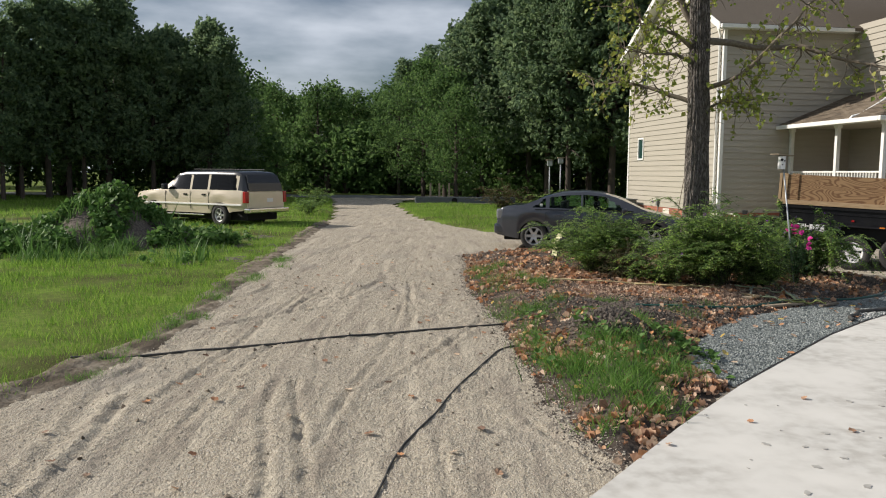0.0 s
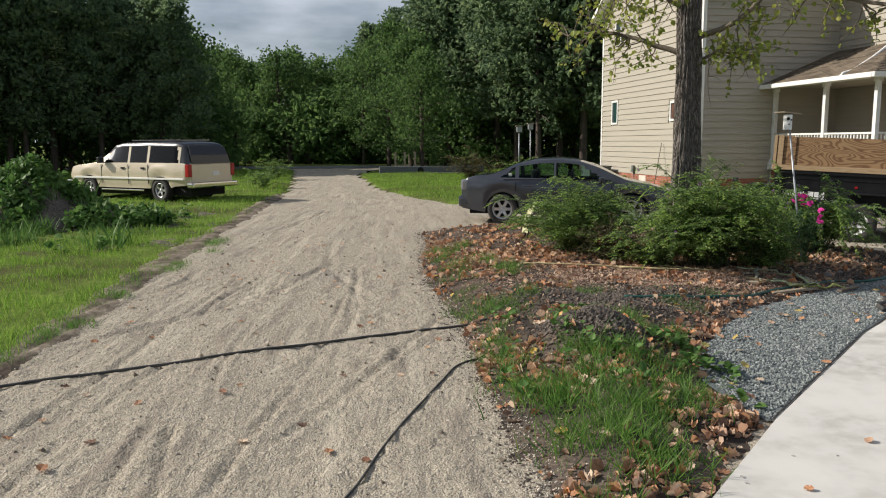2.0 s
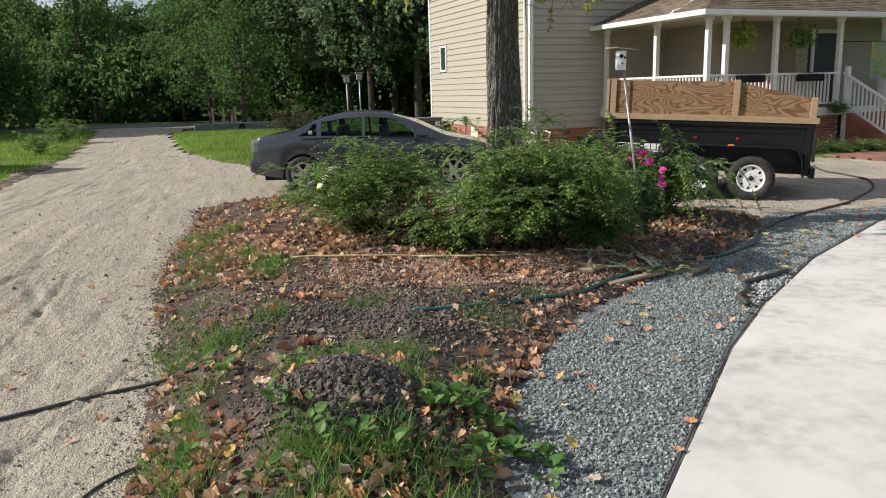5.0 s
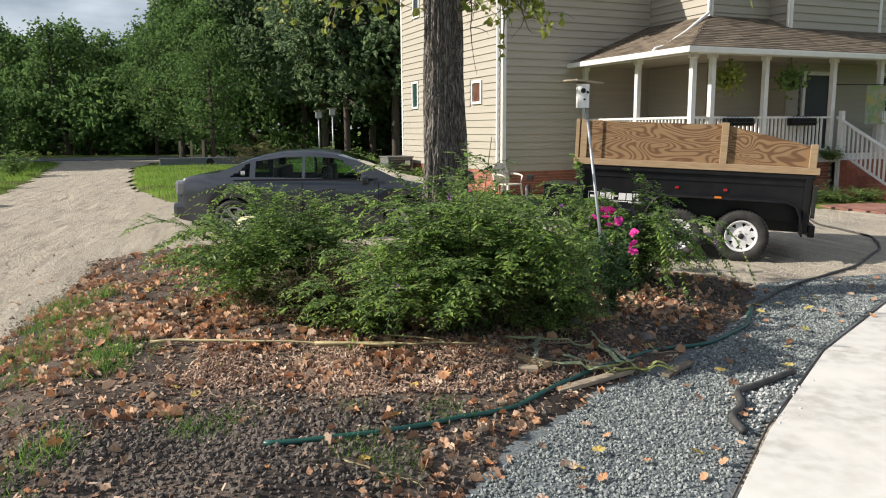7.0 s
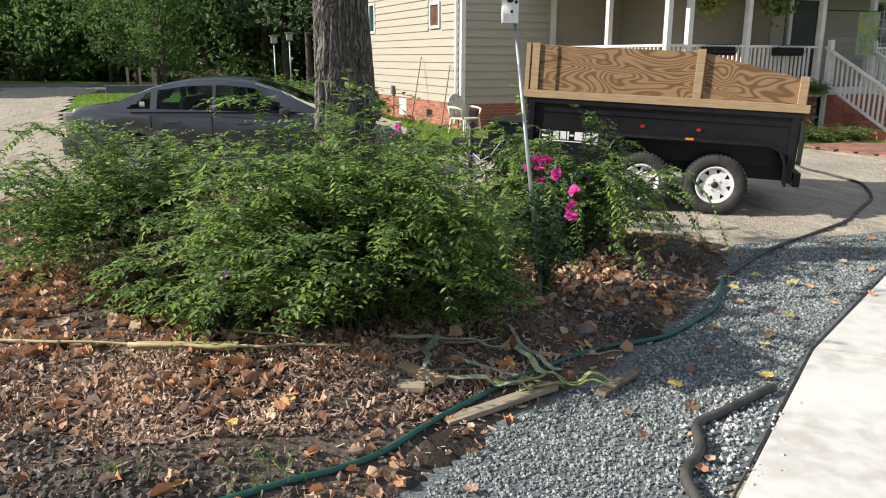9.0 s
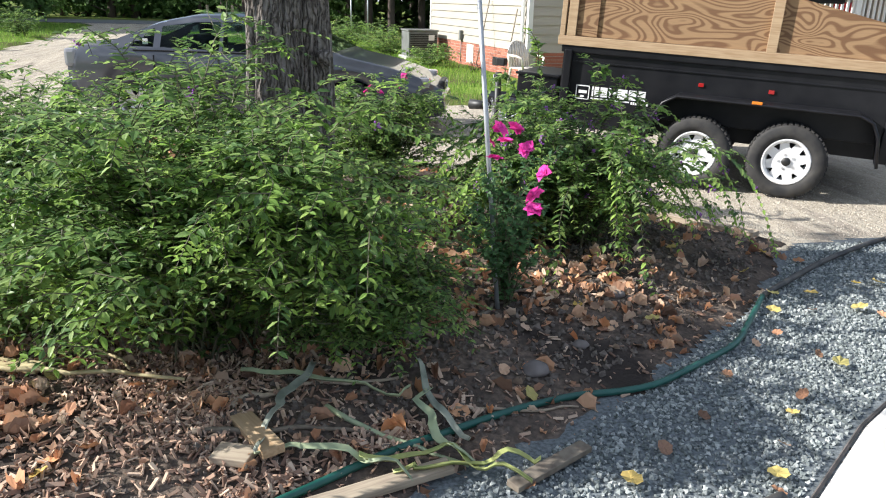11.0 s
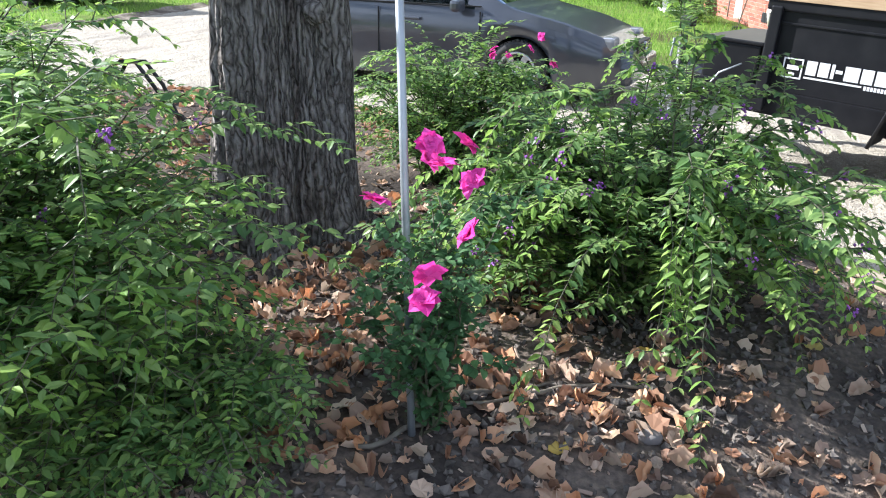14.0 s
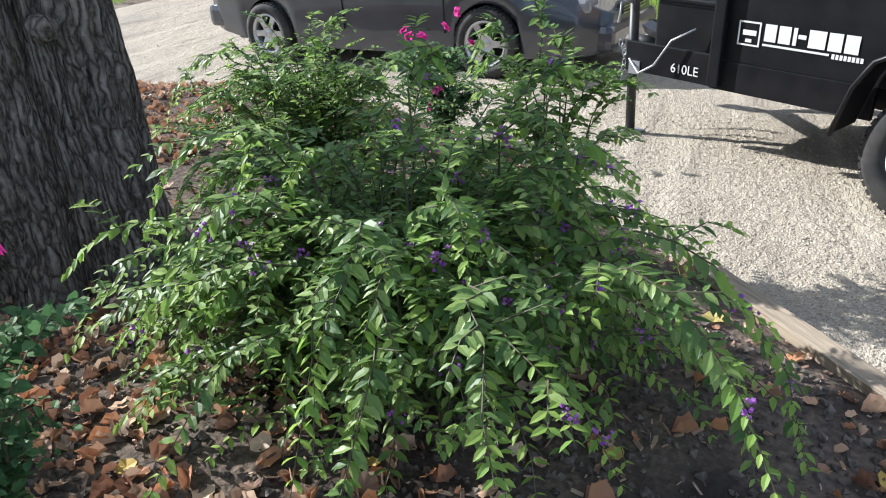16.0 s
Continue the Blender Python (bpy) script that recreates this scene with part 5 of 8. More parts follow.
# local x runs back along the near side, y into the trailer (negative y faces the bed), z up; it stands a little nose-up
TILT_T = Matrix.Translation((2.2, 0, 0.34)) @ Matrix.Rotation(radians(2.4), 4, "Y") @ Matrix.Translation((-2.2, 0, -0.34))


def tpart(name, b, mat, bevel=0.006, label="", par=None):
    o = part(name, box_bm(*b, bevel), M[mat], par or trailer, label)
    if par is None:
        o.matrix_basis = TILT_T
    return o


TL, TW = 3.08, 1.85
tpart("bed_side", (0, TL, 0, 0.05, 0.56, 1.14, ), "black")
tpart("bed_side", (0, TL, TW - 0.05, TW, 0.56, 1.14), "black")
tpart("bed_front", (0.0, 0.05, 0.05, TW - 0.05, 0.56, 1.14), "black")
tpart("tailgate", (TL - 0.05, TL, 0.05, TW - 0.05, 0.58, 1.12), "black")
tpart("bed_floor", (0.05, TL - 0.05, 0.05, TW - 0.05, 0.56, 0.6), "black", 0)
tpart("top_rail", (-0.02, TL + 0.02, -0.03, 0.07, 1.12, 1.19), "black", 0.012)
tpart("top_rail", (-0.02, TL + 0.02, TW - 0.07, TW + 0.03, 1.12, 1.19), "black", 0.012)
tpart("side_fold", (0.02, TL - 0.02, -0.012, 0.0, 1.03, 1.045), "black", 0.003)
tpart("frame_rail", (-0.1, TL, 0.16, 0.26, 0.40, 0.56), "black")
tpart("frame_rail", (-0.1, TL, TW - 0.26, TW - 0.16, 0.40, 0.56), "black")
for x in (0.02, TL - 0.1):
    tpart("corner_stake", (x, x + 0.08, -0.045, 0.0, 0.40, 1.15), "black", 0.01)
tpart("front_skirt", (0.02, 1.0, -0.004, 0.03, 0.38, 0.56), "black", 0.004)
tpart("rear_bumper", (TL, TL + 0.08, 0.0, TW, 0.36, 0.52), "black", 0.01)
tpart("rear_latch", (TL + 0.0, TL + 0.05, -0.05, -0.005, 0.62, 1.05), "blackmetal", 0.01)
# timber sides: lip board, plywood sheets, stakes
for y0, y1, out in ((-0.045, -0.007, -1), (TW + 0.007, TW + 0.045, 1)):
    tpart("lip_board", (-0.06, TL + 0.06, y0, y1, 1.19, 1.28), "lumber", 0.005)
for yy in (0.0, TW - 0.016):
    pts = [(0.0, 1.285), (1.93, 1.285), (1.93, 1.80), (0.0, 1.80)]
    pts2 = [(1.935, 1.285), (3.1, 1.285), (3.1, 1.54), (1.935, 1.80)]
    for q in (pts, pts2):
        V = [(x, yy, z) for x, z in q] + [(x, yy + 0.016, z) for x, z in q]
        o = raw("plywood_sheet", V, [(0, 1, 2, 3), (7, 6, 5, 4), (0, 4, 5, 1), (1, 5, 6, 2), (2, 6, 7, 3), (3, 7, 4, 0)], M["plywood"], trailer, "plywood sheet with bold wavy grain")
        o.matrix_basis = TILT_T
for x0, x1, zt in ((-0.05, 0.0, 1.82), (0.02, 0.11, 1.82), (1.89, 1.98, 1.83), (3.0, 3.09, 1.585)):
    tpart("stake", (x0, x1, -0.042, -0.002, 1.281, zt), "lumber", 0.004)
    tpart("stake", (x0, x1, TW + 0.002, TW + 0.042, 1.281, zt), "lumber", 0.004)
tpart("front_board", (-0.05, -0.005, 0.0, TW, 1.2, 1.78), "plywood", 0)
tpart("cut_board", (0.115, 0.32, -0.018, -0.002, 1.286, 1.80), "plywood", 0.002)
# fender with rounded ends
fp = [(0.93, 0.36), (1.0, 0.62), (1.08, 0.76), (1.2, 0.83), (2.75, 0.83), (2.86, 0.78), (2.92, 0.66), (2.96, 0.40)]
for y0, y1 in ((-0.30, -0.006), (TW + 0.006, TW + 0.30)):
    V = [(x, y, z + dz) for y in (y0, y1) for dz in (0, 0.012) for x, z in fp]
    n = len(fp)
    F = []
    for i in range(n - 1):
        F += [(i, i + 1, 2 * n + i + 1, 2 * n + i), (n + i, 3 * n + i, 3 * n + i + 1, n + i + 1), (i, n + i, n + i + 1, i + 1), (2 * n + i, 2 * n + i + 1, 3 * n + i + 1, 3 * n + i)]
    o = raw("fender", V, F, M["black"], trailer)
    o.matrix_basis = TILT_T
    yy = y0 if y0 < 0 else y1
    o = tube("fender_edge", [(x, yy, z) for x, z in fp], 0.014, M["black"], trailer)
    o.matrix_basis = TILT_T
for wx in (1.42, 2.24):
    wheel(trailer, pose(wx, -0.165, 0.343, 0, 25 * wx, 0), 0.343, 0.205, 0.2, M["white"], 8, "disc")
    wheel(trailer, pose(wx, TW + 0.165, 0.343, 0, 0, 180), 0.343, 0.205, 0.2, M["white"], 8, "disc")
    tube("axle", [(wx, -0.1, 0.343), (wx, TW + 0.1, 0.343)], 0.035, M["blackmetal"], trailer)
tpart("side_marker", (1.86, 1.95, -0.315, -0.29, 0.835, 0.86), "orange", 0.005, "amber side marker")
tpart("front_marker", (0.03, 0.07, -0.03, -0.004, 0.42, 0.52), "orange", 0.008, "amber side marker")
for x in (1.35, 1.98):
    tpart("reflector_plate", (x, x + 0.05, -0.012, -0.001, 0.91, 0.945), "redlamp", 0.004)
# tongue, tool box, jack, chains, cable
for y in (0.18, TW - 0.18):
    o = tube("tongue_beam", [(0.1, y, 0.45), (-0.55, y + (TW / 2 - y) * 0.5, 0.46), (-1.15, TW / 2, 0.47)], 0.055, M["black"], trailer, 4, smooth=False)
    o.matrix_basis = TILT_T
tb = tpart("tool_box", (-0.50, -0.06, 0.12, 0.95, 0.38, 0.84), "black", 0.015)
part("tool_box_lid", box_bm(-0.52, -0.04, 0.10, 0.97, 0.841, 0.87, 0.008), M["black"], tb)
tpart("tongue_plate", (-0.70, -0.02, 0.085, 0.115, 0.36, 0.56), "black", 0.006)
o = tube("jack_leg", [(-0.72, 0.20, 0.0), (-0.72, 0.20, 0.95)], [0.035, 0.035], M["blackmetal"], trailer, 8)
tpart("jack_head", (-0.77, -0.67, 0.15, 0.25, 0.90, 0.98), "blackmetal", 0.01)
box("jack_foot", -0.80, -0.64, 0.12, 0.28, 0.0, 0.015, M["galv"], trailer, 0.004)
o = tube("jack_handle", [(-0.72, 0.20, 0.92), (-0.72, 0.06, 0.93), (-0.72, 0.03, 0.80)], 0.012, M["galv"], trailer, 6)
box("decal", -0.66, -0.57, 0.078, 0.084, 0.46, 0.55, M["clearlamp"], trailer, 0)
for y, n in ((0.24, 9), (0.42, 11)):
    S = Soup()
    for k in range(n):
        c = Vector((-0.86 + 0.01 * (k % 2), y + 0.05 * math.sin(k * 0.5), 0.62 - 0.036 * k))
        ring = [(c.x + (0.016 if k % 2 else 0.005) * math.cos(a), c.y + (0.005 if k % 2 else 0.016) * math.cos(a), c.z + 0.024 * math.sin(a)) for a in np.linspace(0, 2 * math.pi, 9)]
        S.tube(ring, 0.006, 5)
    S.done("safety_chain", M["galv"], trailer)
tube("cable", [(-0.15, 0.08, 0.80), (-0.3, 0.04, 0.72), (-0.42, 0.03, 0.55), (-0.55, 0.04, 0.48), (-0.66, 0.08, 0.56)], 0.007, M["galv"], trailer, 6)
tube("coupler", [(-1.05, TW / 2, 0.49), (-1.32, TW / 2, 0.49)], [0.05, 0.06], M["blackmetal"], trailer, 8)


def lettering(text, size, m, parent, name, mat):
    cu = bpy.data.curves.new(name, "FONT")
    cu.body, cu.size, cu.extrude = text, size, 0.001
    tmp = bpy.data.objects.new(name, cu)
    scene.collection.objects.link(tmp)
    bpy.context.view_layer.update()
    me = bpy.data.meshes.new_from_object(tmp.evaluated_get(bpy.context.evaluated_depsgraph_get()))
    bpy.data.objects.remove(tmp)
    me.materials.clear()
    me.materials.append(M[mat])
    o = new(name, me)
    o.parent, o.matrix_basis = parent, m
    return o


lettering("610LE", 0.085, TILT_T @ pose(-0.33, 0.082, 0.405, 90, 0, 0), trailer, "painted_number", "white")
# maker's mark as plain white blocks: a square badge, a row of blocks, a line and a short bar
S = Soup()


def block(x0, x1, z0, z1, lean=0.0):
    S.add([(x0, -0.004, z0), (x1, -0.004, z0), (x1 + lean, -0.004, z1), (x0 + lean, -0.004, z1)], [(0, 1, 2, 3)])


for x0, x1, z0, z1 in ((0.17, 0.18, 0.735, 0.875), (0.30, 0.31, 0.735, 0.875), (0.18, 0.30, 0.735, 0.745), (0.18, 0.30, 0.865, 0.875), (0.20, 0.285, 0.795, 0.825), (0.22, 0.26, 0.755, 0.775)):
    block(x0, x1, z0, z1)
x = 0.335
for w in (0.085, 0.085, 0.03, 0.06, 0.11, 0.09, 0.09):
    if w == 0.06:
        block(x, x + w - 0.014, 0.815, 0.838)
    elif w == 0.03:
        block(x, x + w - 0.008, 0.775, 0.872)
    else:
        block(x, x + w - 0.014, 0.775, 0.872)
    x += w
block(0.33, 0.72, 0.748, 0.760)
for k in range(8):
    block(0.735 + 0.022 * k, 0.751 + 0.022 * k, 0.735, 0.762)
o = S.done("painted_mark", M["white"], trailer, "white block mark painted on the black side")
o.matrix_basis = TILT_T @ pose(0, 0, -0.065)

# ---------- trees ----------
def bed_z(x, y):
    P = np.array([[x, y]], float)
    return float(bed_height(P)[0]) if inside(BED, P)[0] else 0.0


def limb(S, start, heading, length, r0, steps, r, droop=0.0, wander=0.25, tips=None, r1=None):
    """A wandering tapered limb; returns its points."""
    p, d = Vector(start), Vector(heading).normalized()
    pts = [p.copy()]
    for k in range(steps):
        d = (d + Vector(r.normal(size=3)) * wander * 0.5 + Vector((0, 0, -droop))).normalized()
        p = p + d * (length / steps)
        pts.append(p.copy())
    end = r1 if r1 is not None else r0 * 0.25
    S.tube(pts, np.linspace(r0, end, steps + 1), 6)
    return pts


def yard_tree():
    """The old tree in the bed: a furrowed, swelling trunk, bare limbs and thin yellow-green leaves."""
    r = np.random.default_rng(11)
    base = Vector((4.49, 13.44, bed_z(4.49, 13.44) - 0.1))
    root = thing("yard_tree", Matrix.Translation(base), "old tree with grey furrowed bark and sparse yellow-green leaves", "tree")
    seg, V, F = 168, [], []
    zs = np.concatenate([np.linspace(0, 0.6, 14), np.linspace(0.7, 7.2, 66)])
    la = radians(90 - 42)
    for z in zs:
        flare = 0.40 * math.exp(-z / 0.20) + 0.06 * math.exp(-z / 0.8)
        long_r = np.interp(z, [0, 1.0, 2.4, 4.0, 7.2], [0.335, 0.325, 0.225, 0.165, 0.09])
        short_r = np.interp(z, [0, 1.0, 2.4, 4.0, 7.2], [0.20, 0.155, 0.140, 0.130, 0.085])
        cx, cy = 0.02 * math.sin(z * 0.9) - 0.012 * z, 0.02 * math.sin(z * 0.7 + 1)
        for k in range(seg):
            a = 2 * math.pi * k / seg
            lobes = 1 + flare * (0.9 + 0.9 * math.cos(5 * a + 0.6)) / 0.4 * 0.45
            cleft = 0.075 * math.exp(-((math.sin((a - la + 1.75) / 2)) / 0.07) ** 2) * math.exp(-max(0, z - 2.0))
            w1, w2 = abs(math.sin(13 * a + 0.9 * math.sin(z * 1.7) + 0.5 * math.sin(z * 5.1 + 2 * a))), abs(math.sin(21 * a + 1.3 * math.sin(z * 2.9 + a) + 0.7 * math.sin(z * 7.7)))
            furrow = 0.034 * min(w1, w2) ** 0.55 + 0.008 * w1
            rr = 1.0 / math.sqrt((math.cos(a - la) / long_r) ** 2 + (math.sin(a - la) / short_r) ** 2)
            rr = rr * lobes - cleft + furrow + 0.008 * math.sin(z * 5 + 3 * a)
            V.append((cx + rr * math.cos(a), cy + rr * math.sin(a), z))
    n = len(zs)
    for i in range(n - 1):
        for k in range(seg):
            k2 = (k + 1) % seg
            F.append((i * seg + k, i * seg + k2, (i + 1) * seg + k2, (i + 1) * seg + k))
    raw("trunk", V, F, M["bark"], root, smooth=True)
    # burr on the bark
    bm = bmesh.new()
    bmesh.ops.create_icosphere(bm, subdivisions=3, radius=0.055)
    for v in bm.verts:
        v.co *= 1 + 0.25 * noise.noise(v.co * 25)
    part("burr", bm, M["bark"], root, smooth=True).matrix_basis = pose(0.22, -0.10, 1.25)
    B, leaves_p, leaves_d = Soup(), [], []
    heads = [((-0.12, 0, 3.05), (-0.95, 0.25, 0.22), 1.9, 0.045), ((0, 0, 4.3), (-0.8, 0.2, 0.55), 2.2, 0.06), ((0.1, 0, 4.1), (0.9, -0.45, 0.05), 3.4, 0.06), ((0.12, 0, 2.95), (0.85, -0.35, 0.5), 0.7, 0.028),
             ((0.1, -0.05, 3.3), (0.9, -0.4, 0.25), 2.6, 0.045), ((0, 0, 4.9), (0.5, 0.7, 0.5), 2.4, 0.055), ((0, 0, 5.2), (-0.6, -0.6, 0.6), 2.2, 0.05), ((0, 0, 5.6), (0.7, -0.5, 0.6), 2.5, 0.05), ((0, 0, 6.0), (-0.3, 0.8, 0.7), 2.2, 0.045),
             ((-0.1, 0.1, 3.7), (-0.7, -0.6, 0.25), 1.8, 0.035), ((0, 0, 6.5), (0.3, 0.2, 1), 2.4, 0.06), ((0, 0, 5.0), (-0.9, 0.3, 0.3), 2.6, 0.05), ((-0.08, 0, 3.9), (-0.85, -0.2, 0.5), 1.7, 0.04)]
    for s, h, ln, rad in heads:
        pts = limb(B, s, h, ln, rad, 9, r, 0.0, 0.35)
        for k in range(2, len(pts)):
            for _ in range(4):
                d = (Vector(h) * 0.6 + Vector(r.normal(size=3))).normalized()
                tw = limb(B, pts[k], d, 0.35 + 0.5 * r.random(), rad * 0.28, 5, r, 0.06, 0.6, r1=0.002)
                sub = limb(B, tw[2], (d + Vector(r.normal(size=3)) * 0.8), 0.25, 0.005, 3, r, 0.05, 0.6, r1=0.0015)
                for q in (tw[2:] + sub[1:]) if r.random() < 0.85 else []:
                    for _ in range(3):
                        if r.random() < 0.55:
                            leaves_p.append(q + Vector(r.normal(size=3)) * 0.03)
                            leaves_d.append(r.normal(size=3) + np.array([0, 0, -0.5]))
    tagged(B.done("limbwork", M["twig"], root, smooth=True), kind="stuff")
    Lv = Soup()
    P, D = np.array(leaves_p), np.array(leaves_d)
    Lv.many(WIDE_V, LEAF_F, frames_of(P, D, r.normal(size=P.shape) + np.array([0, 0, 1.2]), 0.055 + 0.05 * r.random(len(P))))
    tagged(Lv.done("foliage", M["lightleaf"], root), kind="stuff")


yard_tree()

TUFT_V = np.array([(0, 0.0, 0), (0.55, 0.26, 0.10), (0.55, -0.26, 0.06), (1.0, 0.03, -0.05), (0.45, 0.05, 0.30), (0.5, -0.05, -0.26)])
TUFT_F = np.array([(0, 2, 1), (1, 2, 3), (0, 4, 3), (0, 3, 5)])


def pine(seed, height):
    """A loblolly pine: a tall bare trunk and drooping, tufted limbs."""
    r = np.random.default_rng(seed)
    root = thing("pine_tree", Matrix(), "tall dark green pine at the wood's edge", "tree", "trees of the wood")
    lean = r.normal(size=2) * 0.012
    T = Soup()
    zs = np.linspace(-0.2, height, 14)
    T.tube([(lean[0] * z * z / 10, lean[1] * z * z / 10, z) for z in zs], np.linspace(0.26, 0.04, 14), 9)
    T.done("trunk", M["pinebark"], root, smooth=True)
    B, P, D, Z = Soup(), [], [], []
    nb = int(height * 4.4)
    for k in range(nb):
        f = k / nb
        z = height * (0.22 + 0.78 * f ** 0.9)
        a = r.random() * 6.28
        ln = (0.6 + 3.6 * (1 - f) ** 0.7 * (0.55 + 0.45 * min(1, f * 5))) * (0.6 + 0.6 * r.random())
        h = Vector((math.cos(a), math.sin(a), 0.15 + 0.45 * f))
        pts = limb(B, (0, 0, z), h, ln, 0.05 * (1 - f) + 0.015, 5, r, 0.05, 0.3, r1=0.01)
        for q0, q1 in zip(pts[1:], pts[2:] + [pts[-1]]):
            for _ in range(int(7 + 5 * r.random())):
                c = q0.lerp(q1, r.random()) + Vector(r.normal(size=3)) * (0.22 + 0.06 * ln)
                P.append(c)
                D.append(np.array(h) * 0.5 + r.normal(size=3) * 0.8 + np.array([0, 0, 0.1]))
    tagged(B.done("limbwork", M["pinebark"], root), kind="stuff")
    P, D = np.array(P), np.array(D)
    N = Soup()
    for j in range(2):
        N.many(TUFT_V, TUFT_F, frames_of(P + r.normal(size=P.shape) * 0.16, D + r.normal(size=P.shape) * 0.6, r.normal(size=P.shape), 0.28 + 0.26 * r.random(len(P))))
    tagged(N.done("crown", M["needles"], root), kind="stuff")
    return root


def broadleaf(seed, height, width, low=0.12, mat="crown", name="broadleaf_tree", label="leafy green tree at the edge of the wood"):
    r = np.random.default_rng(seed)
    root = thing(name, Matrix(), label, "tree", "trees of the wood")
    B, P = Soup(), []
    B.tube([(0, 0, -0.2), (0.05, 0, height * 0.3), (-0.05, 0.1, height * 0.6), (0, 0, height * 0.9)], [0.2, 0.16, 0.1, 0.03], 8)
    n = int(height * 5)
    for k in range(n):
        f = (k + r.random()) / n
        z = height * (low + (0.9 - low) * f)
        a = r.random() * 6.28
        prof = math.sin(math.pi * min(1, 0.12 + 0.88 * f)) ** 0.6
        ln = width * prof * (0.55 + 0.6 * r.random())
        pts = limb(B, (0, 0, z), (math.cos(a), math.sin(a), 0.35), ln, 0.05 * (1 - f) + 0.012, 5, r, 0.02, 0.4, r1=0.008)
        for q in pts[2:]:
            c = q + Vector(r.normal(size=3)) * 0.25
            m = int(12 + 9 * r.random())
            P.append(np.array(c) + r.normal(size=(m, 3)) * np.array([0.38, 0.38, 0.26]))
    B.done("trunk", M["pinebark"], root)
    P = np.concatenate(P)
    N = Soup()
    N.many(TUFT_V, TUFT_F, frames_of(P, r.normal(size=P.shape) + np.array([0, 0, -0.3]), r.normal(size=P.shape) + np.array([0, 0, 0.7]), 0.20 + 0.2 * r.random(len(P))))
    tagged(N.done("crown", M[mat], root), kind="stuff")
    return root


def plant_wood():
    r = np.random.default_rng(5)
    kinds = {"p": [pine(101, 17), pine(102, 19), pine(103, 15), pine(104, 21)], "b": [broadleaf(201, 12, 3.6), broadleaf(202, 10, 3.0, 0.05), broadleaf(203, 14, 4.2)], "u": [broadleaf(204, 4.0, 2.4, 0.02), broadleaf(205, 2.6, 2.2, 0.02)]}
    spots = []
    # the skyline: elevation of the tree tops, in degrees, by bearing
    line_b = [-46, -30, -27, -25, -21.5, -18.5, -16, -14.6, -12.2, -10.2, -8, -4.5, -2.6, 0, 3.2, 8, 30]
    line_e = [12.5, 10.8, 11.5, 12.8, 11.8, 10.6, 10.9, 10.6, 8.4, 7.2, 7.5, 7.1, 8.8, 10.4, 12.8, 15.5, 17]

    def top_at(b, drop):
        return float(np.interp(b, line_b, line_e)) - drop

    for k in range(22):
        b = -43 + 28.5 * (k + 0.6 * r.random()) / 22
        spots.append(("p", b, 52 + 8 * r.random(), top_at(b, 2.2 * r.random())))
    for k in range(16):
        b = -42 + 29 * (k + r.random()) / 16
        spots.append(("b", b, 62 + 12 * r.random(), top_at(b, 1.0 + 3.5 * r.random())))
    # lower leafy trees in the gap where the road leaves
    for k in range(15):
        b = -13 + 12 * (k + r.random()) / 15
        spots.append(("b", b, 72 + 16 * r.random(), top_at(b, 1.6 * r.random())))
    for k in range(10):
        spots.append(("u", -13 + 13 * (k + r.random()) / 10, 68 + 6 * r.random(), 2.2 + 1.2 * r.random()))
    # right of the gap: leafy trees in front, pines behind
    for b, d, e in ((-3.0, 66, 7.5), (-1.2, 60, 9.6), (0.4, 54, 8.6), (1.2, 49, 7.4)):
        spots.append(("b", b, d, e))
    for b, d in ((-2.4, 74), (-0.6, 68), (1.4, 64), (3.0, 60), (5.0, 62), (6.6, 56), (8.0, 53), (9.5, 51), (11, 55), (12.6, 51), (14.3, 56), (16.5, 52), (3.6, 72), (7.0, 70), (10.2, 66), (13.5, 68), (18.5, 58), (21, 56), (25, 56)):
        spots.append(("p", b, d, top_at(b, 1.5 * r.random())))
    for b, d in ((3.2, 58), (5.2, 57), (9.0, 60), (12.0, 60), (15, 60), (1.5, 62), (7, 64), (-6, 70), (-20, 62), (-26, 63), (-32, 62), (-15, 64), (-23, 60), (-38, 62), (-17.5, 61)):
        spots.append(("u", b, d, 3.0 + 1.5 * r.random()))
    # a far row closes the gaps between trunks
    for k in range(30):
        b = -46 + 76 * (k + r.random()) / 30
        spots.append(("b", b, 92 + 25 * r.random(), top_at(b, 1.5 + 2 * r.random())))
    # unseen trees added behind the camera and to the sides, so that glass and paint mirror trees
    for b in range(48, 300, 14):
        spots.append(("b", b, 60 + 10 * r.random(), 11.0))
    heights = {"p": [17.5, 19.5, 15.5, 21.5], "b": [12.4, 10.4, 14.6], "u": [4.6, 3.2]}
    first = {id(o): True for g in kinds.values() for o in g}
    for k, (kind, b, d, el) in enumerate(spots):
        pick = int(r.integers(len(kinds[kind])))
        src = kinds[kind][pick]
        s = (d * math.tan(radians(el)) + 1.8) / heights[kind][pick]
        m = pose(d * math.sin(radians(b)), d * math.cos(radians(b)), 0, 0, 0, 360 * r.random()) @ Matrix.Scale(s, 4)
        if first[id(src)]:
            src.matrix_world = m
            src.scale = (s, s, s)
            first[id(src)] = False
        else:
            o = copy_thing(src, Matrix())
            o.matrix_basis = m
    for g in kinds.values():
        for o in g:
            if first[id(o)]:
                o.matrix_world = pose(-60, -60, 0)


plant_wood()

# ---------- shrubs ----------


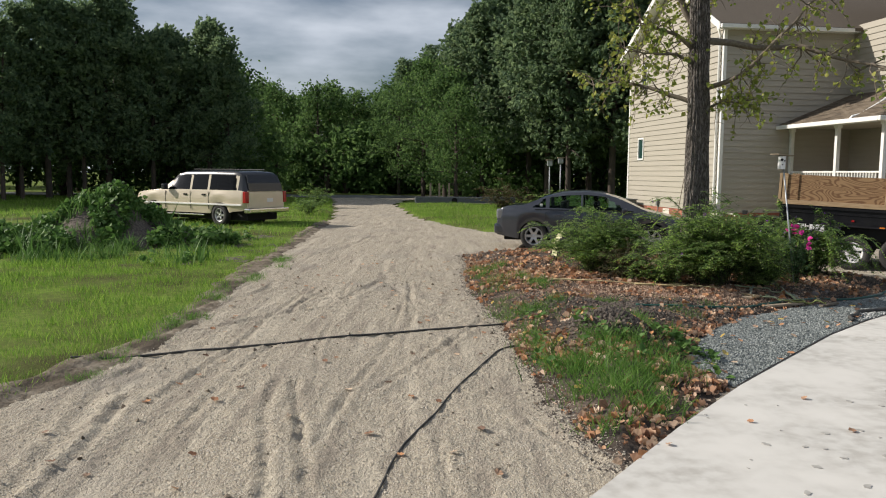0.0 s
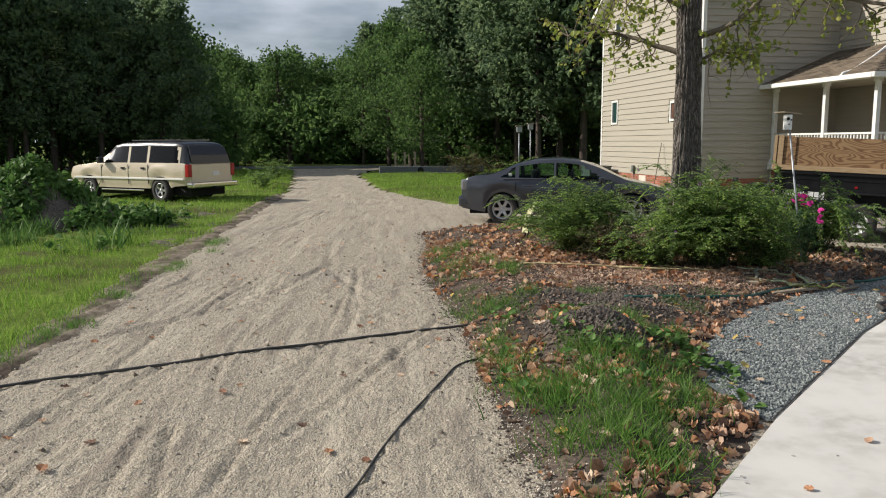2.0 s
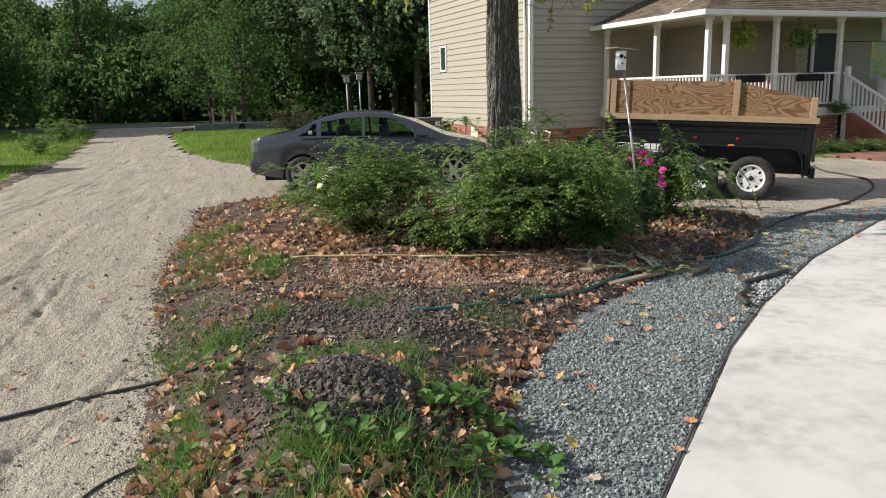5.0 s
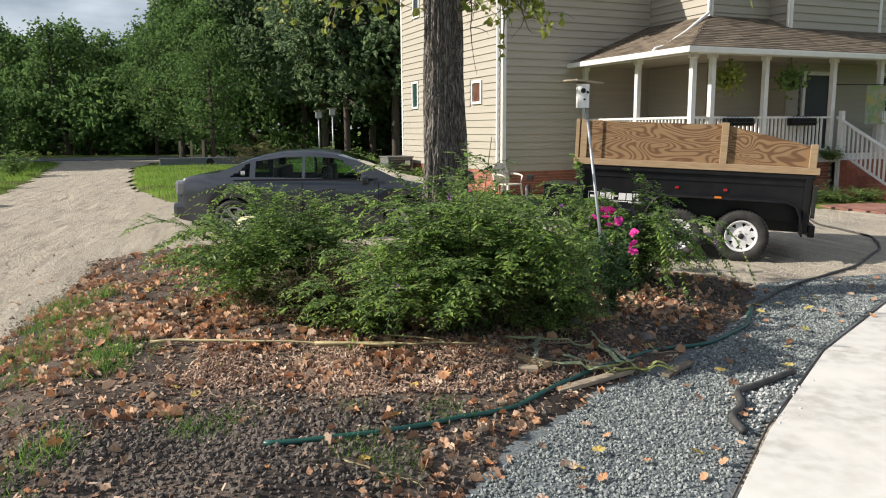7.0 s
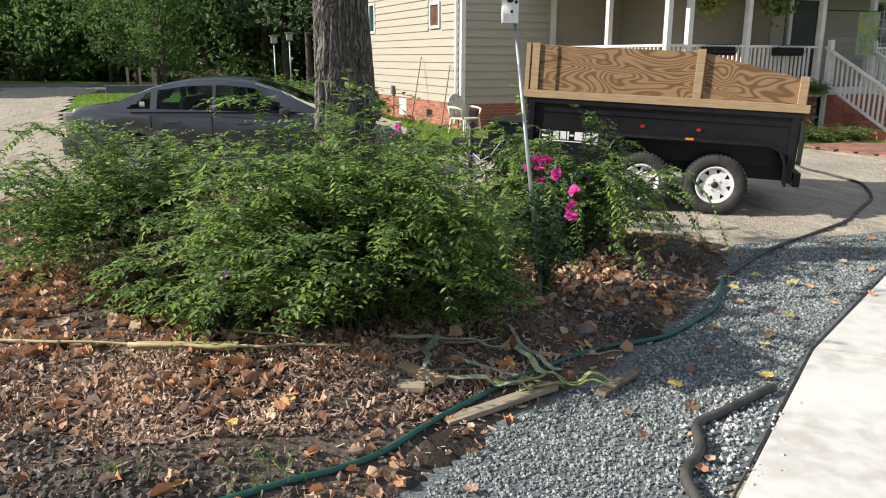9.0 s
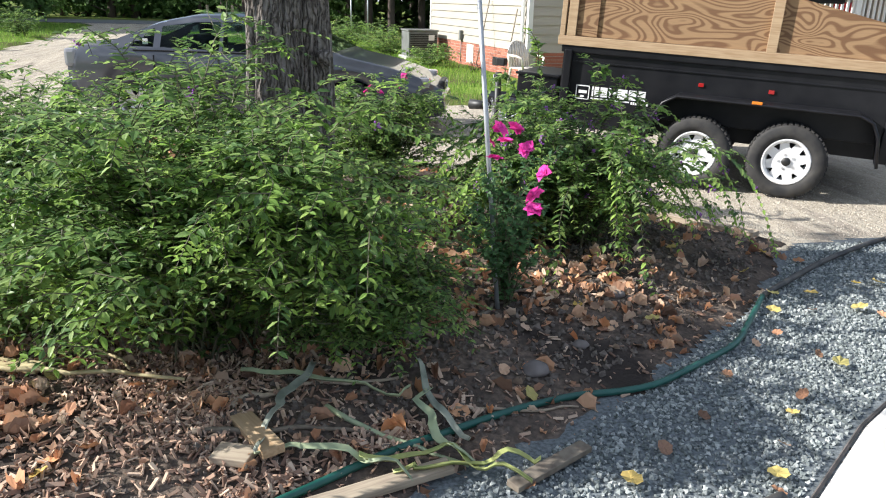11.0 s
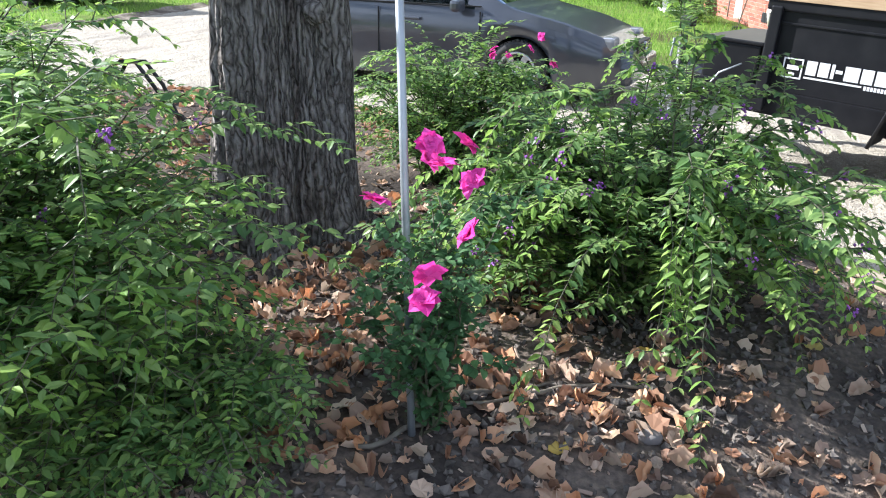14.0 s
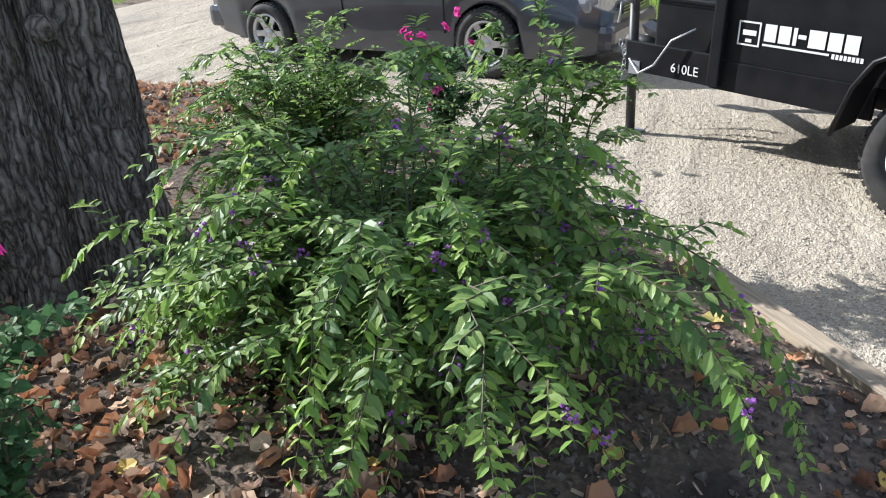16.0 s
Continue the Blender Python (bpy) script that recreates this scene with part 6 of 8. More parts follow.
def shrub(name, x, y, rx, ry, height, stems, seed, leaf=0.065, mat="shrub", arch=0.9, label="", purple=0, spacing=0.031, category="shrub", shape=LEAF_V, yaw=0.0, shoots=4, bright=0.0, twig=0.28):
    """Many arching stems from one crown, each carrying pairs of leaves to its tip. bright adds tips in the sunlit
    colour.
    """
    r = np.random.default_rng(seed)
    z0 = bed_z(x, y)
    root = thing(name, pose(x, y, z0 - 0.02), label, category)
    B, P, D, U, SZ, BP, TIP = Soup(), [], [], [], [], [], []
    lobes = 0.72 + 0.50 * r.random(9)
    for k in range(stems):
        a = r.random() * 6.28
        lobe = lobes[int(a / 6.284 * 9)]
        reach = r.random() ** 0.42 * (0.55 + 0.45 * lobe)
        out = Vector((math.cos(a) * rx, math.sin(a) * ry, 0))
        out.rotate(Euler((0, 0, yaw)))
        h = height * (0.55 + 0.5 * r.random()) * (1.05 - 0.35 * reach) * (0.35 + 0.65 * lobe)
        if k % 9 == 4:
            h, reach = h * 1.22, reach * 1.18
        if k % 4 == 0:
            h, reach = height * (0.22 + 0.28 * r.random()), 0.7 + 0.3 * r.random()
        p0 = Vector((r.normal() * 0.10 * rx, r.normal() * 0.10 * ry, 0))
        p3 = p0 + out * reach
        # how far down this stem leaves take the painted sunlit colour
        sunny = r.random()
        fall = arch * reach * (0.4 + 1.0 * r.random())
        pts = []
        for t in np.linspace(0, 1, 13):
            rise = h * (1 - (1 - t) ** 1.9) - fall * h * max(0, t - 0.5) ** 2 * 2.6
            q = p0.lerp(p3, t ** 1.25) + Vector((0, 0, max(rise, 0.03)))
            pts.append(q + Vector(r.normal(size=3)) * 0.012)
        B.tube(pts, np.linspace(0.006, 0.0012, 13), 4)
        tot = sum((q - p).length for p, q in zip(pts, pts[1:]))
        m = int(tot / spacing)
        for j in range(m):
            t = 0.05 + 0.95 * (j + 0.5) / m
            i = min(11, int(t * 12))
            f = t * 12 - i
            q = pts[i].lerp(pts[i + 1], f)
            ax = (pts[i + 1] - pts[i]).normalized()
            sd = ax.cross(Vector((0, 0, 1)))
            if sd.length < 0.05:
                sd = Vector((1, 0, 0))
            sd.normalize()
            if j % 2 and shape is not LEAF_V:
                sd = sd.cross(ax)
            for s in (-1, 1):
                d = sd * s + ax * (0.45 + 0.25 * r.random()) + Vector((0, 0, -0.18 + 0.3 * r.normal()))
                P.append(q), D.append(d), U.append(Vector((0, 0, 1)) + Vector(r.normal(size=3)) * 0.25)
                SZ.append(leaf * (0.7 + 0.5 * r.random()) * (1.0 - 0.4 * max(0, t - 0.8) / 0.2))
                TIP.append(t > 0.94 - (0.16 + bright) * sunny)
            if purple and r.random() < purple and t > 0.45:
                BP += [q + Vector(r.normal(size=3)) * 0.014 for _ in range(9)]
        # side shoots that fan out flat from the stem, longest at its middle
        for c in range(shoots):
            f = 2.5 + 9.0 * (c + r.random()) / shoots
            i = min(11, int(f))
            q0 = pts[i].lerp(pts[i + 1], f - i)
            ax = (pts[i + 1] - pts[i]).normalized()
            sd = ax.cross(Vector((0, 0, 1)))
            sd = sd.normalized() if sd.length > 0.05 else Vector((1, 0, 0))
            sd = sd * (1 if c % 2 else -1)
            d = (sd + ax * (0.6 + 0.5 * r.random()) + Vector((0, 0, 0.25 * r.normal() + 0.15))).normalized()
            ln = twig * (0.45 + 0.65 * r.random()) * (0.55 + 0.6 * math.sin(math.pi * min(1, f / 12)))
            line = [q0, q0 + d * ln * 0.5 + Vector((0, 0, 0.02)), q0 + d * ln + Vector((0, 0, -0.06 * ln / 0.3))]
            B.tube(line, [0.003, 0.002, 0.001], 3)
            pairs = max(3, int(ln / (spacing * 0.95)))
            for j in range(pairs):
                t = (j + 0.8) / pairs
                q = line[0].lerp(line[1], t * 2) if t < 0.5 else line[1].lerp(line[2], t * 2 - 1)
                sdw = d.cross(Vector((0, 0, 1))).normalized()
                for w in (-1, 1):
                    P.append(q), D.append(sdw * w + d * (0.5 + 0.3 * r.random()) + Vector((0, 0, -0.15 + 0.25 * r.normal()))), U.append(Vector((0, 0, 1)) + Vector(r.normal(size=3)) * 0.25)
                    SZ.append(leaf * (0.65 + 0.5 * r.random()) * (1.0 - 0.35 * t)), TIP.append(t > 0.6 and sunny > 0.62 - bright)
    tagged(B.done("stem_tangle", M["stem"], root), kind="stuff")
    Lv = Soup()
    P, D, U, SZ, TIP = np.array(P), np.array(D), np.array(U), np.array(SZ), np.array(TIP) & (mat == "shrub")
    Lv.many(shape, LEAF_F, frames_of(P[~TIP], D[~TIP], U[~TIP], SZ[~TIP]))
    # tips get the lighter leaf colour that stands in for sun on them
    if TIP.any():
        Y = Soup()
        Y.many(shape, LEAF_F, frames_of(P[TIP], D[TIP], U[TIP], SZ[TIP]))
        tagged(Y.done("sunlit_tips", M["tipleaf"], root, "leaves at the shoot tips, sunlight put into their yellow-green colour"), kind="stuff")
    tagged(Lv.done("foliage", M[mat], root), kind="stuff")
    if BP:
        Q = Soup()
        Q.many(STONE_V, STONE_F, any_frames(np.array(BP), 0.006 + 0.004 * r.random(len(BP))))
        tagged(Q.done("berry_spray", M["purple"], root, "clusters of small purple berries"), kind="stuff")
    return root


def flowers(root, spots, size, seed):
    """Ruffled magenta blossoms, one mesh each."""
    r = np.random.default_rng(seed)
    inv = root.matrix_world.inverted()
    for p in spots:
        S = Soup()
        for layer, (n, tilt, sz) in enumerate(((6, 0.35, 1.0), (6, 0.8, 0.8), (5, 1.3, 0.55))):
            for k in range(n):
                a = 2 * math.pi * (k + 0.5 * layer) / n + 0.2 * r.normal()
                d = np.array([[math.cos(a), math.sin(a), tilt]])
                S.many(WIDE_V * np.array([1, 1.25, 1.5]), LEAF_F, frames_of(np.zeros((1, 3)), d, np.array([[-math.cos(a) * tilt, -math.sin(a) * tilt, 1.0]]) + r.normal(size=(1, 3)) * 0.2, [size * sz * (0.85 + 0.3 * r.random())]))
        o = S.done("blossom", M["petal"], root)
        o.matrix_basis = inv @ Matrix.Translation(p) @ Euler((r.normal() * 0.6 - 0.5, r.normal() * 0.5, r.random() * 6)).to_matrix().to_4x4()


shrub("spreading_shrub", 4.14, 11.58, 1.12, 1.02, 1.46, 165, 1, 0.061, label="large spreading shrub with narrow bright green leaves", arch=0.45, purple=0.006, shoots=10, spacing=0.036, twig=0.34)
shrub("spreading_shrub", 2.78, 13.1, 1.14, 1.06, 1.34, 125, 2, 0.060, label="loose green shrub with arching shoots beside the drive", arch=0.55, shoots=10, spacing=0.036, twig=0.34)
shrub("small_shrub", 2.98, 12.12, 0.50, 0.40, 0.72, 70, 3, 0.035, "shrub_red", 0.4, "low twiggy shrub with reddish-brown leaf tips", spacing=0.026, twig=0.16)
shrub("berry_shrub", 6.24, 13.0, 1.08, 0.92, 1.18, 190, 4, 0.058, label="arching shrub with paired leaves and purple berries", arch=1.2, purple=0.028, bright=0.04, shoots=4, spacing=0.030, twig=0.24)
rose = shrub("flowering_shrub", 5.60, 11.93, 0.27, 0.24, 0.98, 24, 5, 0.042, "roseleaf", 0.1, "upright shrub with magenta double blossoms", spacing=0.034, shape=WIDE_V, twig=0.16)
flowers(rose, [(5.48, 11.77, 0.96), (5.65, 11.65, 0.745), (5.655, 11.66, 0.81), (5.735, 11.80, 0.885), (5.60, 12.07, 0.99), (5.56, 12.05, 1.06), (5.66, 12.10, 1.05), (5.53, 12.15, 0.98), (5.70, 12.02, 0.96)], 0.05, 1)
rose2 = shrub("flowering_shrub", 5.3, 16.1, 0.35, 0.3, 0.85, 30, 6, 0.045, "roseleaf", 0.2, "upright shrub with small magenta blossoms", spacing=0.032, shape=WIDE_V)
flowers(rose2, [(5.15, 15.9, 0.85), (5.25, 15.95, 0.80), (5.42, 15.95, 0.86), (5.6, 15.95, 0.75), (5.35, 15.9, 0.45), (5.32, 15.85, 0.35), (5.5, 16.0, 0.95), (5.12, 16.05, 0.78)], 0.045, 2)
shrub("green_shrub", 5.1, 14.55, 0.8, 0.6, 1.12, 100, 7, 0.055, label="green shrub growing behind the tree", arch=0.5)
shrub("leggy_shrub", 6.45, 14.35, 0.4, 0.35, 1.3, 16, 8, 0.070, label="leggy green shrub beside the trailer", arch=0.35)
shrub("low_shrub", 3.45, 11.7, 0.75, 0.55, 0.75, 50, 9, 0.055, label="low green shrub spilling over the mulch", arch=0.8)
shrub("low_shrub", 4.86, 11.5, 0.5, 0.42, 0.5, 64, 10, 0.048, label="low green shrub spilling over the mulch", arch=0.55, shoots=7)

# ---------- ground cover ----------
def lay(name, P, z, mats_size, shape, faces, mat, label, category, flat=0.8, lift=0.0):
    S = Soup()
    S.many(shape, faces, any_frames(np.column_stack([P, z + lift]), mats_size, flat))
    return tagged(S.done(name, M[mat]), label, category, kind="stuff")


def blades(name, P, z, size, label, category="grass", mat="blade", splay=0.35, shape=BLADE_V):
    n = len(P)
    d = np.column_stack([rng.normal(size=(n, 2)), np.zeros(n)])
    up = np.column_stack([rng.normal(size=(n, 2)) * splay, np.ones(n)])
    S = Soup()
    S.many(shape, BLADE_F, frames_of(np.column_stack([P, z]), d, up, size))
    return tagged(S.done(name, M[mat]), label, category, kind="stuff")


# fallen leaves over the bed, thicker by the drive and between the shrubs
P = scatter(BED, 42000)
dens = 0.16 - 0.11 * np.exp(-((P[:, 1] - 9.9) / 1.0) ** 2) + 0.75 * np.exp(-((P[:, 0] - 1.7) / 1.5) ** 2 - ((P[:, 1] - 13.4) / 2.4) ** 2) + 0.30 * np.exp(-((P[:, 0] - 2.9) / 2.0) ** 2 - ((P[:, 1] - 11.7) / 0.7) ** 2) + 0.5 * np.exp(-((P[:, 0] - 5.3) / 1.0) ** 2 - ((P[:, 1] - 12.2) / 1.0) ** 2)
dens += 0.6 * np.exp(-((edge_distance(STRIP, P)) / 0.25) ** 2) * (P[:, 1] < 10.5) + 0.9 * np.exp(-(edge_distance(SLAB, P) / 0.35) ** 2)
dens *= 1 - 0.75 * np.exp(-((P[:, 0] - 1.88) ** 2 + (P[:, 1] - 8.15) ** 2) / 0.35)
dens *= 1 - 0.8 * np.exp(-((P[:, 0] - 2.2) ** 2 / 1.4 + (P[:, 1] - 9.8) ** 2 / 0.7))
dens *= 0.12 + 1.2 * np.clip(waves(P, 301, 0.9) * 2.4 + 0.5, 0, 1) * np.clip(waves(P, 302, 0.35) * 1.5 + 0.8, 0.2, 1)
dens = np.maximum(dens, 0.5 * np.exp(-((P[:, 0] - 6.0) / 0.9) ** 2 - ((P[:, 1] - 12.0) / 0.55) ** 2))
dens = np.maximum(dens, 0.34 * np.exp(-((P[:, 0] - 5.0) / 1.6) ** 2 - ((P[:, 1] - 12.1) / 1.2) ** 2))
dens = np.maximum(dens, 0.42 * np.clip((8.9 - P[:, 1]) / 0.8, 0, 1) * np.clip(0.35 + 1.4 * waves(P, 305, 0.8), 0.05, 1))
dens *= 1 - 0.95 * np.exp(-((P[:, 0] - 1.88) ** 2 + (P[:, 1] - 8.12) ** 2) / 0.22)
dens *= 1 - 0.75 * np.exp(-((P[:, 0] - 5.8) / 1.1) ** 2 - ((P[:, 1] - 11.35) / 0.5) ** 2)
P = P[rng.random(len(P)) < dens]
for k, form in enumerate((DEAD_V, CURL_V, TORN_V, CURL_V * np.array([1.1, 0.75, 0.8]))):
    Q = P[k::4]
    lay("fallen_leaves", Q, bed_height(Q), 0.03 + 0.062 * rng.random(len(Q)) ** 1.2, form, DEAD_F, "deadleaf", "dry brown and orange leaves fallen on the mulch", "leaves", 0.72, 0.012)
P = np.concatenate([scatter(BED, 90), scatter(STRIP, 18)])
zz = np.where(inside(BED, P), bed_height(P), 0.04)
lay("yellow_leaves", P, zz, 0.06 + 0.03 * rng.random(len(P)), DEAD_V, DEAD_F, "yellowleaf", "a few yellow leaves lying on mulch and gravel", "leaves", 0.8, 0.014)
P = scatter(STRIP, 60)
lay("strip_leaves", P, np.full(len(P), 0.045), 0.05 + 0.03 * rng.random(len(P)), DEAD_V, DEAD_F, "deadleaf", "dry leaves scattered over the crushed stone", "leaves", 0.8)
P = np.concatenate([scatter(SLAB, 40), scatter([(-3, 4), (0.8, 4), (0.6, 17), (-3, 17)], 110)])
lay("drive_leaves", P, np.where(inside(SLAB, P), 0.046, drive_height(P) + 0.012), 0.045 + 0.03 * rng.random(len(P)), DEAD_V, DEAD_F, "deadleaf", "stray dry leaves on concrete and gravel", "leaves", 0.85)
# bark chips
CHIP_V = np.array([(x, y, z) for x in (-1, 1) for y in (-0.28, 0.28) for z in (-0.12, 0.12)], float)
CHIP_F = np.array([(0, 1, 3, 2), (4, 6, 7, 5), (0, 4, 5, 1), (2, 3, 7, 6), (0, 2, 6, 4), (1, 5, 7, 3)])
P = scatter(BED, 60000)
k = np.exp(-((P[:, 0] - 3.3) / 1.9) ** 2 - ((P[:, 1] - 11.0) / 0.75) ** 2) + 0.10
P = P[rng.random(len(P)) < k]
lay("bark_chips", P, bed_height(P), 0.007 + 0.018 * rng.random(len(P)) ** 1.5, CHIP_V, CHIP_F, "chips", "shredded bark mulch chips on the bed", "mulch", 0.55, 0.008)
P = scatter([(2.0, 10.9), (3.2, 10.3), (4.2, 10.4), (5.3, 10.9), (5.2, 11.4), (3.6, 11.7), (2.2, 11.8)], 15000)
P = P[rng.random(len(P)) < np.clip(0.55 + 1.3 * waves(P, 330, 0.6), 0.1, 1)]
lay("bark_chips", P, bed_height(P), 0.009 + 0.02 * rng.random(len(P)) ** 1.5, CHIP_V, CHIP_F, "chips", "pale shredded bark chips before the shrubs", "mulch", 0.5, 0.012)
# crumbs of dark soil on the heap and beside it
Q = np.concatenate([rng.normal(size=(2600, 2)) * np.array([0.28, 0.26]) + np.array([1.88, 8.12]), rng.normal(size=(5000, 2)) * np.array([0.75, 0.38]) + np.array([2.3, 9.8]), scatter([(4.2, 10.6), (5.4, 10.9), (7.2, 12.3), (7.9, 13.2), (6.5, 14.5), (4.2, 13.5)], 6000)])
Q = Q[inside(BED, Q)]
lay("soil_crumbs", Q, bed_height(Q), 0.008 + 0.022 * rng.random(len(Q)) ** 2, STONE_V, STONE_F, "soil", "crumbly dark soil heap on the bed", "soil", 0.2, 0.004)
# crushed stone
P = scatter(STRIP, 32000)
lay("crushed_stone", P, 0.020 + 0.010 * rough(P, 91), 0.006 + 0.011 * rng.random(len(P)) ** 1.5, STONE_V, STONE_F, "gravel_stone", "blue-grey crushed stone", "gravel", 0.1)
P2 = np.array([(5.72, 10.02), (5.6, 9.9), (5.85, 10.12), (5.5, 9.75), (6.0, 10.2)])
lay("white_pebbles", np.repeat(P2, 30, 0) + rng.normal(size=(150, 2)) * 0.11, np.full(150, 0.033), 0.009 + 0.009 * rng.random(150), STONE_V, STONE_F, "palepebble", "pale pebbles at the edge of the path", "gravel", 0.1)
# crumbs of soil and grit that blur the line between bed and drive, and clods pressed up beside the tyre lines
side = np.array([p for p in BED[:9]])
k = rng.random(9000) * (len(side) - 1)
i = k.astype(int)
Q = side[i] + (side[i + 1] - side[i]) * (k - i)[:, None]
Q = Q + np.column_stack([rng.normal(size=len(Q)) * 0.09, rng.normal(size=len(Q)) * 0.03])
up = np.maximum(bed_height(Q), drive_height(Q))
h = len(Q) // 2
lay("soil_crumbs", Q[:h], up[:h], 0.004 + 0.012 * rng.random(h) ** 3, STONE_V, STONE_F, "soil", "crumbs of dark soil along the drive's edge", "soil", 0.2)
lay("loose_grit", Q[h:], up[h:], 0.004 + 0.008 * rng.random(len(Q) - h) ** 2, STONE_V, STONE_F, "pebble", "grit spilling over the bed's edge", "gravel", 0.2)
Q = scatter([(-3.2, 3.6), (0.9, 3.6), (0.8, 9), (0.4, 20), (-3.5, 20)], 420)
Q = Q[inside(DRIVE, Q) & ~inside(BED, Q) & ~inside(SLAB, Q)]
lay("earth_clods", Q, drive_height(Q), 0.008 + 0.026 * rng.random(len(Q)) ** 4, STONE_V, STONE_F, "verge", "small brown clods of earth on the drive", "soil", 0.3, 0.003)
# loose grit on the drive
P = scatter([(-3.4, 3.2), (1.0, 3.2), (0.9, 9), (0.4, 17), (-3.5, 17)], 28000)
near = rng.random(len(P)) < np.clip(1.15 - P[:, 1] / 17, 0.15, 1)
P = P[near & inside(DRIVE, P) & ~inside(BED, P) & ~inside(SLAB, P)]
lay("loose_grit", P, drive_height(P), 0.003 + 0.009 * rng.random(len(P)) ** 2.5, STONE_V, STONE_F, "pebble", "loose grit and small stones on the drive", "gravel", 0.1, 0.002)
P = scatter([(4.8, 15.5), (7.4, 13.9), (8.6, 13.4), (11, 13.6), (10, 16), (6, 17.6)], 7000)
P = P[inside(DRIVE, P) & ~inside(BED, P) & ~inside(STRIP, P)]
lay("loose_grit", P, drive_height(P), 0.003 + 0.007 * rng.random(len(P)) ** 2, STONE_V, STONE_F, "pebble", "loose pale grit by the trailer", "gravel", 0.1, 0.002)

# lawn beside the drive
LAWN_L = [(-3.6, 5.2), (-3.35, 6.7), (-3.1, 8.0), (-3.2, 9.8), (-3.45, 12.5), (-3.65, 15.2), (-3.75, 19), (-4.0, 24), (-4.15, 28.5), (-9, 28.5), (-12, 20), (-12, 12), (-8, 6), (-6, 4)]
P = scatter(LAWN_L, 130000)
P = P[rng.random(len(P)) < np.clip(1.25 - (P[:, 1] - 5) / 17, 0.22, 1)]
out = signed(DRIVE, P)
P = P[out < 0.12 + 0.12 * waves(P, 401, 0.8)]
blades("lawn_grass", P, lawn_height(P) - 0.005, (0.045 + 0.075 * rng.random(len(P)) ** 1.5) * np.clip(0.75 + P[:, 1] / 40, 0.8, 1.6) * (1 + 0.45 * waves(P, 402, 0.7)), "short bright green lawn grass")
LAWN_R = [(-2.4, 45), (-1.6, 38), (-0.5, 30.5), (0.5, 27.0), (1.5, 24.4), (3.2, 22.6), (6.5, 21.3), (8.4, 21.2), (9.0, 24), (7.9, 34), (6, 46)]
P = scatter(LAWN_R, 26000)
blades("lawn_grass", P, lawn_height(P) - 0.005, 0.10 + 0.09 * rng.random(len(P)), "green lawn grass beyond the parked car")
LAWN_F = [(-4.3, 29), (-5.0, 36), (-6.3, 45), (-7.4, 53), (-30, 53), (-24, 29)]
P = scatter(LAWN_F, 30000)
blades("lawn_grass", P, lawn_height(P) - 0.005, 0.12 + 0.12 * rng.random(len(P)), "lawn grass under the edge of the wood")


def tufts(centres, per, spread, size, name, label):
    """Splayed clumps of differing size and thickness."""
    centres = np.asarray(centres, float)
    centres = centres[np.hypot(centres[:, 0] - 1.88, centres[:, 1] - 8.12) > 0.40]
    big = 0.45 + 0.9 * rng.random(len(centres))
    c = np.repeat(np.column_stack([centres, big]), int(per * 1.8), 0)
    c = c[rng.random(len(c)) < c[:, 2]]
    size = size * c[:, 2] ** 0.7
    Q = c[:, :2] + rng.normal(size=(len(c), 2)) * spread * c[:, 2:] ** 0.5
    z = np.where(inside(BED, Q), bed_height(Q), 0.02)
    return blades(name, Q, z - 0.01, size * (0.5 + 0.8 * rng.random(len(Q))), label, mat="weedgrass", splay=0.65, shape=THIN_V)


# weeds and grass clumps growing in the front of the bed
c = scatter([(1.15, 5.2), (1.6, 5.55), (2.2, 6.6), (2.4, 7.6), (2.0, 7.7), (1.0, 7.8), (1.0, 6.2)], 62)
tufts(c, 46, 0.10, 0.15, "grass_clumps", "long green grass clumps at the front of the bed")
c = scatter([(0.85, 7.6), (2.2, 7.7), (2.6, 8.3), (2.9, 8.9), (1.2, 9.2), (0.8, 9.4)], 34)
tufts(c, 40, 0.065, 0.125, "grass_clumps", "green grass clumps round the soil heap")
c = scatter([(0.75, 9.2), (1.6, 9.2), (1.6, 12), (1.1, 14), (0.5, 15)], 46)
tufts(c, 46, 0.08, 0.13, "grass_clumps", "thin grass clumps along the drive's edge")
c = scatter([(2.2, 9.3), (3.4, 9.4), (4.0, 10.0), (3.2, 10.6), (2.0, 10.2)], 16)
tufts(c, 40, 0.07, 0.08, "grass_clumps", "thin grass clumps in bare soil")
c = np.column_stack([-3.25 + rng.normal(size=40) * 0.12, 6.4 + 10 * rng.random(40)])
tufts(c, 50, 0.08, 0.10, "grass_clumps", "ragged grass at the lawn's edge")
# broad-leaved weeds
c = np.concatenate([rng.normal(size=(20, 2)) * np.array([0.16, 0.25]) + np.array([2.55, 7.75]), scatter([(0.9, 6.5), (2.3, 6.9), (2.5, 8.6), (1.0, 9.5)], 20)])
c = c[np.hypot(c[:, 0] - 1.88, c[:, 1] - 8.12) > 0.42]
Q = np.repeat(c, 9, 0) + rng.normal(size=(len(c) * 9, 2)) * 0.05
S = Soup()
d = np.column_stack([Q - np.repeat(c, 9, 0), 0.02 + 0.03 * rng.random(len(Q))])
S.many(WIDE_V, LEAF_F, frames_of(np.column_stack([np.repeat(c, 9, 0) * 0.4 + Q * 0.6, bed_height(Q) + 0.03 + 0.08 * rng.random(len(Q))]), d + 1e-4, np.tile([0, 0, 1.0], (len(Q), 1)) + rng.normal(size=(len(Q), 3)) * 0.25, 0.05 + 0.04 * rng.random(len(Q))))
tagged(S.done("leafy_weeds", M["vine"]), "pale green broad-leaved weeds in the bed", "weeds", kind="stuff")
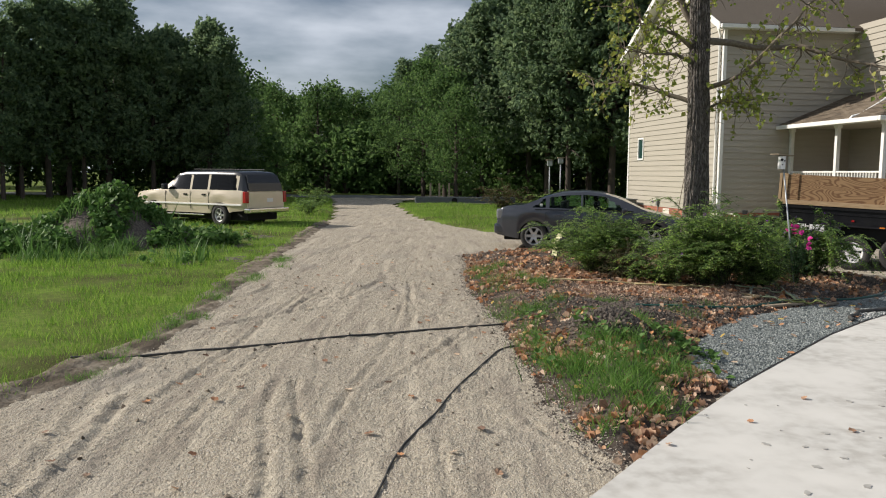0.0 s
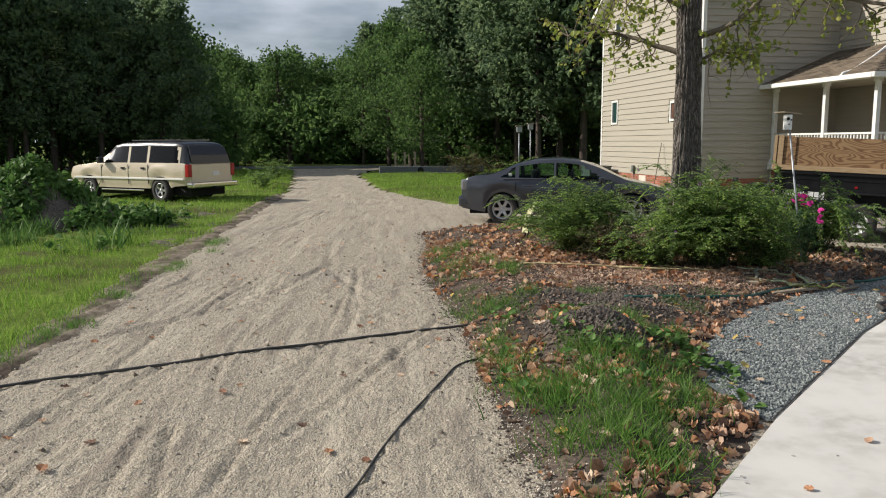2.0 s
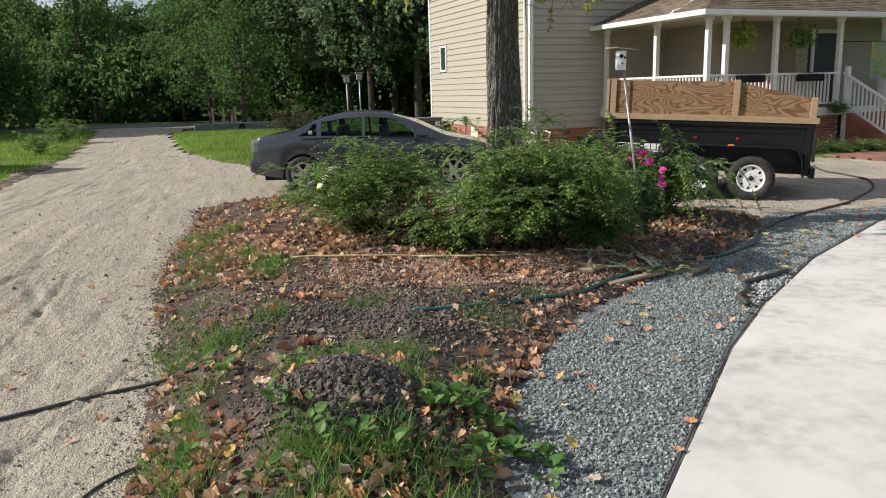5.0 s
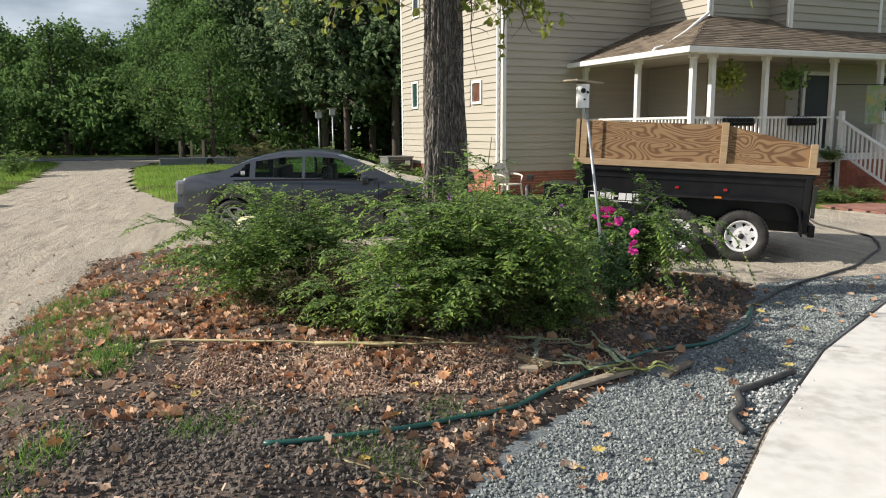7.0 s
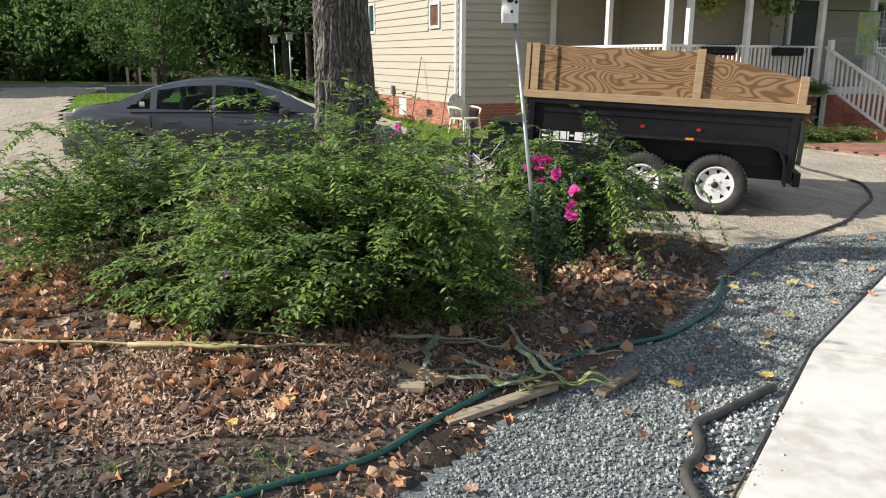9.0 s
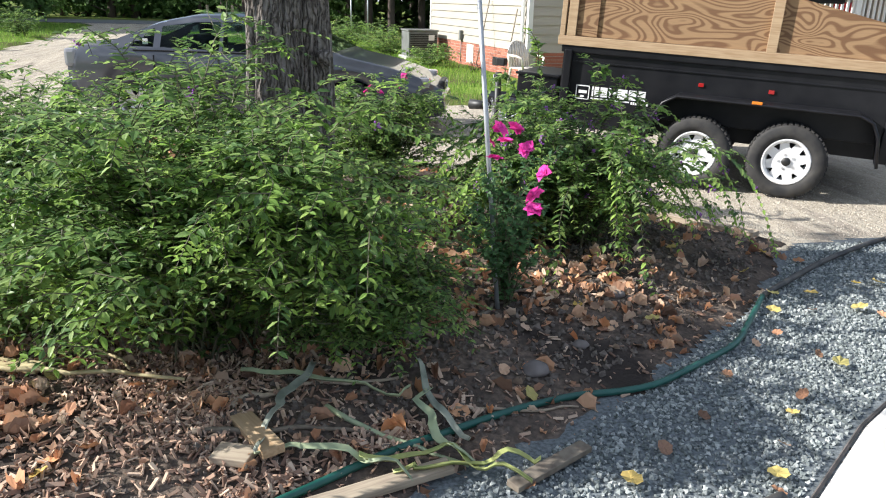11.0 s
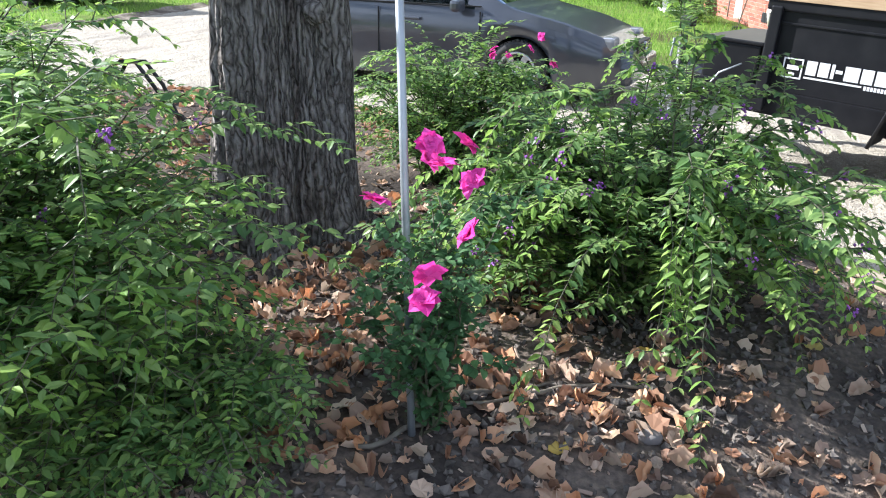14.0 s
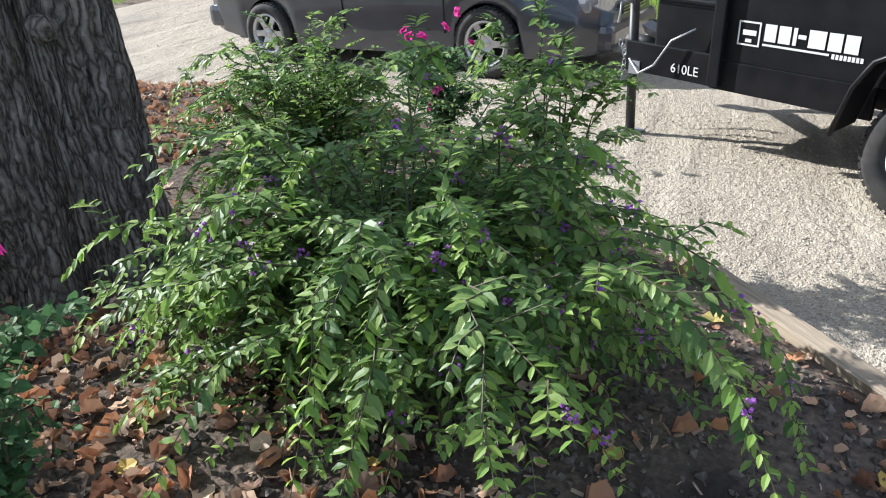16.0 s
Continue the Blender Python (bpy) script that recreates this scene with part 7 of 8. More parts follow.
# weeds at the foot of the house and shrubs by the far lawn
for (x, y, rx, h, n, sd, mt) in ((5.5, 36, 1.6, 1.3, 60, 51, "shrub"), (6.8, 33.5, 1.3, 1.1, 45, 52, "shrub"), (3.4, 40, 2.0, 1.5, 60, 53, "shrub_red"), (7.6, 29.0, 0.8, 0.7, 30, 54, "shrub"), (-6.4, 40, 1.0, 1.4, 40, 55, "shrub"), (-5.6, 33, 0.8, 1.0, 30, 56, "shrub")):
    o = shrub("border_shrub", x, y, rx, rx, h, n, sd, 0.13, mt, 0.3, "loose green shrub along the far lawn", spacing=0.13)

# ---------- earth heap overgrown with vines ----------
def heap():
    r = np.random.default_rng(3)
    root = thing("earth_heap", pose(-8.15, 18.2, 0), "heap of dark earth overgrown with vines", "heap")
    n = 70
    g = np.linspace(-4.2, 4.2, n)
    X, Y = np.meshgrid(g, g, indexing="ij")
    P = np.stack([X.ravel(), Y.ravel()], 1)

    def h(P):
        a = 1.12 * np.exp(-((P[:, 0] + 0.6) / 1.0) ** 2 - ((P[:, 1] - 0.5) / 1.1) ** 2) + 0.92 * np.exp(-((P[:, 0] - 0.5) / 0.9) ** 2 - ((P[:, 1] - 0.9) / 0.9) ** 2)
        b = 0.55 * np.exp(-((P[:, 0] - 1.6) / 0.9) ** 2 - ((P[:, 1] - 0.6) / 0.9) ** 2) + 0.5 * np.exp(-((P[:, 0] + 1.6) / 1.3) ** 2 - ((P[:, 1] + 1.0) / 1.3) ** 2)
        return (np.maximum(a, b) * 0.8 + 0.2 * (a + b)) * 0.84 - 0.06 + 0.22 * waves(P, 501, 0.8) * np.clip(a + b, 0, 1) + 0.10 * rough(P, 502)

    idx = np.arange(n * n).reshape(n, n)
    F = np.stack([idx[:-1, :-1], idx[1:, :-1], idx[1:, 1:], idx[:-1, 1:]], -1).reshape(-1, 4)
    raw("earth", np.column_stack([P, h(P)]), F, M["soil"], root, smooth=True)
    Q = r.random((30000, 2)) * 7 - 3.5
    z = h(Q)
    keep = (z > 0.03) & (waves(Q, 510, 1.3) + 0.6 - 0.9 * np.exp(-((Q[:, 0] - 0.9) / 0.35) ** 2 - ((Q[:, 1] + 0.1) / 0.6) ** 2) > -0.05)
    Q, z = Q[keep], z[keep]
    S = Soup()
    S.many(WIDE_V, LEAF_F, any_frames(np.column_stack([Q, z + 0.03 + 0.28 * r.random(len(Q)) ** 2]), 0.10 + 0.08 * r.random(len(Q)), 0.55))
    tagged(S.done("vines", M["vine"], root), kind="stuff")
    G = r.normal(size=(9000, 2)) * np.array([2.3, 1.3]) + np.array([-0.4, -1.2])
    G = G[waves(G, 540, 1.1) > 0.05]
    G = G[~inside(DRIVE, G + np.array([-8.15, 18.2])) & (np.abs(G[:, 0]) < 3.4) & (np.abs(G[:, 1]) < 3.4)]
    S = Soup()
    nn = len(G)
    S.many(BLADE_V, BLADE_F, frames_of(np.column_stack([G, np.maximum(h(G), 0) - 0.02]), np.column_stack([r.normal(size=(nn, 2)), np.zeros(nn)]), np.column_stack([r.normal(size=(nn, 2)) * 0.4, np.ones(nn)]), (0.12 + 0.3 * r.random(nn) ** 2) * (1 + 0.7 * waves(G, 541, 0.8))))
    tagged(S.done("tall_grass", M["vine"], root), kind="stuff")


heap()

# ---------- hoses, sticks, boards ----------
def along(points, zf, n=60, wig=0.0, seed=0):
    """A smooth line through plan points, laid on the surface zf."""
    r = np.random.default_rng(seed)
    p = np.asarray(points, float)
    t = np.concatenate([[0], np.cumsum(np.linalg.norm(np.diff(p[:, :2], axis=0), axis=1))])
    s = np.linspace(0, t[-1], n)
    q = np.stack([np.interp(s, t, p[:, 0]), np.interp(s, t, p[:, 1])], 1)
    for _ in range(6):
        q[1:-1] = (q[:-2] + 2 * q[1:-1] + q[2:]) / 4
    if wig:
        q += np.stack([np.interp(s, np.linspace(0, t[-1], 9), r.normal(size=9)), np.interp(s, np.linspace(0, t[-1], 9), r.normal(size=9))], 1) * wig
    z = zf(q)
    for _ in range(8):
        z[1:-1] = (z[:-2] + 2 * z[1:-1] + z[2:]) / 4
    return [(x, y, h) for (x, y), h in zip(q, z)]


def any_ground(P):
    return np.where(inside(BED, P), bed_height(P), np.where(inside(SLAB, P), 0.036, np.where(inside(STRIP, P), 0.03, np.where(inside(DRIVE, P), drive_height(P), lawn_height(P)))))


def hose(name, pts, r, mat, label, n=80, wig=0.012, seed=0):
    V, F = tube_arrays(along(pts, lambda P: any_ground(P) + r * 0.9, n, wig, seed), r, 8)
    return tagged(raw(name, V, F, M[mat], smooth=True), label, "hose")


hose("garden_hose", [(-3.5, 7.1), (-3.2, 7.34), (-2.23, 7.83), (-1.13, 8.39), (-0.19, 8.83), (0.5, 9.15), (0.85, 9.22), (1.15, 9.3)], 0.0125, "hose_black", "black hose lying across the gravel drive", wig=0.004, seed=1)
hose("garden_hose", [(-0.55, 3.2), (-0.38, 4.17), (-0.3, 4.78), (-0.12, 5.5), (0.05, 6.2), (0.34, 7.07), (0.62, 7.93), (0.8, 8.05)], 0.008, "hose_black", "thin dark hose lying along the drive", seed=2)
hose("garden_hose", [(2.5, 9.7), (3.1, 9.75), (3.7, 10.0), (4.02, 10.12), (4.43, 10.45), (4.9, 10.76), (5.4, 11.0), (5.79, 11.16), (6.16, 11.19), (6.74, 11.56), (7.25, 12.19)], 0.016, "hose_green", "dark green garden hose along the gravel's edge", n=110, seed=3)
hose("garden_hose", [(7.25, 12.19), (8.0, 12.75), (8.72, 13.18), (10.07, 13.91), (11.4, 14.9), (12.3, 16.0), (12.6, 17.6), (13.1, 18.4)], 0.018, "hose_black", "dark hose running over the gravel to the porch", n=100, seed=4)
hose("drain_pipe", [(6.24, 10.32), (5.87, 10.21), (5.6, 10.1), (5.52, 9.98), (5.48, 9.86), (5.33, 9.78), (5.26, 9.65), (5.2, 9.5)], 0.024, "hose_black", "black flexible pipe beside the concrete path", n=40, seed=5)


V, F = tube_arrays([(x - 0.012, y + 0.012, 0.03 + 0.006 * math.sin(7 * x)) for x, y in SLAB_EDGE[5:11]], 0.008, 4)
tagged(raw("path_edging", V, F, M["landscape_edge"]), "thin dark edging between concrete and crushed stone", "edging", kind="structure")


def stick(name, p0, p1, r, mat, label, lift=0.0, wig=0.02, seed=0, category="stick"):
    pts = along([p0, ((p0[0] + p1[0]) / 2, (p0[1] + p1[1]) / 2), p1], lambda P: any_ground(P) + r + lift, 14, wig, seed)
    V, F = tube_arrays(pts, np.linspace(r, r * 0.5, 14), 6)
    return tagged(raw(name, V, F, M[mat], smooth=True), label, category)


stick("dry_stalk", (1.75, 11.86), (3.05, 11.44), 0.014, "straw", "long pale dry stalk on the mulch", 0.03, seed=11)
stick("dry_stalk", (2.95, 11.46), (4.12, 11.13), 0.014, "straw", "long pale dry stalk on the mulch", 0.03, seed=12)
stick("dry_stalk", (3.5, 11.62), (3.9, 11.28), 0.010, "straw", "short pale dry stalk on the mulch", 0.03, seed=13)
stick("fallen_branch", (4.3, 11.0), (5.0, 11.2), 0.012, "weathered", "grey fallen branch under the shrubs", seed=14)
stick("fallen_branch", (4.7, 10.95), (5.2, 10.65), 0.012, "palegreen", "grey-green fallen branch on the mulch", seed=15)
stick("fallen_branch", (4.2, 10.85), (4.9, 10.85), 0.014, "twig", "brown fallen branch under the shrub", seed=16)
stick("fallen_branch", (5.4, 11.75), (6.0, 12.3), 0.010, "twig", "thin brown branch among leaves", seed=17)
stick("fallen_branch", (5.5, 12.05), (6.25, 12.35), 0.012, "twig", "thin brown branch among leaves", seed=18)
stick("fallen_branch", (2.9, 9.55), (3.35, 9.25), 0.005, "straw", "thin bent straw on bare soil", seed=19)
stick("fallen_branch", (5.2, 11.0), (5.75, 11.05), 0.009, "weathered", "grey twig on the leaves", seed=20)


def board(name, c, length, width, thick, yaw, mat, label):
    z = float(any_ground(np.array([[c[0], c[1]]]))[0])
    o = part(name, box_bm(-length / 2, length / 2, -width / 2, width / 2, 0, thick, 0.004), M[mat])
    o.matrix_world = pose(c[0], c[1], z + 0.012, 2, -1, yaw)
    return tagged(o, label, "board")


board("wood_offcut", (4.42, 10.81), 0.30, 0.085, 0.035, -62, "lumber", "sawn timber offcut lying on mulch")
board("wood_offcut", (4.35, 10.70), 0.14, 0.10, 0.03, -20, "weathered", "short timber offcut lying on mulch")
board("plank", (4.78, 10.54), 0.70, 0.07, 0.03, 19, "weathered", "weathered plank at the gravel's edge")
board("plank", (5.48, 10.62), 0.40, 0.06, 0.025, 32, "twig", "dark plank at the gravel's edge")
board("plank", (3.25, 11.42), 0.58, 0.07, 0.025, -19, "straw", "pale weathered plank on the mulch")
board("edging_board", (7.48, 13.90), 1.35, 0.10, 0.05, -55, "weathered", "grey timber edging between bed and gravel")
# wilted strap leaves: creased ribbons that lie over the litter


def strap_leaf(way, width, mat, label, seed):
    pts = along(way, any_ground, 18, 0.02, seed)
    V = []
    for i, (x, y, z) in enumerate(pts):
        a, b = Vector(pts[max(i - 1, 0)]), Vector(pts[min(i + 1, 17)])
        side = (b - a).cross(Vector((0, 0, 1))).normalized()
        t = i / 17
        w = width * (0.25 + 0.75 * math.sin(math.pi * min(0.92, 0.15 + 0.8 * t)))
        lift = 0.03 + 0.035 * abs(math.sin(7 * t + seed)) + 0.012 * math.sin(19 * t + 2 * seed)
        roll = 0.5 * math.sin(5 * t + seed)
        V += [tuple(Vector((x, y, z + lift + 0.012 - roll * w)) - side * w), (x, y, z + lift), tuple(Vector((x, y, z + lift + 0.012 + roll * w)) + side * w)]
    F = [(3 * i + c, 3 * i + 3 + c, 3 * i + 4 + c, 3 * i + 1 + c) for i in range(17) for c in (0, 1)]
    o = raw("strap_leaf", V, F, M[mat], smooth=True)
    sol = o.modifiers.new("thickness", "SOLIDIFY")
    sol.thickness = 0.003
    tagged(o, label, "leaf", "wilted strap leaves")


strap_leaf([(4.62, 11.17), (4.47, 10.90), (4.42, 10.66)], 0.018, "greyleaf", "crumpled grey-green strap leaf", 1)
strap_leaf([(4.42, 10.68), (4.65, 10.73), (4.96, 10.58)], 0.013, "palegreen", "wilted pale green strap leaf", 2)
strap_leaf([(5.06, 11.02), (5.09, 10.78), (5.25, 10.64)], 0.017, "palegreen", "wilted pale green strap leaf", 3)
strap_leaf([(4.35, 11.14), (4.74, 11.07), (5.04, 11.02)], 0.012, "palegreen", "wilted pale green strap leaf", 4)
strap_leaf([(4.80, 10.64), (5.10, 10.73), (5.36, 10.52)], 0.016, "freshstrap", "limp yellow-green strap leaf", 5)
strap_leaf([(4.88, 10.60), (5.16, 10.66), (5.44, 10.60)], 0.016, "freshstrap", "limp yellow-green strap leaf", 6)
strap_leaf([(5.06, 11.24), (5.10, 11.0), (5.20, 10.74)], 0.016, "greyleaf", "crumpled grey-green strap leaf", 7)


def rock(x, y, s, seed, label):
    bm = bmesh.new()
    bmesh.ops.create_icosphere(bm, subdivisions=3, radius=1)
    for v in bm.verts:
        v.co = Vector((v.co.x * s, v.co.y * s * 0.8, v.co.z * s * 0.6)) * (1 + 0.22 * noise.noise(v.co * 1.5 + Vector((seed, 0, 0))))
    o = part("rock", bm, M["rock"], smooth=True)
    o.matrix_world = pose(x, y, float(any_ground(np.array([[x, y]]))[0]) + s * 0.25)
    return tagged(o, label, "rock", "loose rocks")


rock(5.6, 11.3, 0.065, 1, "rounded grey-brown rock on the leaves")
rock(5.9, 11.55, 0.04, 2, "small grey rock on the leaves")
rock(5.05, 11.55, 0.09, 3, "dark rounded rock under the shrub")
rock(6.3, 12.1, 0.04, 4, "small grey rock on the leaves")
rock(4.35, 12.75, 0.07, 5, "rounded rock at the tree's foot")

# ---------- bird house on its pole ----------
bird = thing("bird_house", pose(5.56, 11.87, bed_z(5.56, 11.87)), "white tube bird house with a flat roof on a steel pole", "bird house")
lean_top = Vector((-0.14, 0.30, 1.90))
tube("pole", [(0, 0, -0.05), tuple(lean_top)], 0.0125, M["galv"], bird, 10)
o = part("roof_board", box_bm(-0.16, 0.16, -0.09, 0.09, 0, 0.015, 0.003), M["weathered"], bird)
o.matrix_basis = pose(lean_top.x - 0.02, lean_top.y, lean_top.z + 0.115, 0, 4, 20)
V, F = lathe([(-0.10, 0.0), (-0.10, 0.056), (0.10, 0.056), (0.10, 0.0)], 24)
body = raw("nest_tube", [(x, z, y) for x, y, z in V], [f[::-1] for f in F], M["white"], bird, smooth=False)
body.matrix_basis = pose(lean_top.x - 0.045, lean_top.y - 0.05, lean_top.z)
for k, (dx, dz, rr) in enumerate(((-0.02, 0.045, 0.021), (0.02, 0.03, 0.011), (-0.01, -0.03, 0.009))):
    V, F = tube_arrays([(0, 0, 0), (0, -0.012, 0)], rr, 16)
    o = raw("entrance_hole", V, F, M["underbody"], bird)
    o.matrix_basis = pose(lean_top.x - 0.045 + dx, lean_top.y - 0.05 - math.sqrt(0.056 ** 2 - dx * dx) + 0.004, lean_top.z + dz)

# ---------- plastic chair ----------
chair = thing("garden_chair", pose(8.75, 23.6, 0.02, 0, 0, 25), "cream plastic garden chair with a rounded slatted back", "chair")
part("seat", box_bm(-0.24, 0.24, -0.23, 0.23, 0.40, 0.43, 0.012), M["plastic_white"], chair)
for sx in (-1, 1):
    for sy in (-1, 1):
        tube("leg", [(sx * 0.26, sy * 0.25, 0), (sx * 0.22, sy * 0.21, 0.41)], [0.02, 0.028], M["plastic_white"], chair, 8)
    tube("armrest", [(sx * 0.24, -0.2, 0.42), (sx * 0.28, -0.2, 0.62), (sx * 0.29, -0.05, 0.65), (sx * 0.28, 0.2, 0.66)], 0.025, M["plastic_white"], chair, 8)
for k in range(7):
    x = -0.19 + 0.38 * k / 6
    tube("back_slat", [(x, 0.22, 0.42), (x * 1.05, 0.28, 0.66), (x * 0.9, 0.33, 0.80 + 0.10 * math.cos(x * 6))], 0.027, M["plastic_white"], chair, 6)
tube("back_rim", [(-0.23, 0.22, 0.42), (-0.25, 0.28, 0.66), (-0.20, 0.33, 0.83), (-0.1, 0.345, 0.90), (0, 0.35, 0.92), (0.1, 0.345, 0.90), (0.20, 0.33, 0.83), (0.25, 0.28, 0.66), (0.23, 0.22, 0.42)], 0.024, M["plastic_white"], chair, 8)

# ---------- air conditioner ----------
ac = thing("air_conditioner", HOUSE @ pose(-0.72, 6.6, 0.0) @ Matrix.Scale(1.12, 4), "grey outdoor air-conditioner unit on a pad", "air conditioner")
box("pad", -0.48, 0.48, -0.48, 0.48, 0, 0.08, M["concrete"], ac, 0.01)
box("casing", -0.4, 0.4, -0.4, 0.4, 0.08, 0.72, M["grey_unit"], ac, 0.03)
box("top_cap", -0.42, 0.42, -0.42, 0.42, 0.72, 0.77, M["grey_unit"], ac, 0.02)
for k in range(12):
    box("louvre", -0.36, 0.36, -0.412, -0.401, 0.14 + 0.045 * k, 0.16 + 0.045 * k, M["underbody"], ac, 0)
box("label_plate", 0.14, 0.3, -0.414, -0.4125, 0.5, 0.64, M["white"], ac, 0)

# ---------- two bird feeders, culvert and posts, far off ----------
for x, y, h in ((6.0, 42.0, 2.5), (6.75, 43.0, 2.65)):
    f = thing("bird_feeder", pose(x, y, 0), "small bird feeder on a thin metal pole", "bird feeder", "bird feeders")
    tube("pole", [(0, 0, -0.05), (0, 0, h - 0.2)], 0.03, M["galv"], f, 8)
    box("feeder_box", -0.13, 0.13, -0.13, 0.13, h - 0.2, h + 0.1, M["galv"], f, 0.02)
    box("feeder_roof", -0.19, 0.19, -0.19, 0.19, h + 0.1, h + 0.14, M["weathered"], f, 0.01)
cul = thing("culvert", pose(1.5, 47, 0, 0, 0, 8), "low concrete culvert wall over the ditch", "culvert")
box("head_wall", -3.0, 3.2, -0.15, 0.15, -0.1, 0.42, M["gravel_base"], cul, 0.03)
V, F = tube_arrays([(-0.6, -0.16, 0.2), (-0.6, -0.17, 0.2)], 0.18, 20)
raw("pipe_mouth", V, F, M["underbody"], cul)
box("apron", -3.0, 3.2, -0.9, -0.15, -0.08, 0.06, M["soil"], cul, 0.02)
for x in (-1.75, -1.2, -0.6):
    p = thing("marker_post", pose(x + 1.2, 47.6, 0), "short weathered wooden post by the ditch", "post", "marker posts")
    box("post", -0.06, 0.06, -0.06, 0.06, -0.1, 1.25, M["weathered"], p, 0.012)

# ---------- porch things ----------
def in_house(u, v, z):
    return HOUSE @ Matrix.Translation((u, v, z))


for k, (u, sd) in enumerate(((3.62, 71), (5.55, 72))):
    r = np.random.default_rng(sd)
    hb = thing("hanging_basket", in_house(u, -4.35, 2.85), "leafy green plant in a hanging basket under the porch", "hanging plant", "hanging baskets")
    V, F = lathe([(-0.12, 0.0), (-0.12, 0.09), (0.0, 0.15), (0.01, 0.15), (0.01, 0.0)], 24)
    raw("basket", [(x, z, y) for x, y, z in V], [f[::-1] for f in F], M["blackmetal"], hb)
    for a in (0, 2.1, 4.2):
        tube("hanger", [(0.15 * math.cos(a), 0.15 * math.sin(a), 0), (0, 0, 0.5)], 0.004, M["blackmetal"], hb, 5)
    tube("hook", [(0, 0, 0.5), (0, 0, 0.58)], 0.006, M["blackmetal"], hb, 5)
    Q = r.normal(size=(420, 3)) * np.array([0.15, 0.15, 0.14]) + np.array([0, 0, 0.06])
    S = Soup()
    S.many(WIDE_V, LEAF_F, any_frames(Q, 0.07 + 0.05 * r.random(420), 0.3))
    tagged(S.done("foliage", M["lightleaf"] if k == 0 else M["shrub"], hb), kind="stuff")
for u in (3.75, 5.75):
    wb = thing("rail_planter", in_house(u, -4.58, PZ + 0.78), "black wire planter hooked on the porch rail", "planter", "rail planters")
    box("liner", -0.4, 0.4, -0.1, 0.08, -0.08, 0.1, M["underbody"], wb, 0.03)
    tube("top_wire", [(-0.45, -0.14, 0.14), (0.45, -0.14, 0.14)], 0.008, M["blackmetal"], wb, 6)
    tube("low_wire", [(-0.42, -0.12, 0.0), (0.42, -0.12, 0.0)], 0.008, M["blackmetal"], wb, 6)
    for j in range(9):
        x = -0.42 + 0.105 * j
        tube("wire", [(x, -0.14, 0.14), (x, -0.13, 0.02), (x * 0.9, -0.04, -0.09)], 0.005, M["blackmetal"], wb, 5)
flag = thing("garden_flag", in_house(8.05, -4.72, 2.3), "pastel printed flag hanging from a porch post", "flag")
V, n = [], 10
for i in range(n):
    for j in range(2):
        V.append((0.68 * i / (n - 1) - 0.34, 0.03 * math.sin(i * 1.1), 0.95 * (0.5 - j)))
raw("cloth", V, [(2 * i, 2 * i + 2, 2 * i + 3, 2 * i + 1) for i in range(n - 1)], M["flag"], flag, smooth=True)
tube("flag_pole", [(-1.2, 0.25, 0.5), (0.36, 0, 0.5)], 0.012, M["blackmetal"], flag, 6)
box("red_cushion", 4.95, 5.3, -3.9, -3.5, PZ + 0.0, PZ + 0.75, M["redlamp"], None, 0.05).matrix_world = HOUSE
tagged(bpy.data.objects["red_cushion"], "dark red cushion on the porch deck", "cushion")
o = shrub("fern_pot", 0, 0, 0.3, 0.3, 0.35, 40, 81, 0.05, "shrub", 0.8, "trailing green fern at the head of the steps", spacing=0.04, category="plant")
o.matrix_world = in_house(6.6, -4.72, 0.95)
for k, (u, v, n) in enumerate(((5.6, -5.6, 50), (6.4, -5.9, 40), (4.8, -5.3, 30))):
    o = shrub("foundation_plant", 0, 0, 0.6, 0.5, 0.45, n, 85 + k, 0.06, "shrub", 0.5, "low green plants at the porch's foot", spacing=0.06, category="plant")
    o.matrix_world = in_house(u, v, 0.0)
# brick paving at the foot of the steps
walkp = thing("brick_walk", in_house(7.2, -7.2, 0), "worn red brick paving at the foot of the porch steps", "paving", kind="structure")
first = None
for i in range(26):
    for j in range(10):
        m = pose(-2.4 + 0.21 * i + (0.105 if j % 2 else 0), -0.9 + 0.215 * j, 0.0, 0, 0, 0)
        if first is None:
            first = part("brick", box_bm(-0.1, 0.1, -0.1, 0.1, -0.05, 0.035), M["redpath"], walkp)
            first.matrix_basis = m
        else:
            again(first, m)

# tools leaning on the gable wall
for k, (v, lean, h) in enumerate(((2.2, 0.5, 1.75), (0.35, 0.45, 1.55))):
    t = thing("long_handled_tool", in_house(-0.06, v, 0), "long-handled garden tool leaning on the wall", "garden tool", "leaning tools")
    tube("handle", [(-lean, -0.25, 0.02), (-0.03, 0.15, h)], 0.014, M["twig"], t, 7)
    box("tool_head", -lean - 0.1, -lean + 0.1, -0.30, -0.24, 0.0, 0.1, M["blackmetal"], t, 0.01)
vent = thing("foundation_vent", in_house(0, 1.95, 0.28), "small dark vent in the brick base", "vent")
box("grille", -0.03, -0.012, -0.2, 0.2, -0.1, 0.1, M["underbody"], vent, 0.004)
vent = thing("meter_box", in_house(0, 4.6, 0.78), "small grey service box on the siding", "service box")
box("box_body", -0.12, -0.035, -0.07, 0.07, -0.12, 0.14, M["grey_unit"], vent, 0.01)
tube("conduit", [(-0.06, 0, -0.12), (-0.06, 0, -0.7)], 0.015, M["grey_unit"], vent, 6)
acc = thing("access_door", in_house(0, 3.9, 0.34), "pale hatch in the brick base", "hatch")
box("hatch_panel", -0.035, -0.012, -0.28, 0.28, -0.24, 0.24, M["plastic_white"], acc, 0.006)

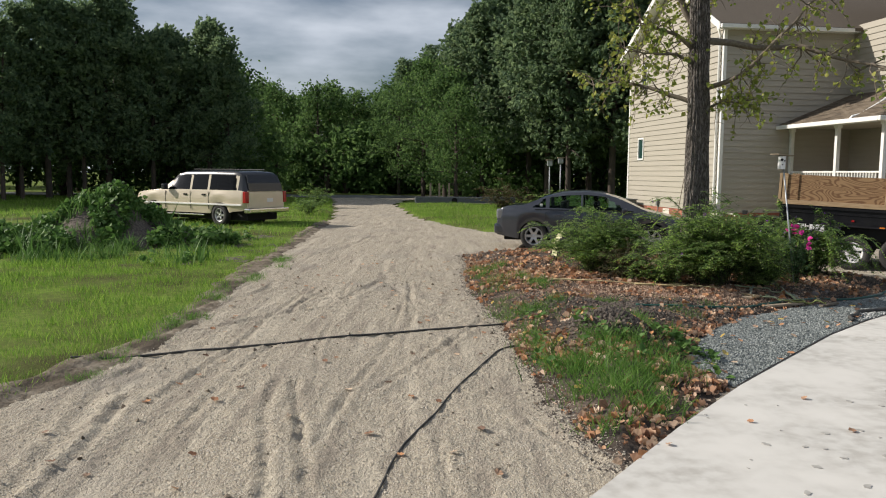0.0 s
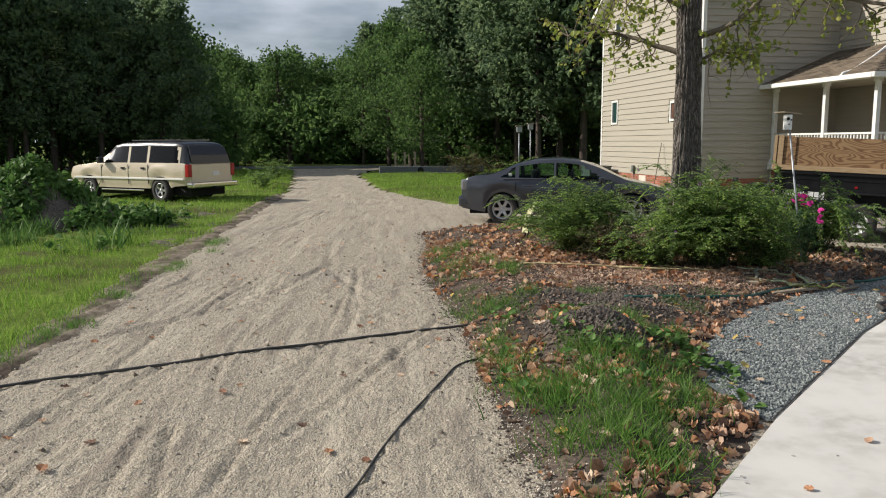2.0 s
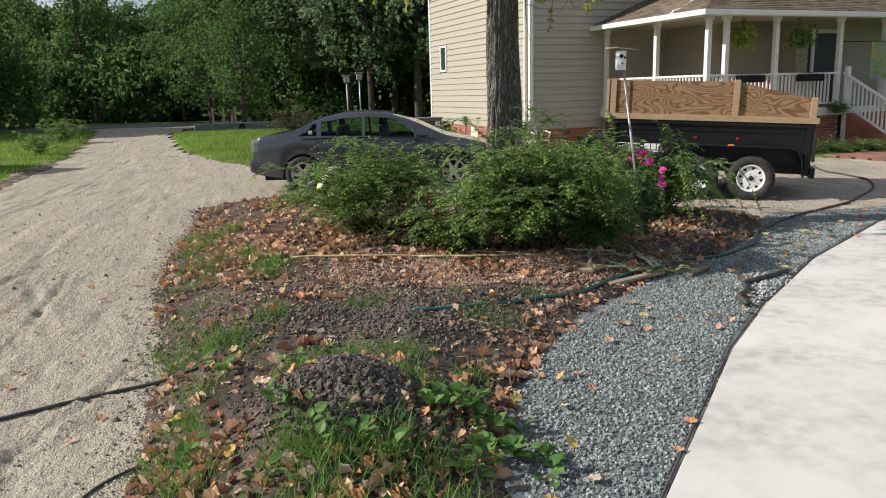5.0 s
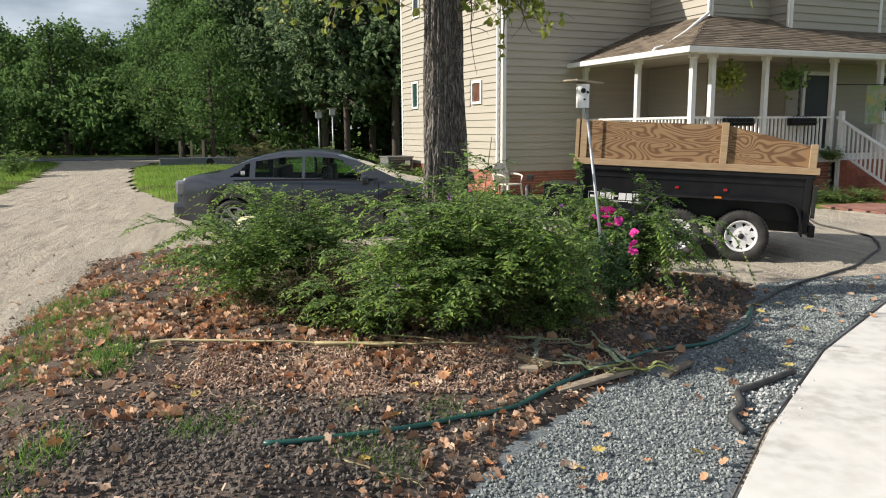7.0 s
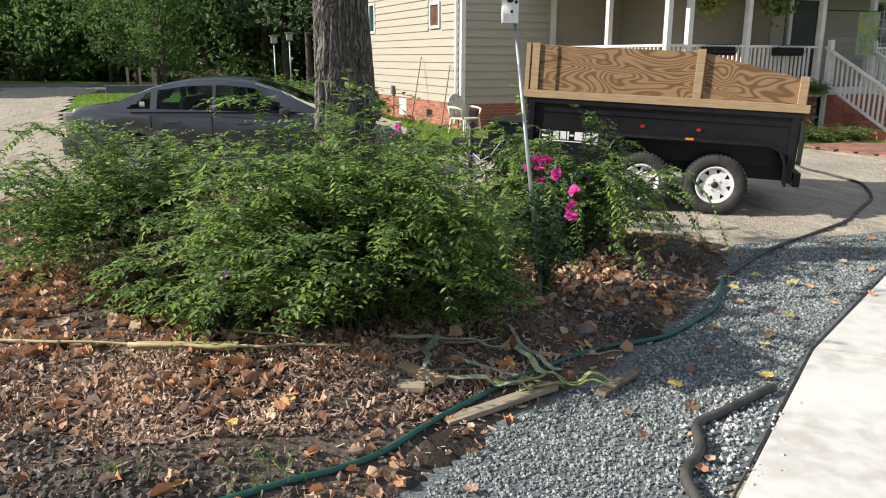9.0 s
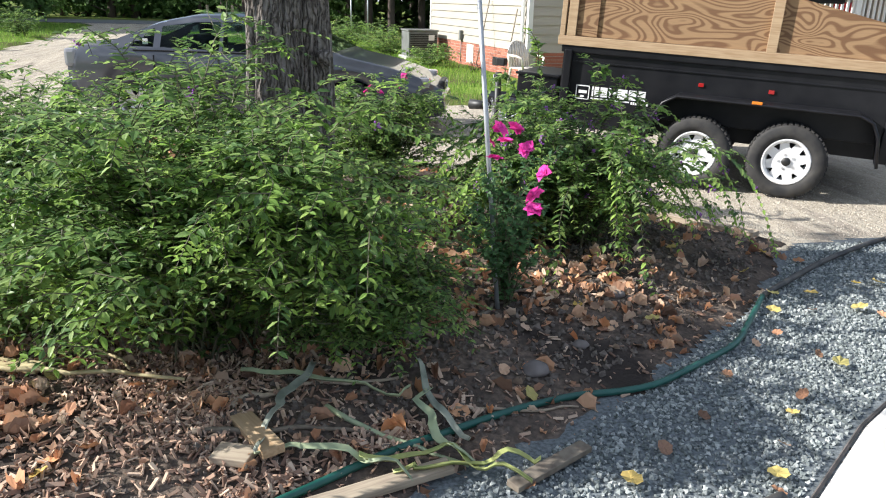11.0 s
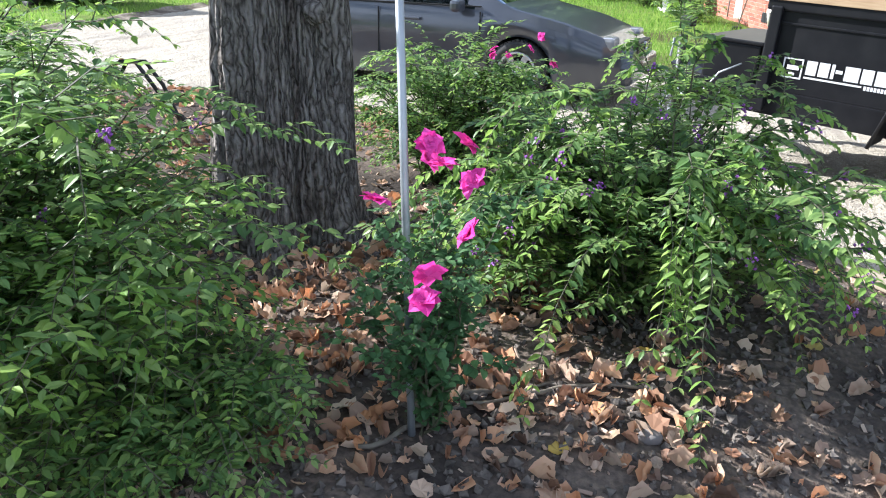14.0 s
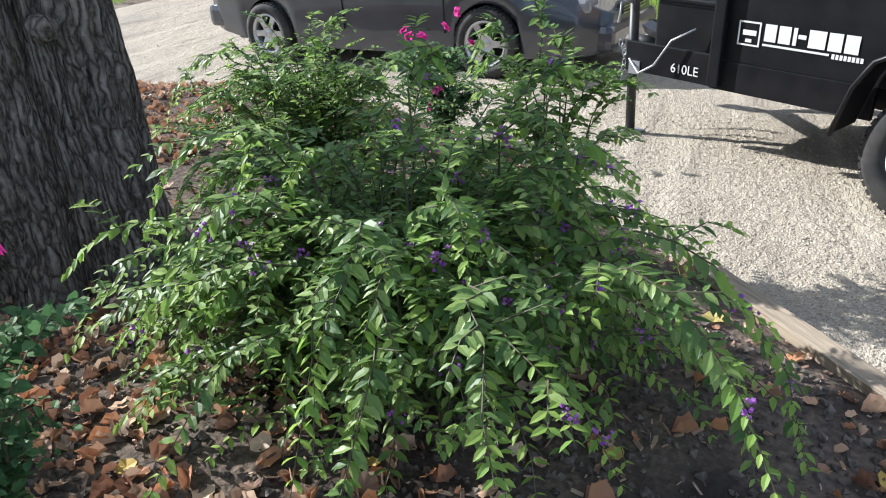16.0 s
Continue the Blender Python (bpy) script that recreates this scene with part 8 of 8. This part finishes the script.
# bent stand with a yellow wrapping, by the drive
st = thing("garden_stand", pose(2.55, 15.05, bed_z(2.55, 15.05), 0, 0, 20) @ Matrix.Scale(0.8, 4), "bent black metal stand wrapped with pale yellow cloth", "stand")
tube("hoop", [(-0.35, 0, 0), (-0.28, 0, 0.45), (-0.12, 0, 0.72), (0.05, 0, 0.74), (0.2, 0, 0.5), (0.32, 0.05, 0.25), (0.42, 0.05, 0.2), (0.46, 0.05, 0.02)], 0.02, M["blackmetal"], st, 8)
tube("hoop", [(-0.3, 0.2, 0), (-0.22, 0.2, 0.45), (-0.06, 0.2, 0.70), (0.1, 0.2, 0.70), (0.24, 0.2, 0.48), (0.34, 0.2, 0.2), (0.42, 0.2, 0.0)], 0.02, M["blackmetal"], st, 8)
V = []
for i, (x, z) in enumerate(((-0.36, 0.10), (-0.30, 0.40), (-0.2, 0.62), (-0.06, 0.76), (0.08, 0.765))):
    V += [(x, -0.03, z), (x + 0.01, 0.1, z + 0.01), (x, 0.23, z)]
raw("wrapping", V, [(3 * i + a, 3 * i + 3 + a, 3 * i + 4 + a, 3 * i + 1 + a) for i in range(4) for a in (0, 1)], M["palecloth"], st, smooth=True)

# damp marks on the concrete
_spots = np.random.default_rng(71)
for k, (x, y, s) in enumerate(tuple((1.9 + 2.6 * _spots.random(), 3.7 + 2.3 * _spots.random(), 0.006 + 0.014 * _spots.random() ** 2) for _ in range(26)) + ((2.35, 4.6, 0.035), (2.6, 4.75, 0.03), (2.5, 4.3, 0.03), (2.75, 4.1, 0.03), (2.2, 5.0, 0.03), (3.0, 5.3, 0.025), (2.9, 4.8, 0.02), (2.1, 4.2, 0.028), (3.3, 6.0, 0.03), (3.8, 6.3, 0.03))):
    s = min(s, 0.022)
    r = np.random.default_rng(900 + k)
    q = r.random(4) * 6
    ring = [(s * (1 + 0.22 * math.sin(2 * a + q[0]) + 0.16 * math.sin(3 * a + q[1])) * math.cos(a) * 1.3, s * (1 + 0.2 * math.sin(2 * a + q[2]) + 0.16 * math.sin(5 * a + q[3])) * math.sin(a), 0) for a in np.linspace(0, 2 * math.pi, 25)[:-1]]
    V = ring + [(px, py_, -0.004) for px, py_, _ in ring]
    o = raw("damp_mark", V, [tuple(range(24))] + [(i, 24 + i, 24 + (i + 1) % 24, (i + 1) % 24) for i in range(24)], M["stain"], bpy.data.objects["concrete_path"])
    o.matrix_basis = pose(x, y, 0.0395, 0, 0, 40 * k)

# ---------- brick base courses ----------
BRICK_ME = None


def brick_run(parent, m, length, z0, rows, limit, rest_name):
    """Running bond. Local x along the wall, -y outwards: single bricks up to limit, then joined."""
    back = box("mortar", 0, length, 0.0, 0.1, z0, z0 + rows * 0.077, M["mortar"], parent, 0)
    back.matrix_basis = m
    made, S, src = 0, Soup(), None
    bv = np.array([(x, y, z) for x in (0.004, 0.196) for y in (-0.012, 0.0) for z in (0.005, 0.070)])
    bf = [(0, 1, 3, 2)[::-1], (4, 6, 7, 5)[::-1], (0, 4, 5, 1), (0, 2, 6, 4)[::-1], (1, 5, 7, 3)]
    for i in range(int(length / 0.2)):
        for k in range(rows):
            x = length - 0.2 * (i + 1) - (0.1 if k % 2 and i < int(length / 0.2) - 1 else 0.0)
            x = max(x, 0)
            if made < limit:
                if src is None:
                    src = raw("brick", bv, bf, M["brick"], parent)
                    src.matrix_basis = m @ pose(x, 0, z0 + k * 0.077)
                else:
                    again(src, m @ pose(x, 0, z0 + k * 0.077))
                made += 1
            else:
                S.add(bv + np.array([x, 0, z0 + k * 0.077]), bf)
    if S.n:
        o = S.done(rest_name, M["brick"], parent)
        o.matrix_basis = m
        tagged(o, kind="stuff")


base = thing("brick_base", HOUSE, "red brick foundation under the siding", "foundation", kind="structure")
brick_run(base, pose(-0.012, DEPTH, 0, 0, 0, -90), DEPTH, 0.0, 8, 300, "bricks_joined")
brick_run(base, pose(0, -0.012, 0), 2.4, 0.0, 8, 0, "bricks_joined")
pb = thing("porch_base", HOUSE, "red brick skirt under the porch", "foundation", kind="structure")
brick_run(pb, pose(2.44, -0.05, 0, 0, 0, -90), 4.5, 0.0, 12, 0, "bricks_joined")
brick_run(pb, pose(2.44, -4.5, 0), 4.5, 0.0, 12, 280, "bricks_joined")
brick_run(pb, pose(8.45, -4.5, 0), 3.6, 0.0, 12, 0, "bricks_joined")

# ---------- shingle courses on the porch roof ----------
def shingles(parent, origin, along_v, up_v, length, rows, trim):
    """Shingle tabs on a slope; trim(row) gives where a row starts and ends."""
    S = Soup()
    o, a, u = Vector(origin), Vector(along_v).normalized(), Vector(up_v).normalized()
    n = a.cross(u).normalized()
    if n.z < 0:
        n = -n
    r = np.random.default_rng(17)
    for k in range(rows):
        s0, s1 = trim(k / rows)
        x = s0
        while x < s1 - 0.05:
            w = min(0.24 + 0.14 * r.random(), s1 - x)
            h0, h1 = k * 0.14, k * 0.14 + 0.15
            lift = 0.012 + 0.006 * (r.random() < 0.5)
            q = [o + a * (x + 0.004) + u * h0 + n * lift, o + a * (x + w) + u * h0 + n * lift, o + a * (x + w) + u * h1 + n * 0.003, o + a * (x + 0.004) + u * h1 + n * 0.003, o + a * (x + 0.004) + u * h0, o + a * (x + w) + u * h0]
            S.add([tuple(p) for p in q], [(0, 1, 2, 3), (4, 5, 1, 0)])
            x += w
    tagged(S.done("shingles", M["shingle_tab"], parent), kind="stuff")


c0 = Vector((2.4 - 0.35, -4.85, PE + 0.12))
top = Vector((4.7, -2.43, 4.62))
upf = Vector((0, -2.43 + 4.85, 4.62 - PE - 0.12))
rows_f = int(upf.length / 0.14)
shingles(porch, c0, (1, 0, 0), upf, 10.3, rows_f, lambda t: (2.65 * t, 10.3))
ups = Vector((4.7 - 2.05, 0, 4.62 - PE - 0.12))
rows_s = int(ups.length / 0.14)
shingles(porch, Vector((2.05, 0, PE + 0.12)), (0, -1, 0), ups, 4.85, rows_s, lambda t: (0, 4.85 - 2.42 * t))
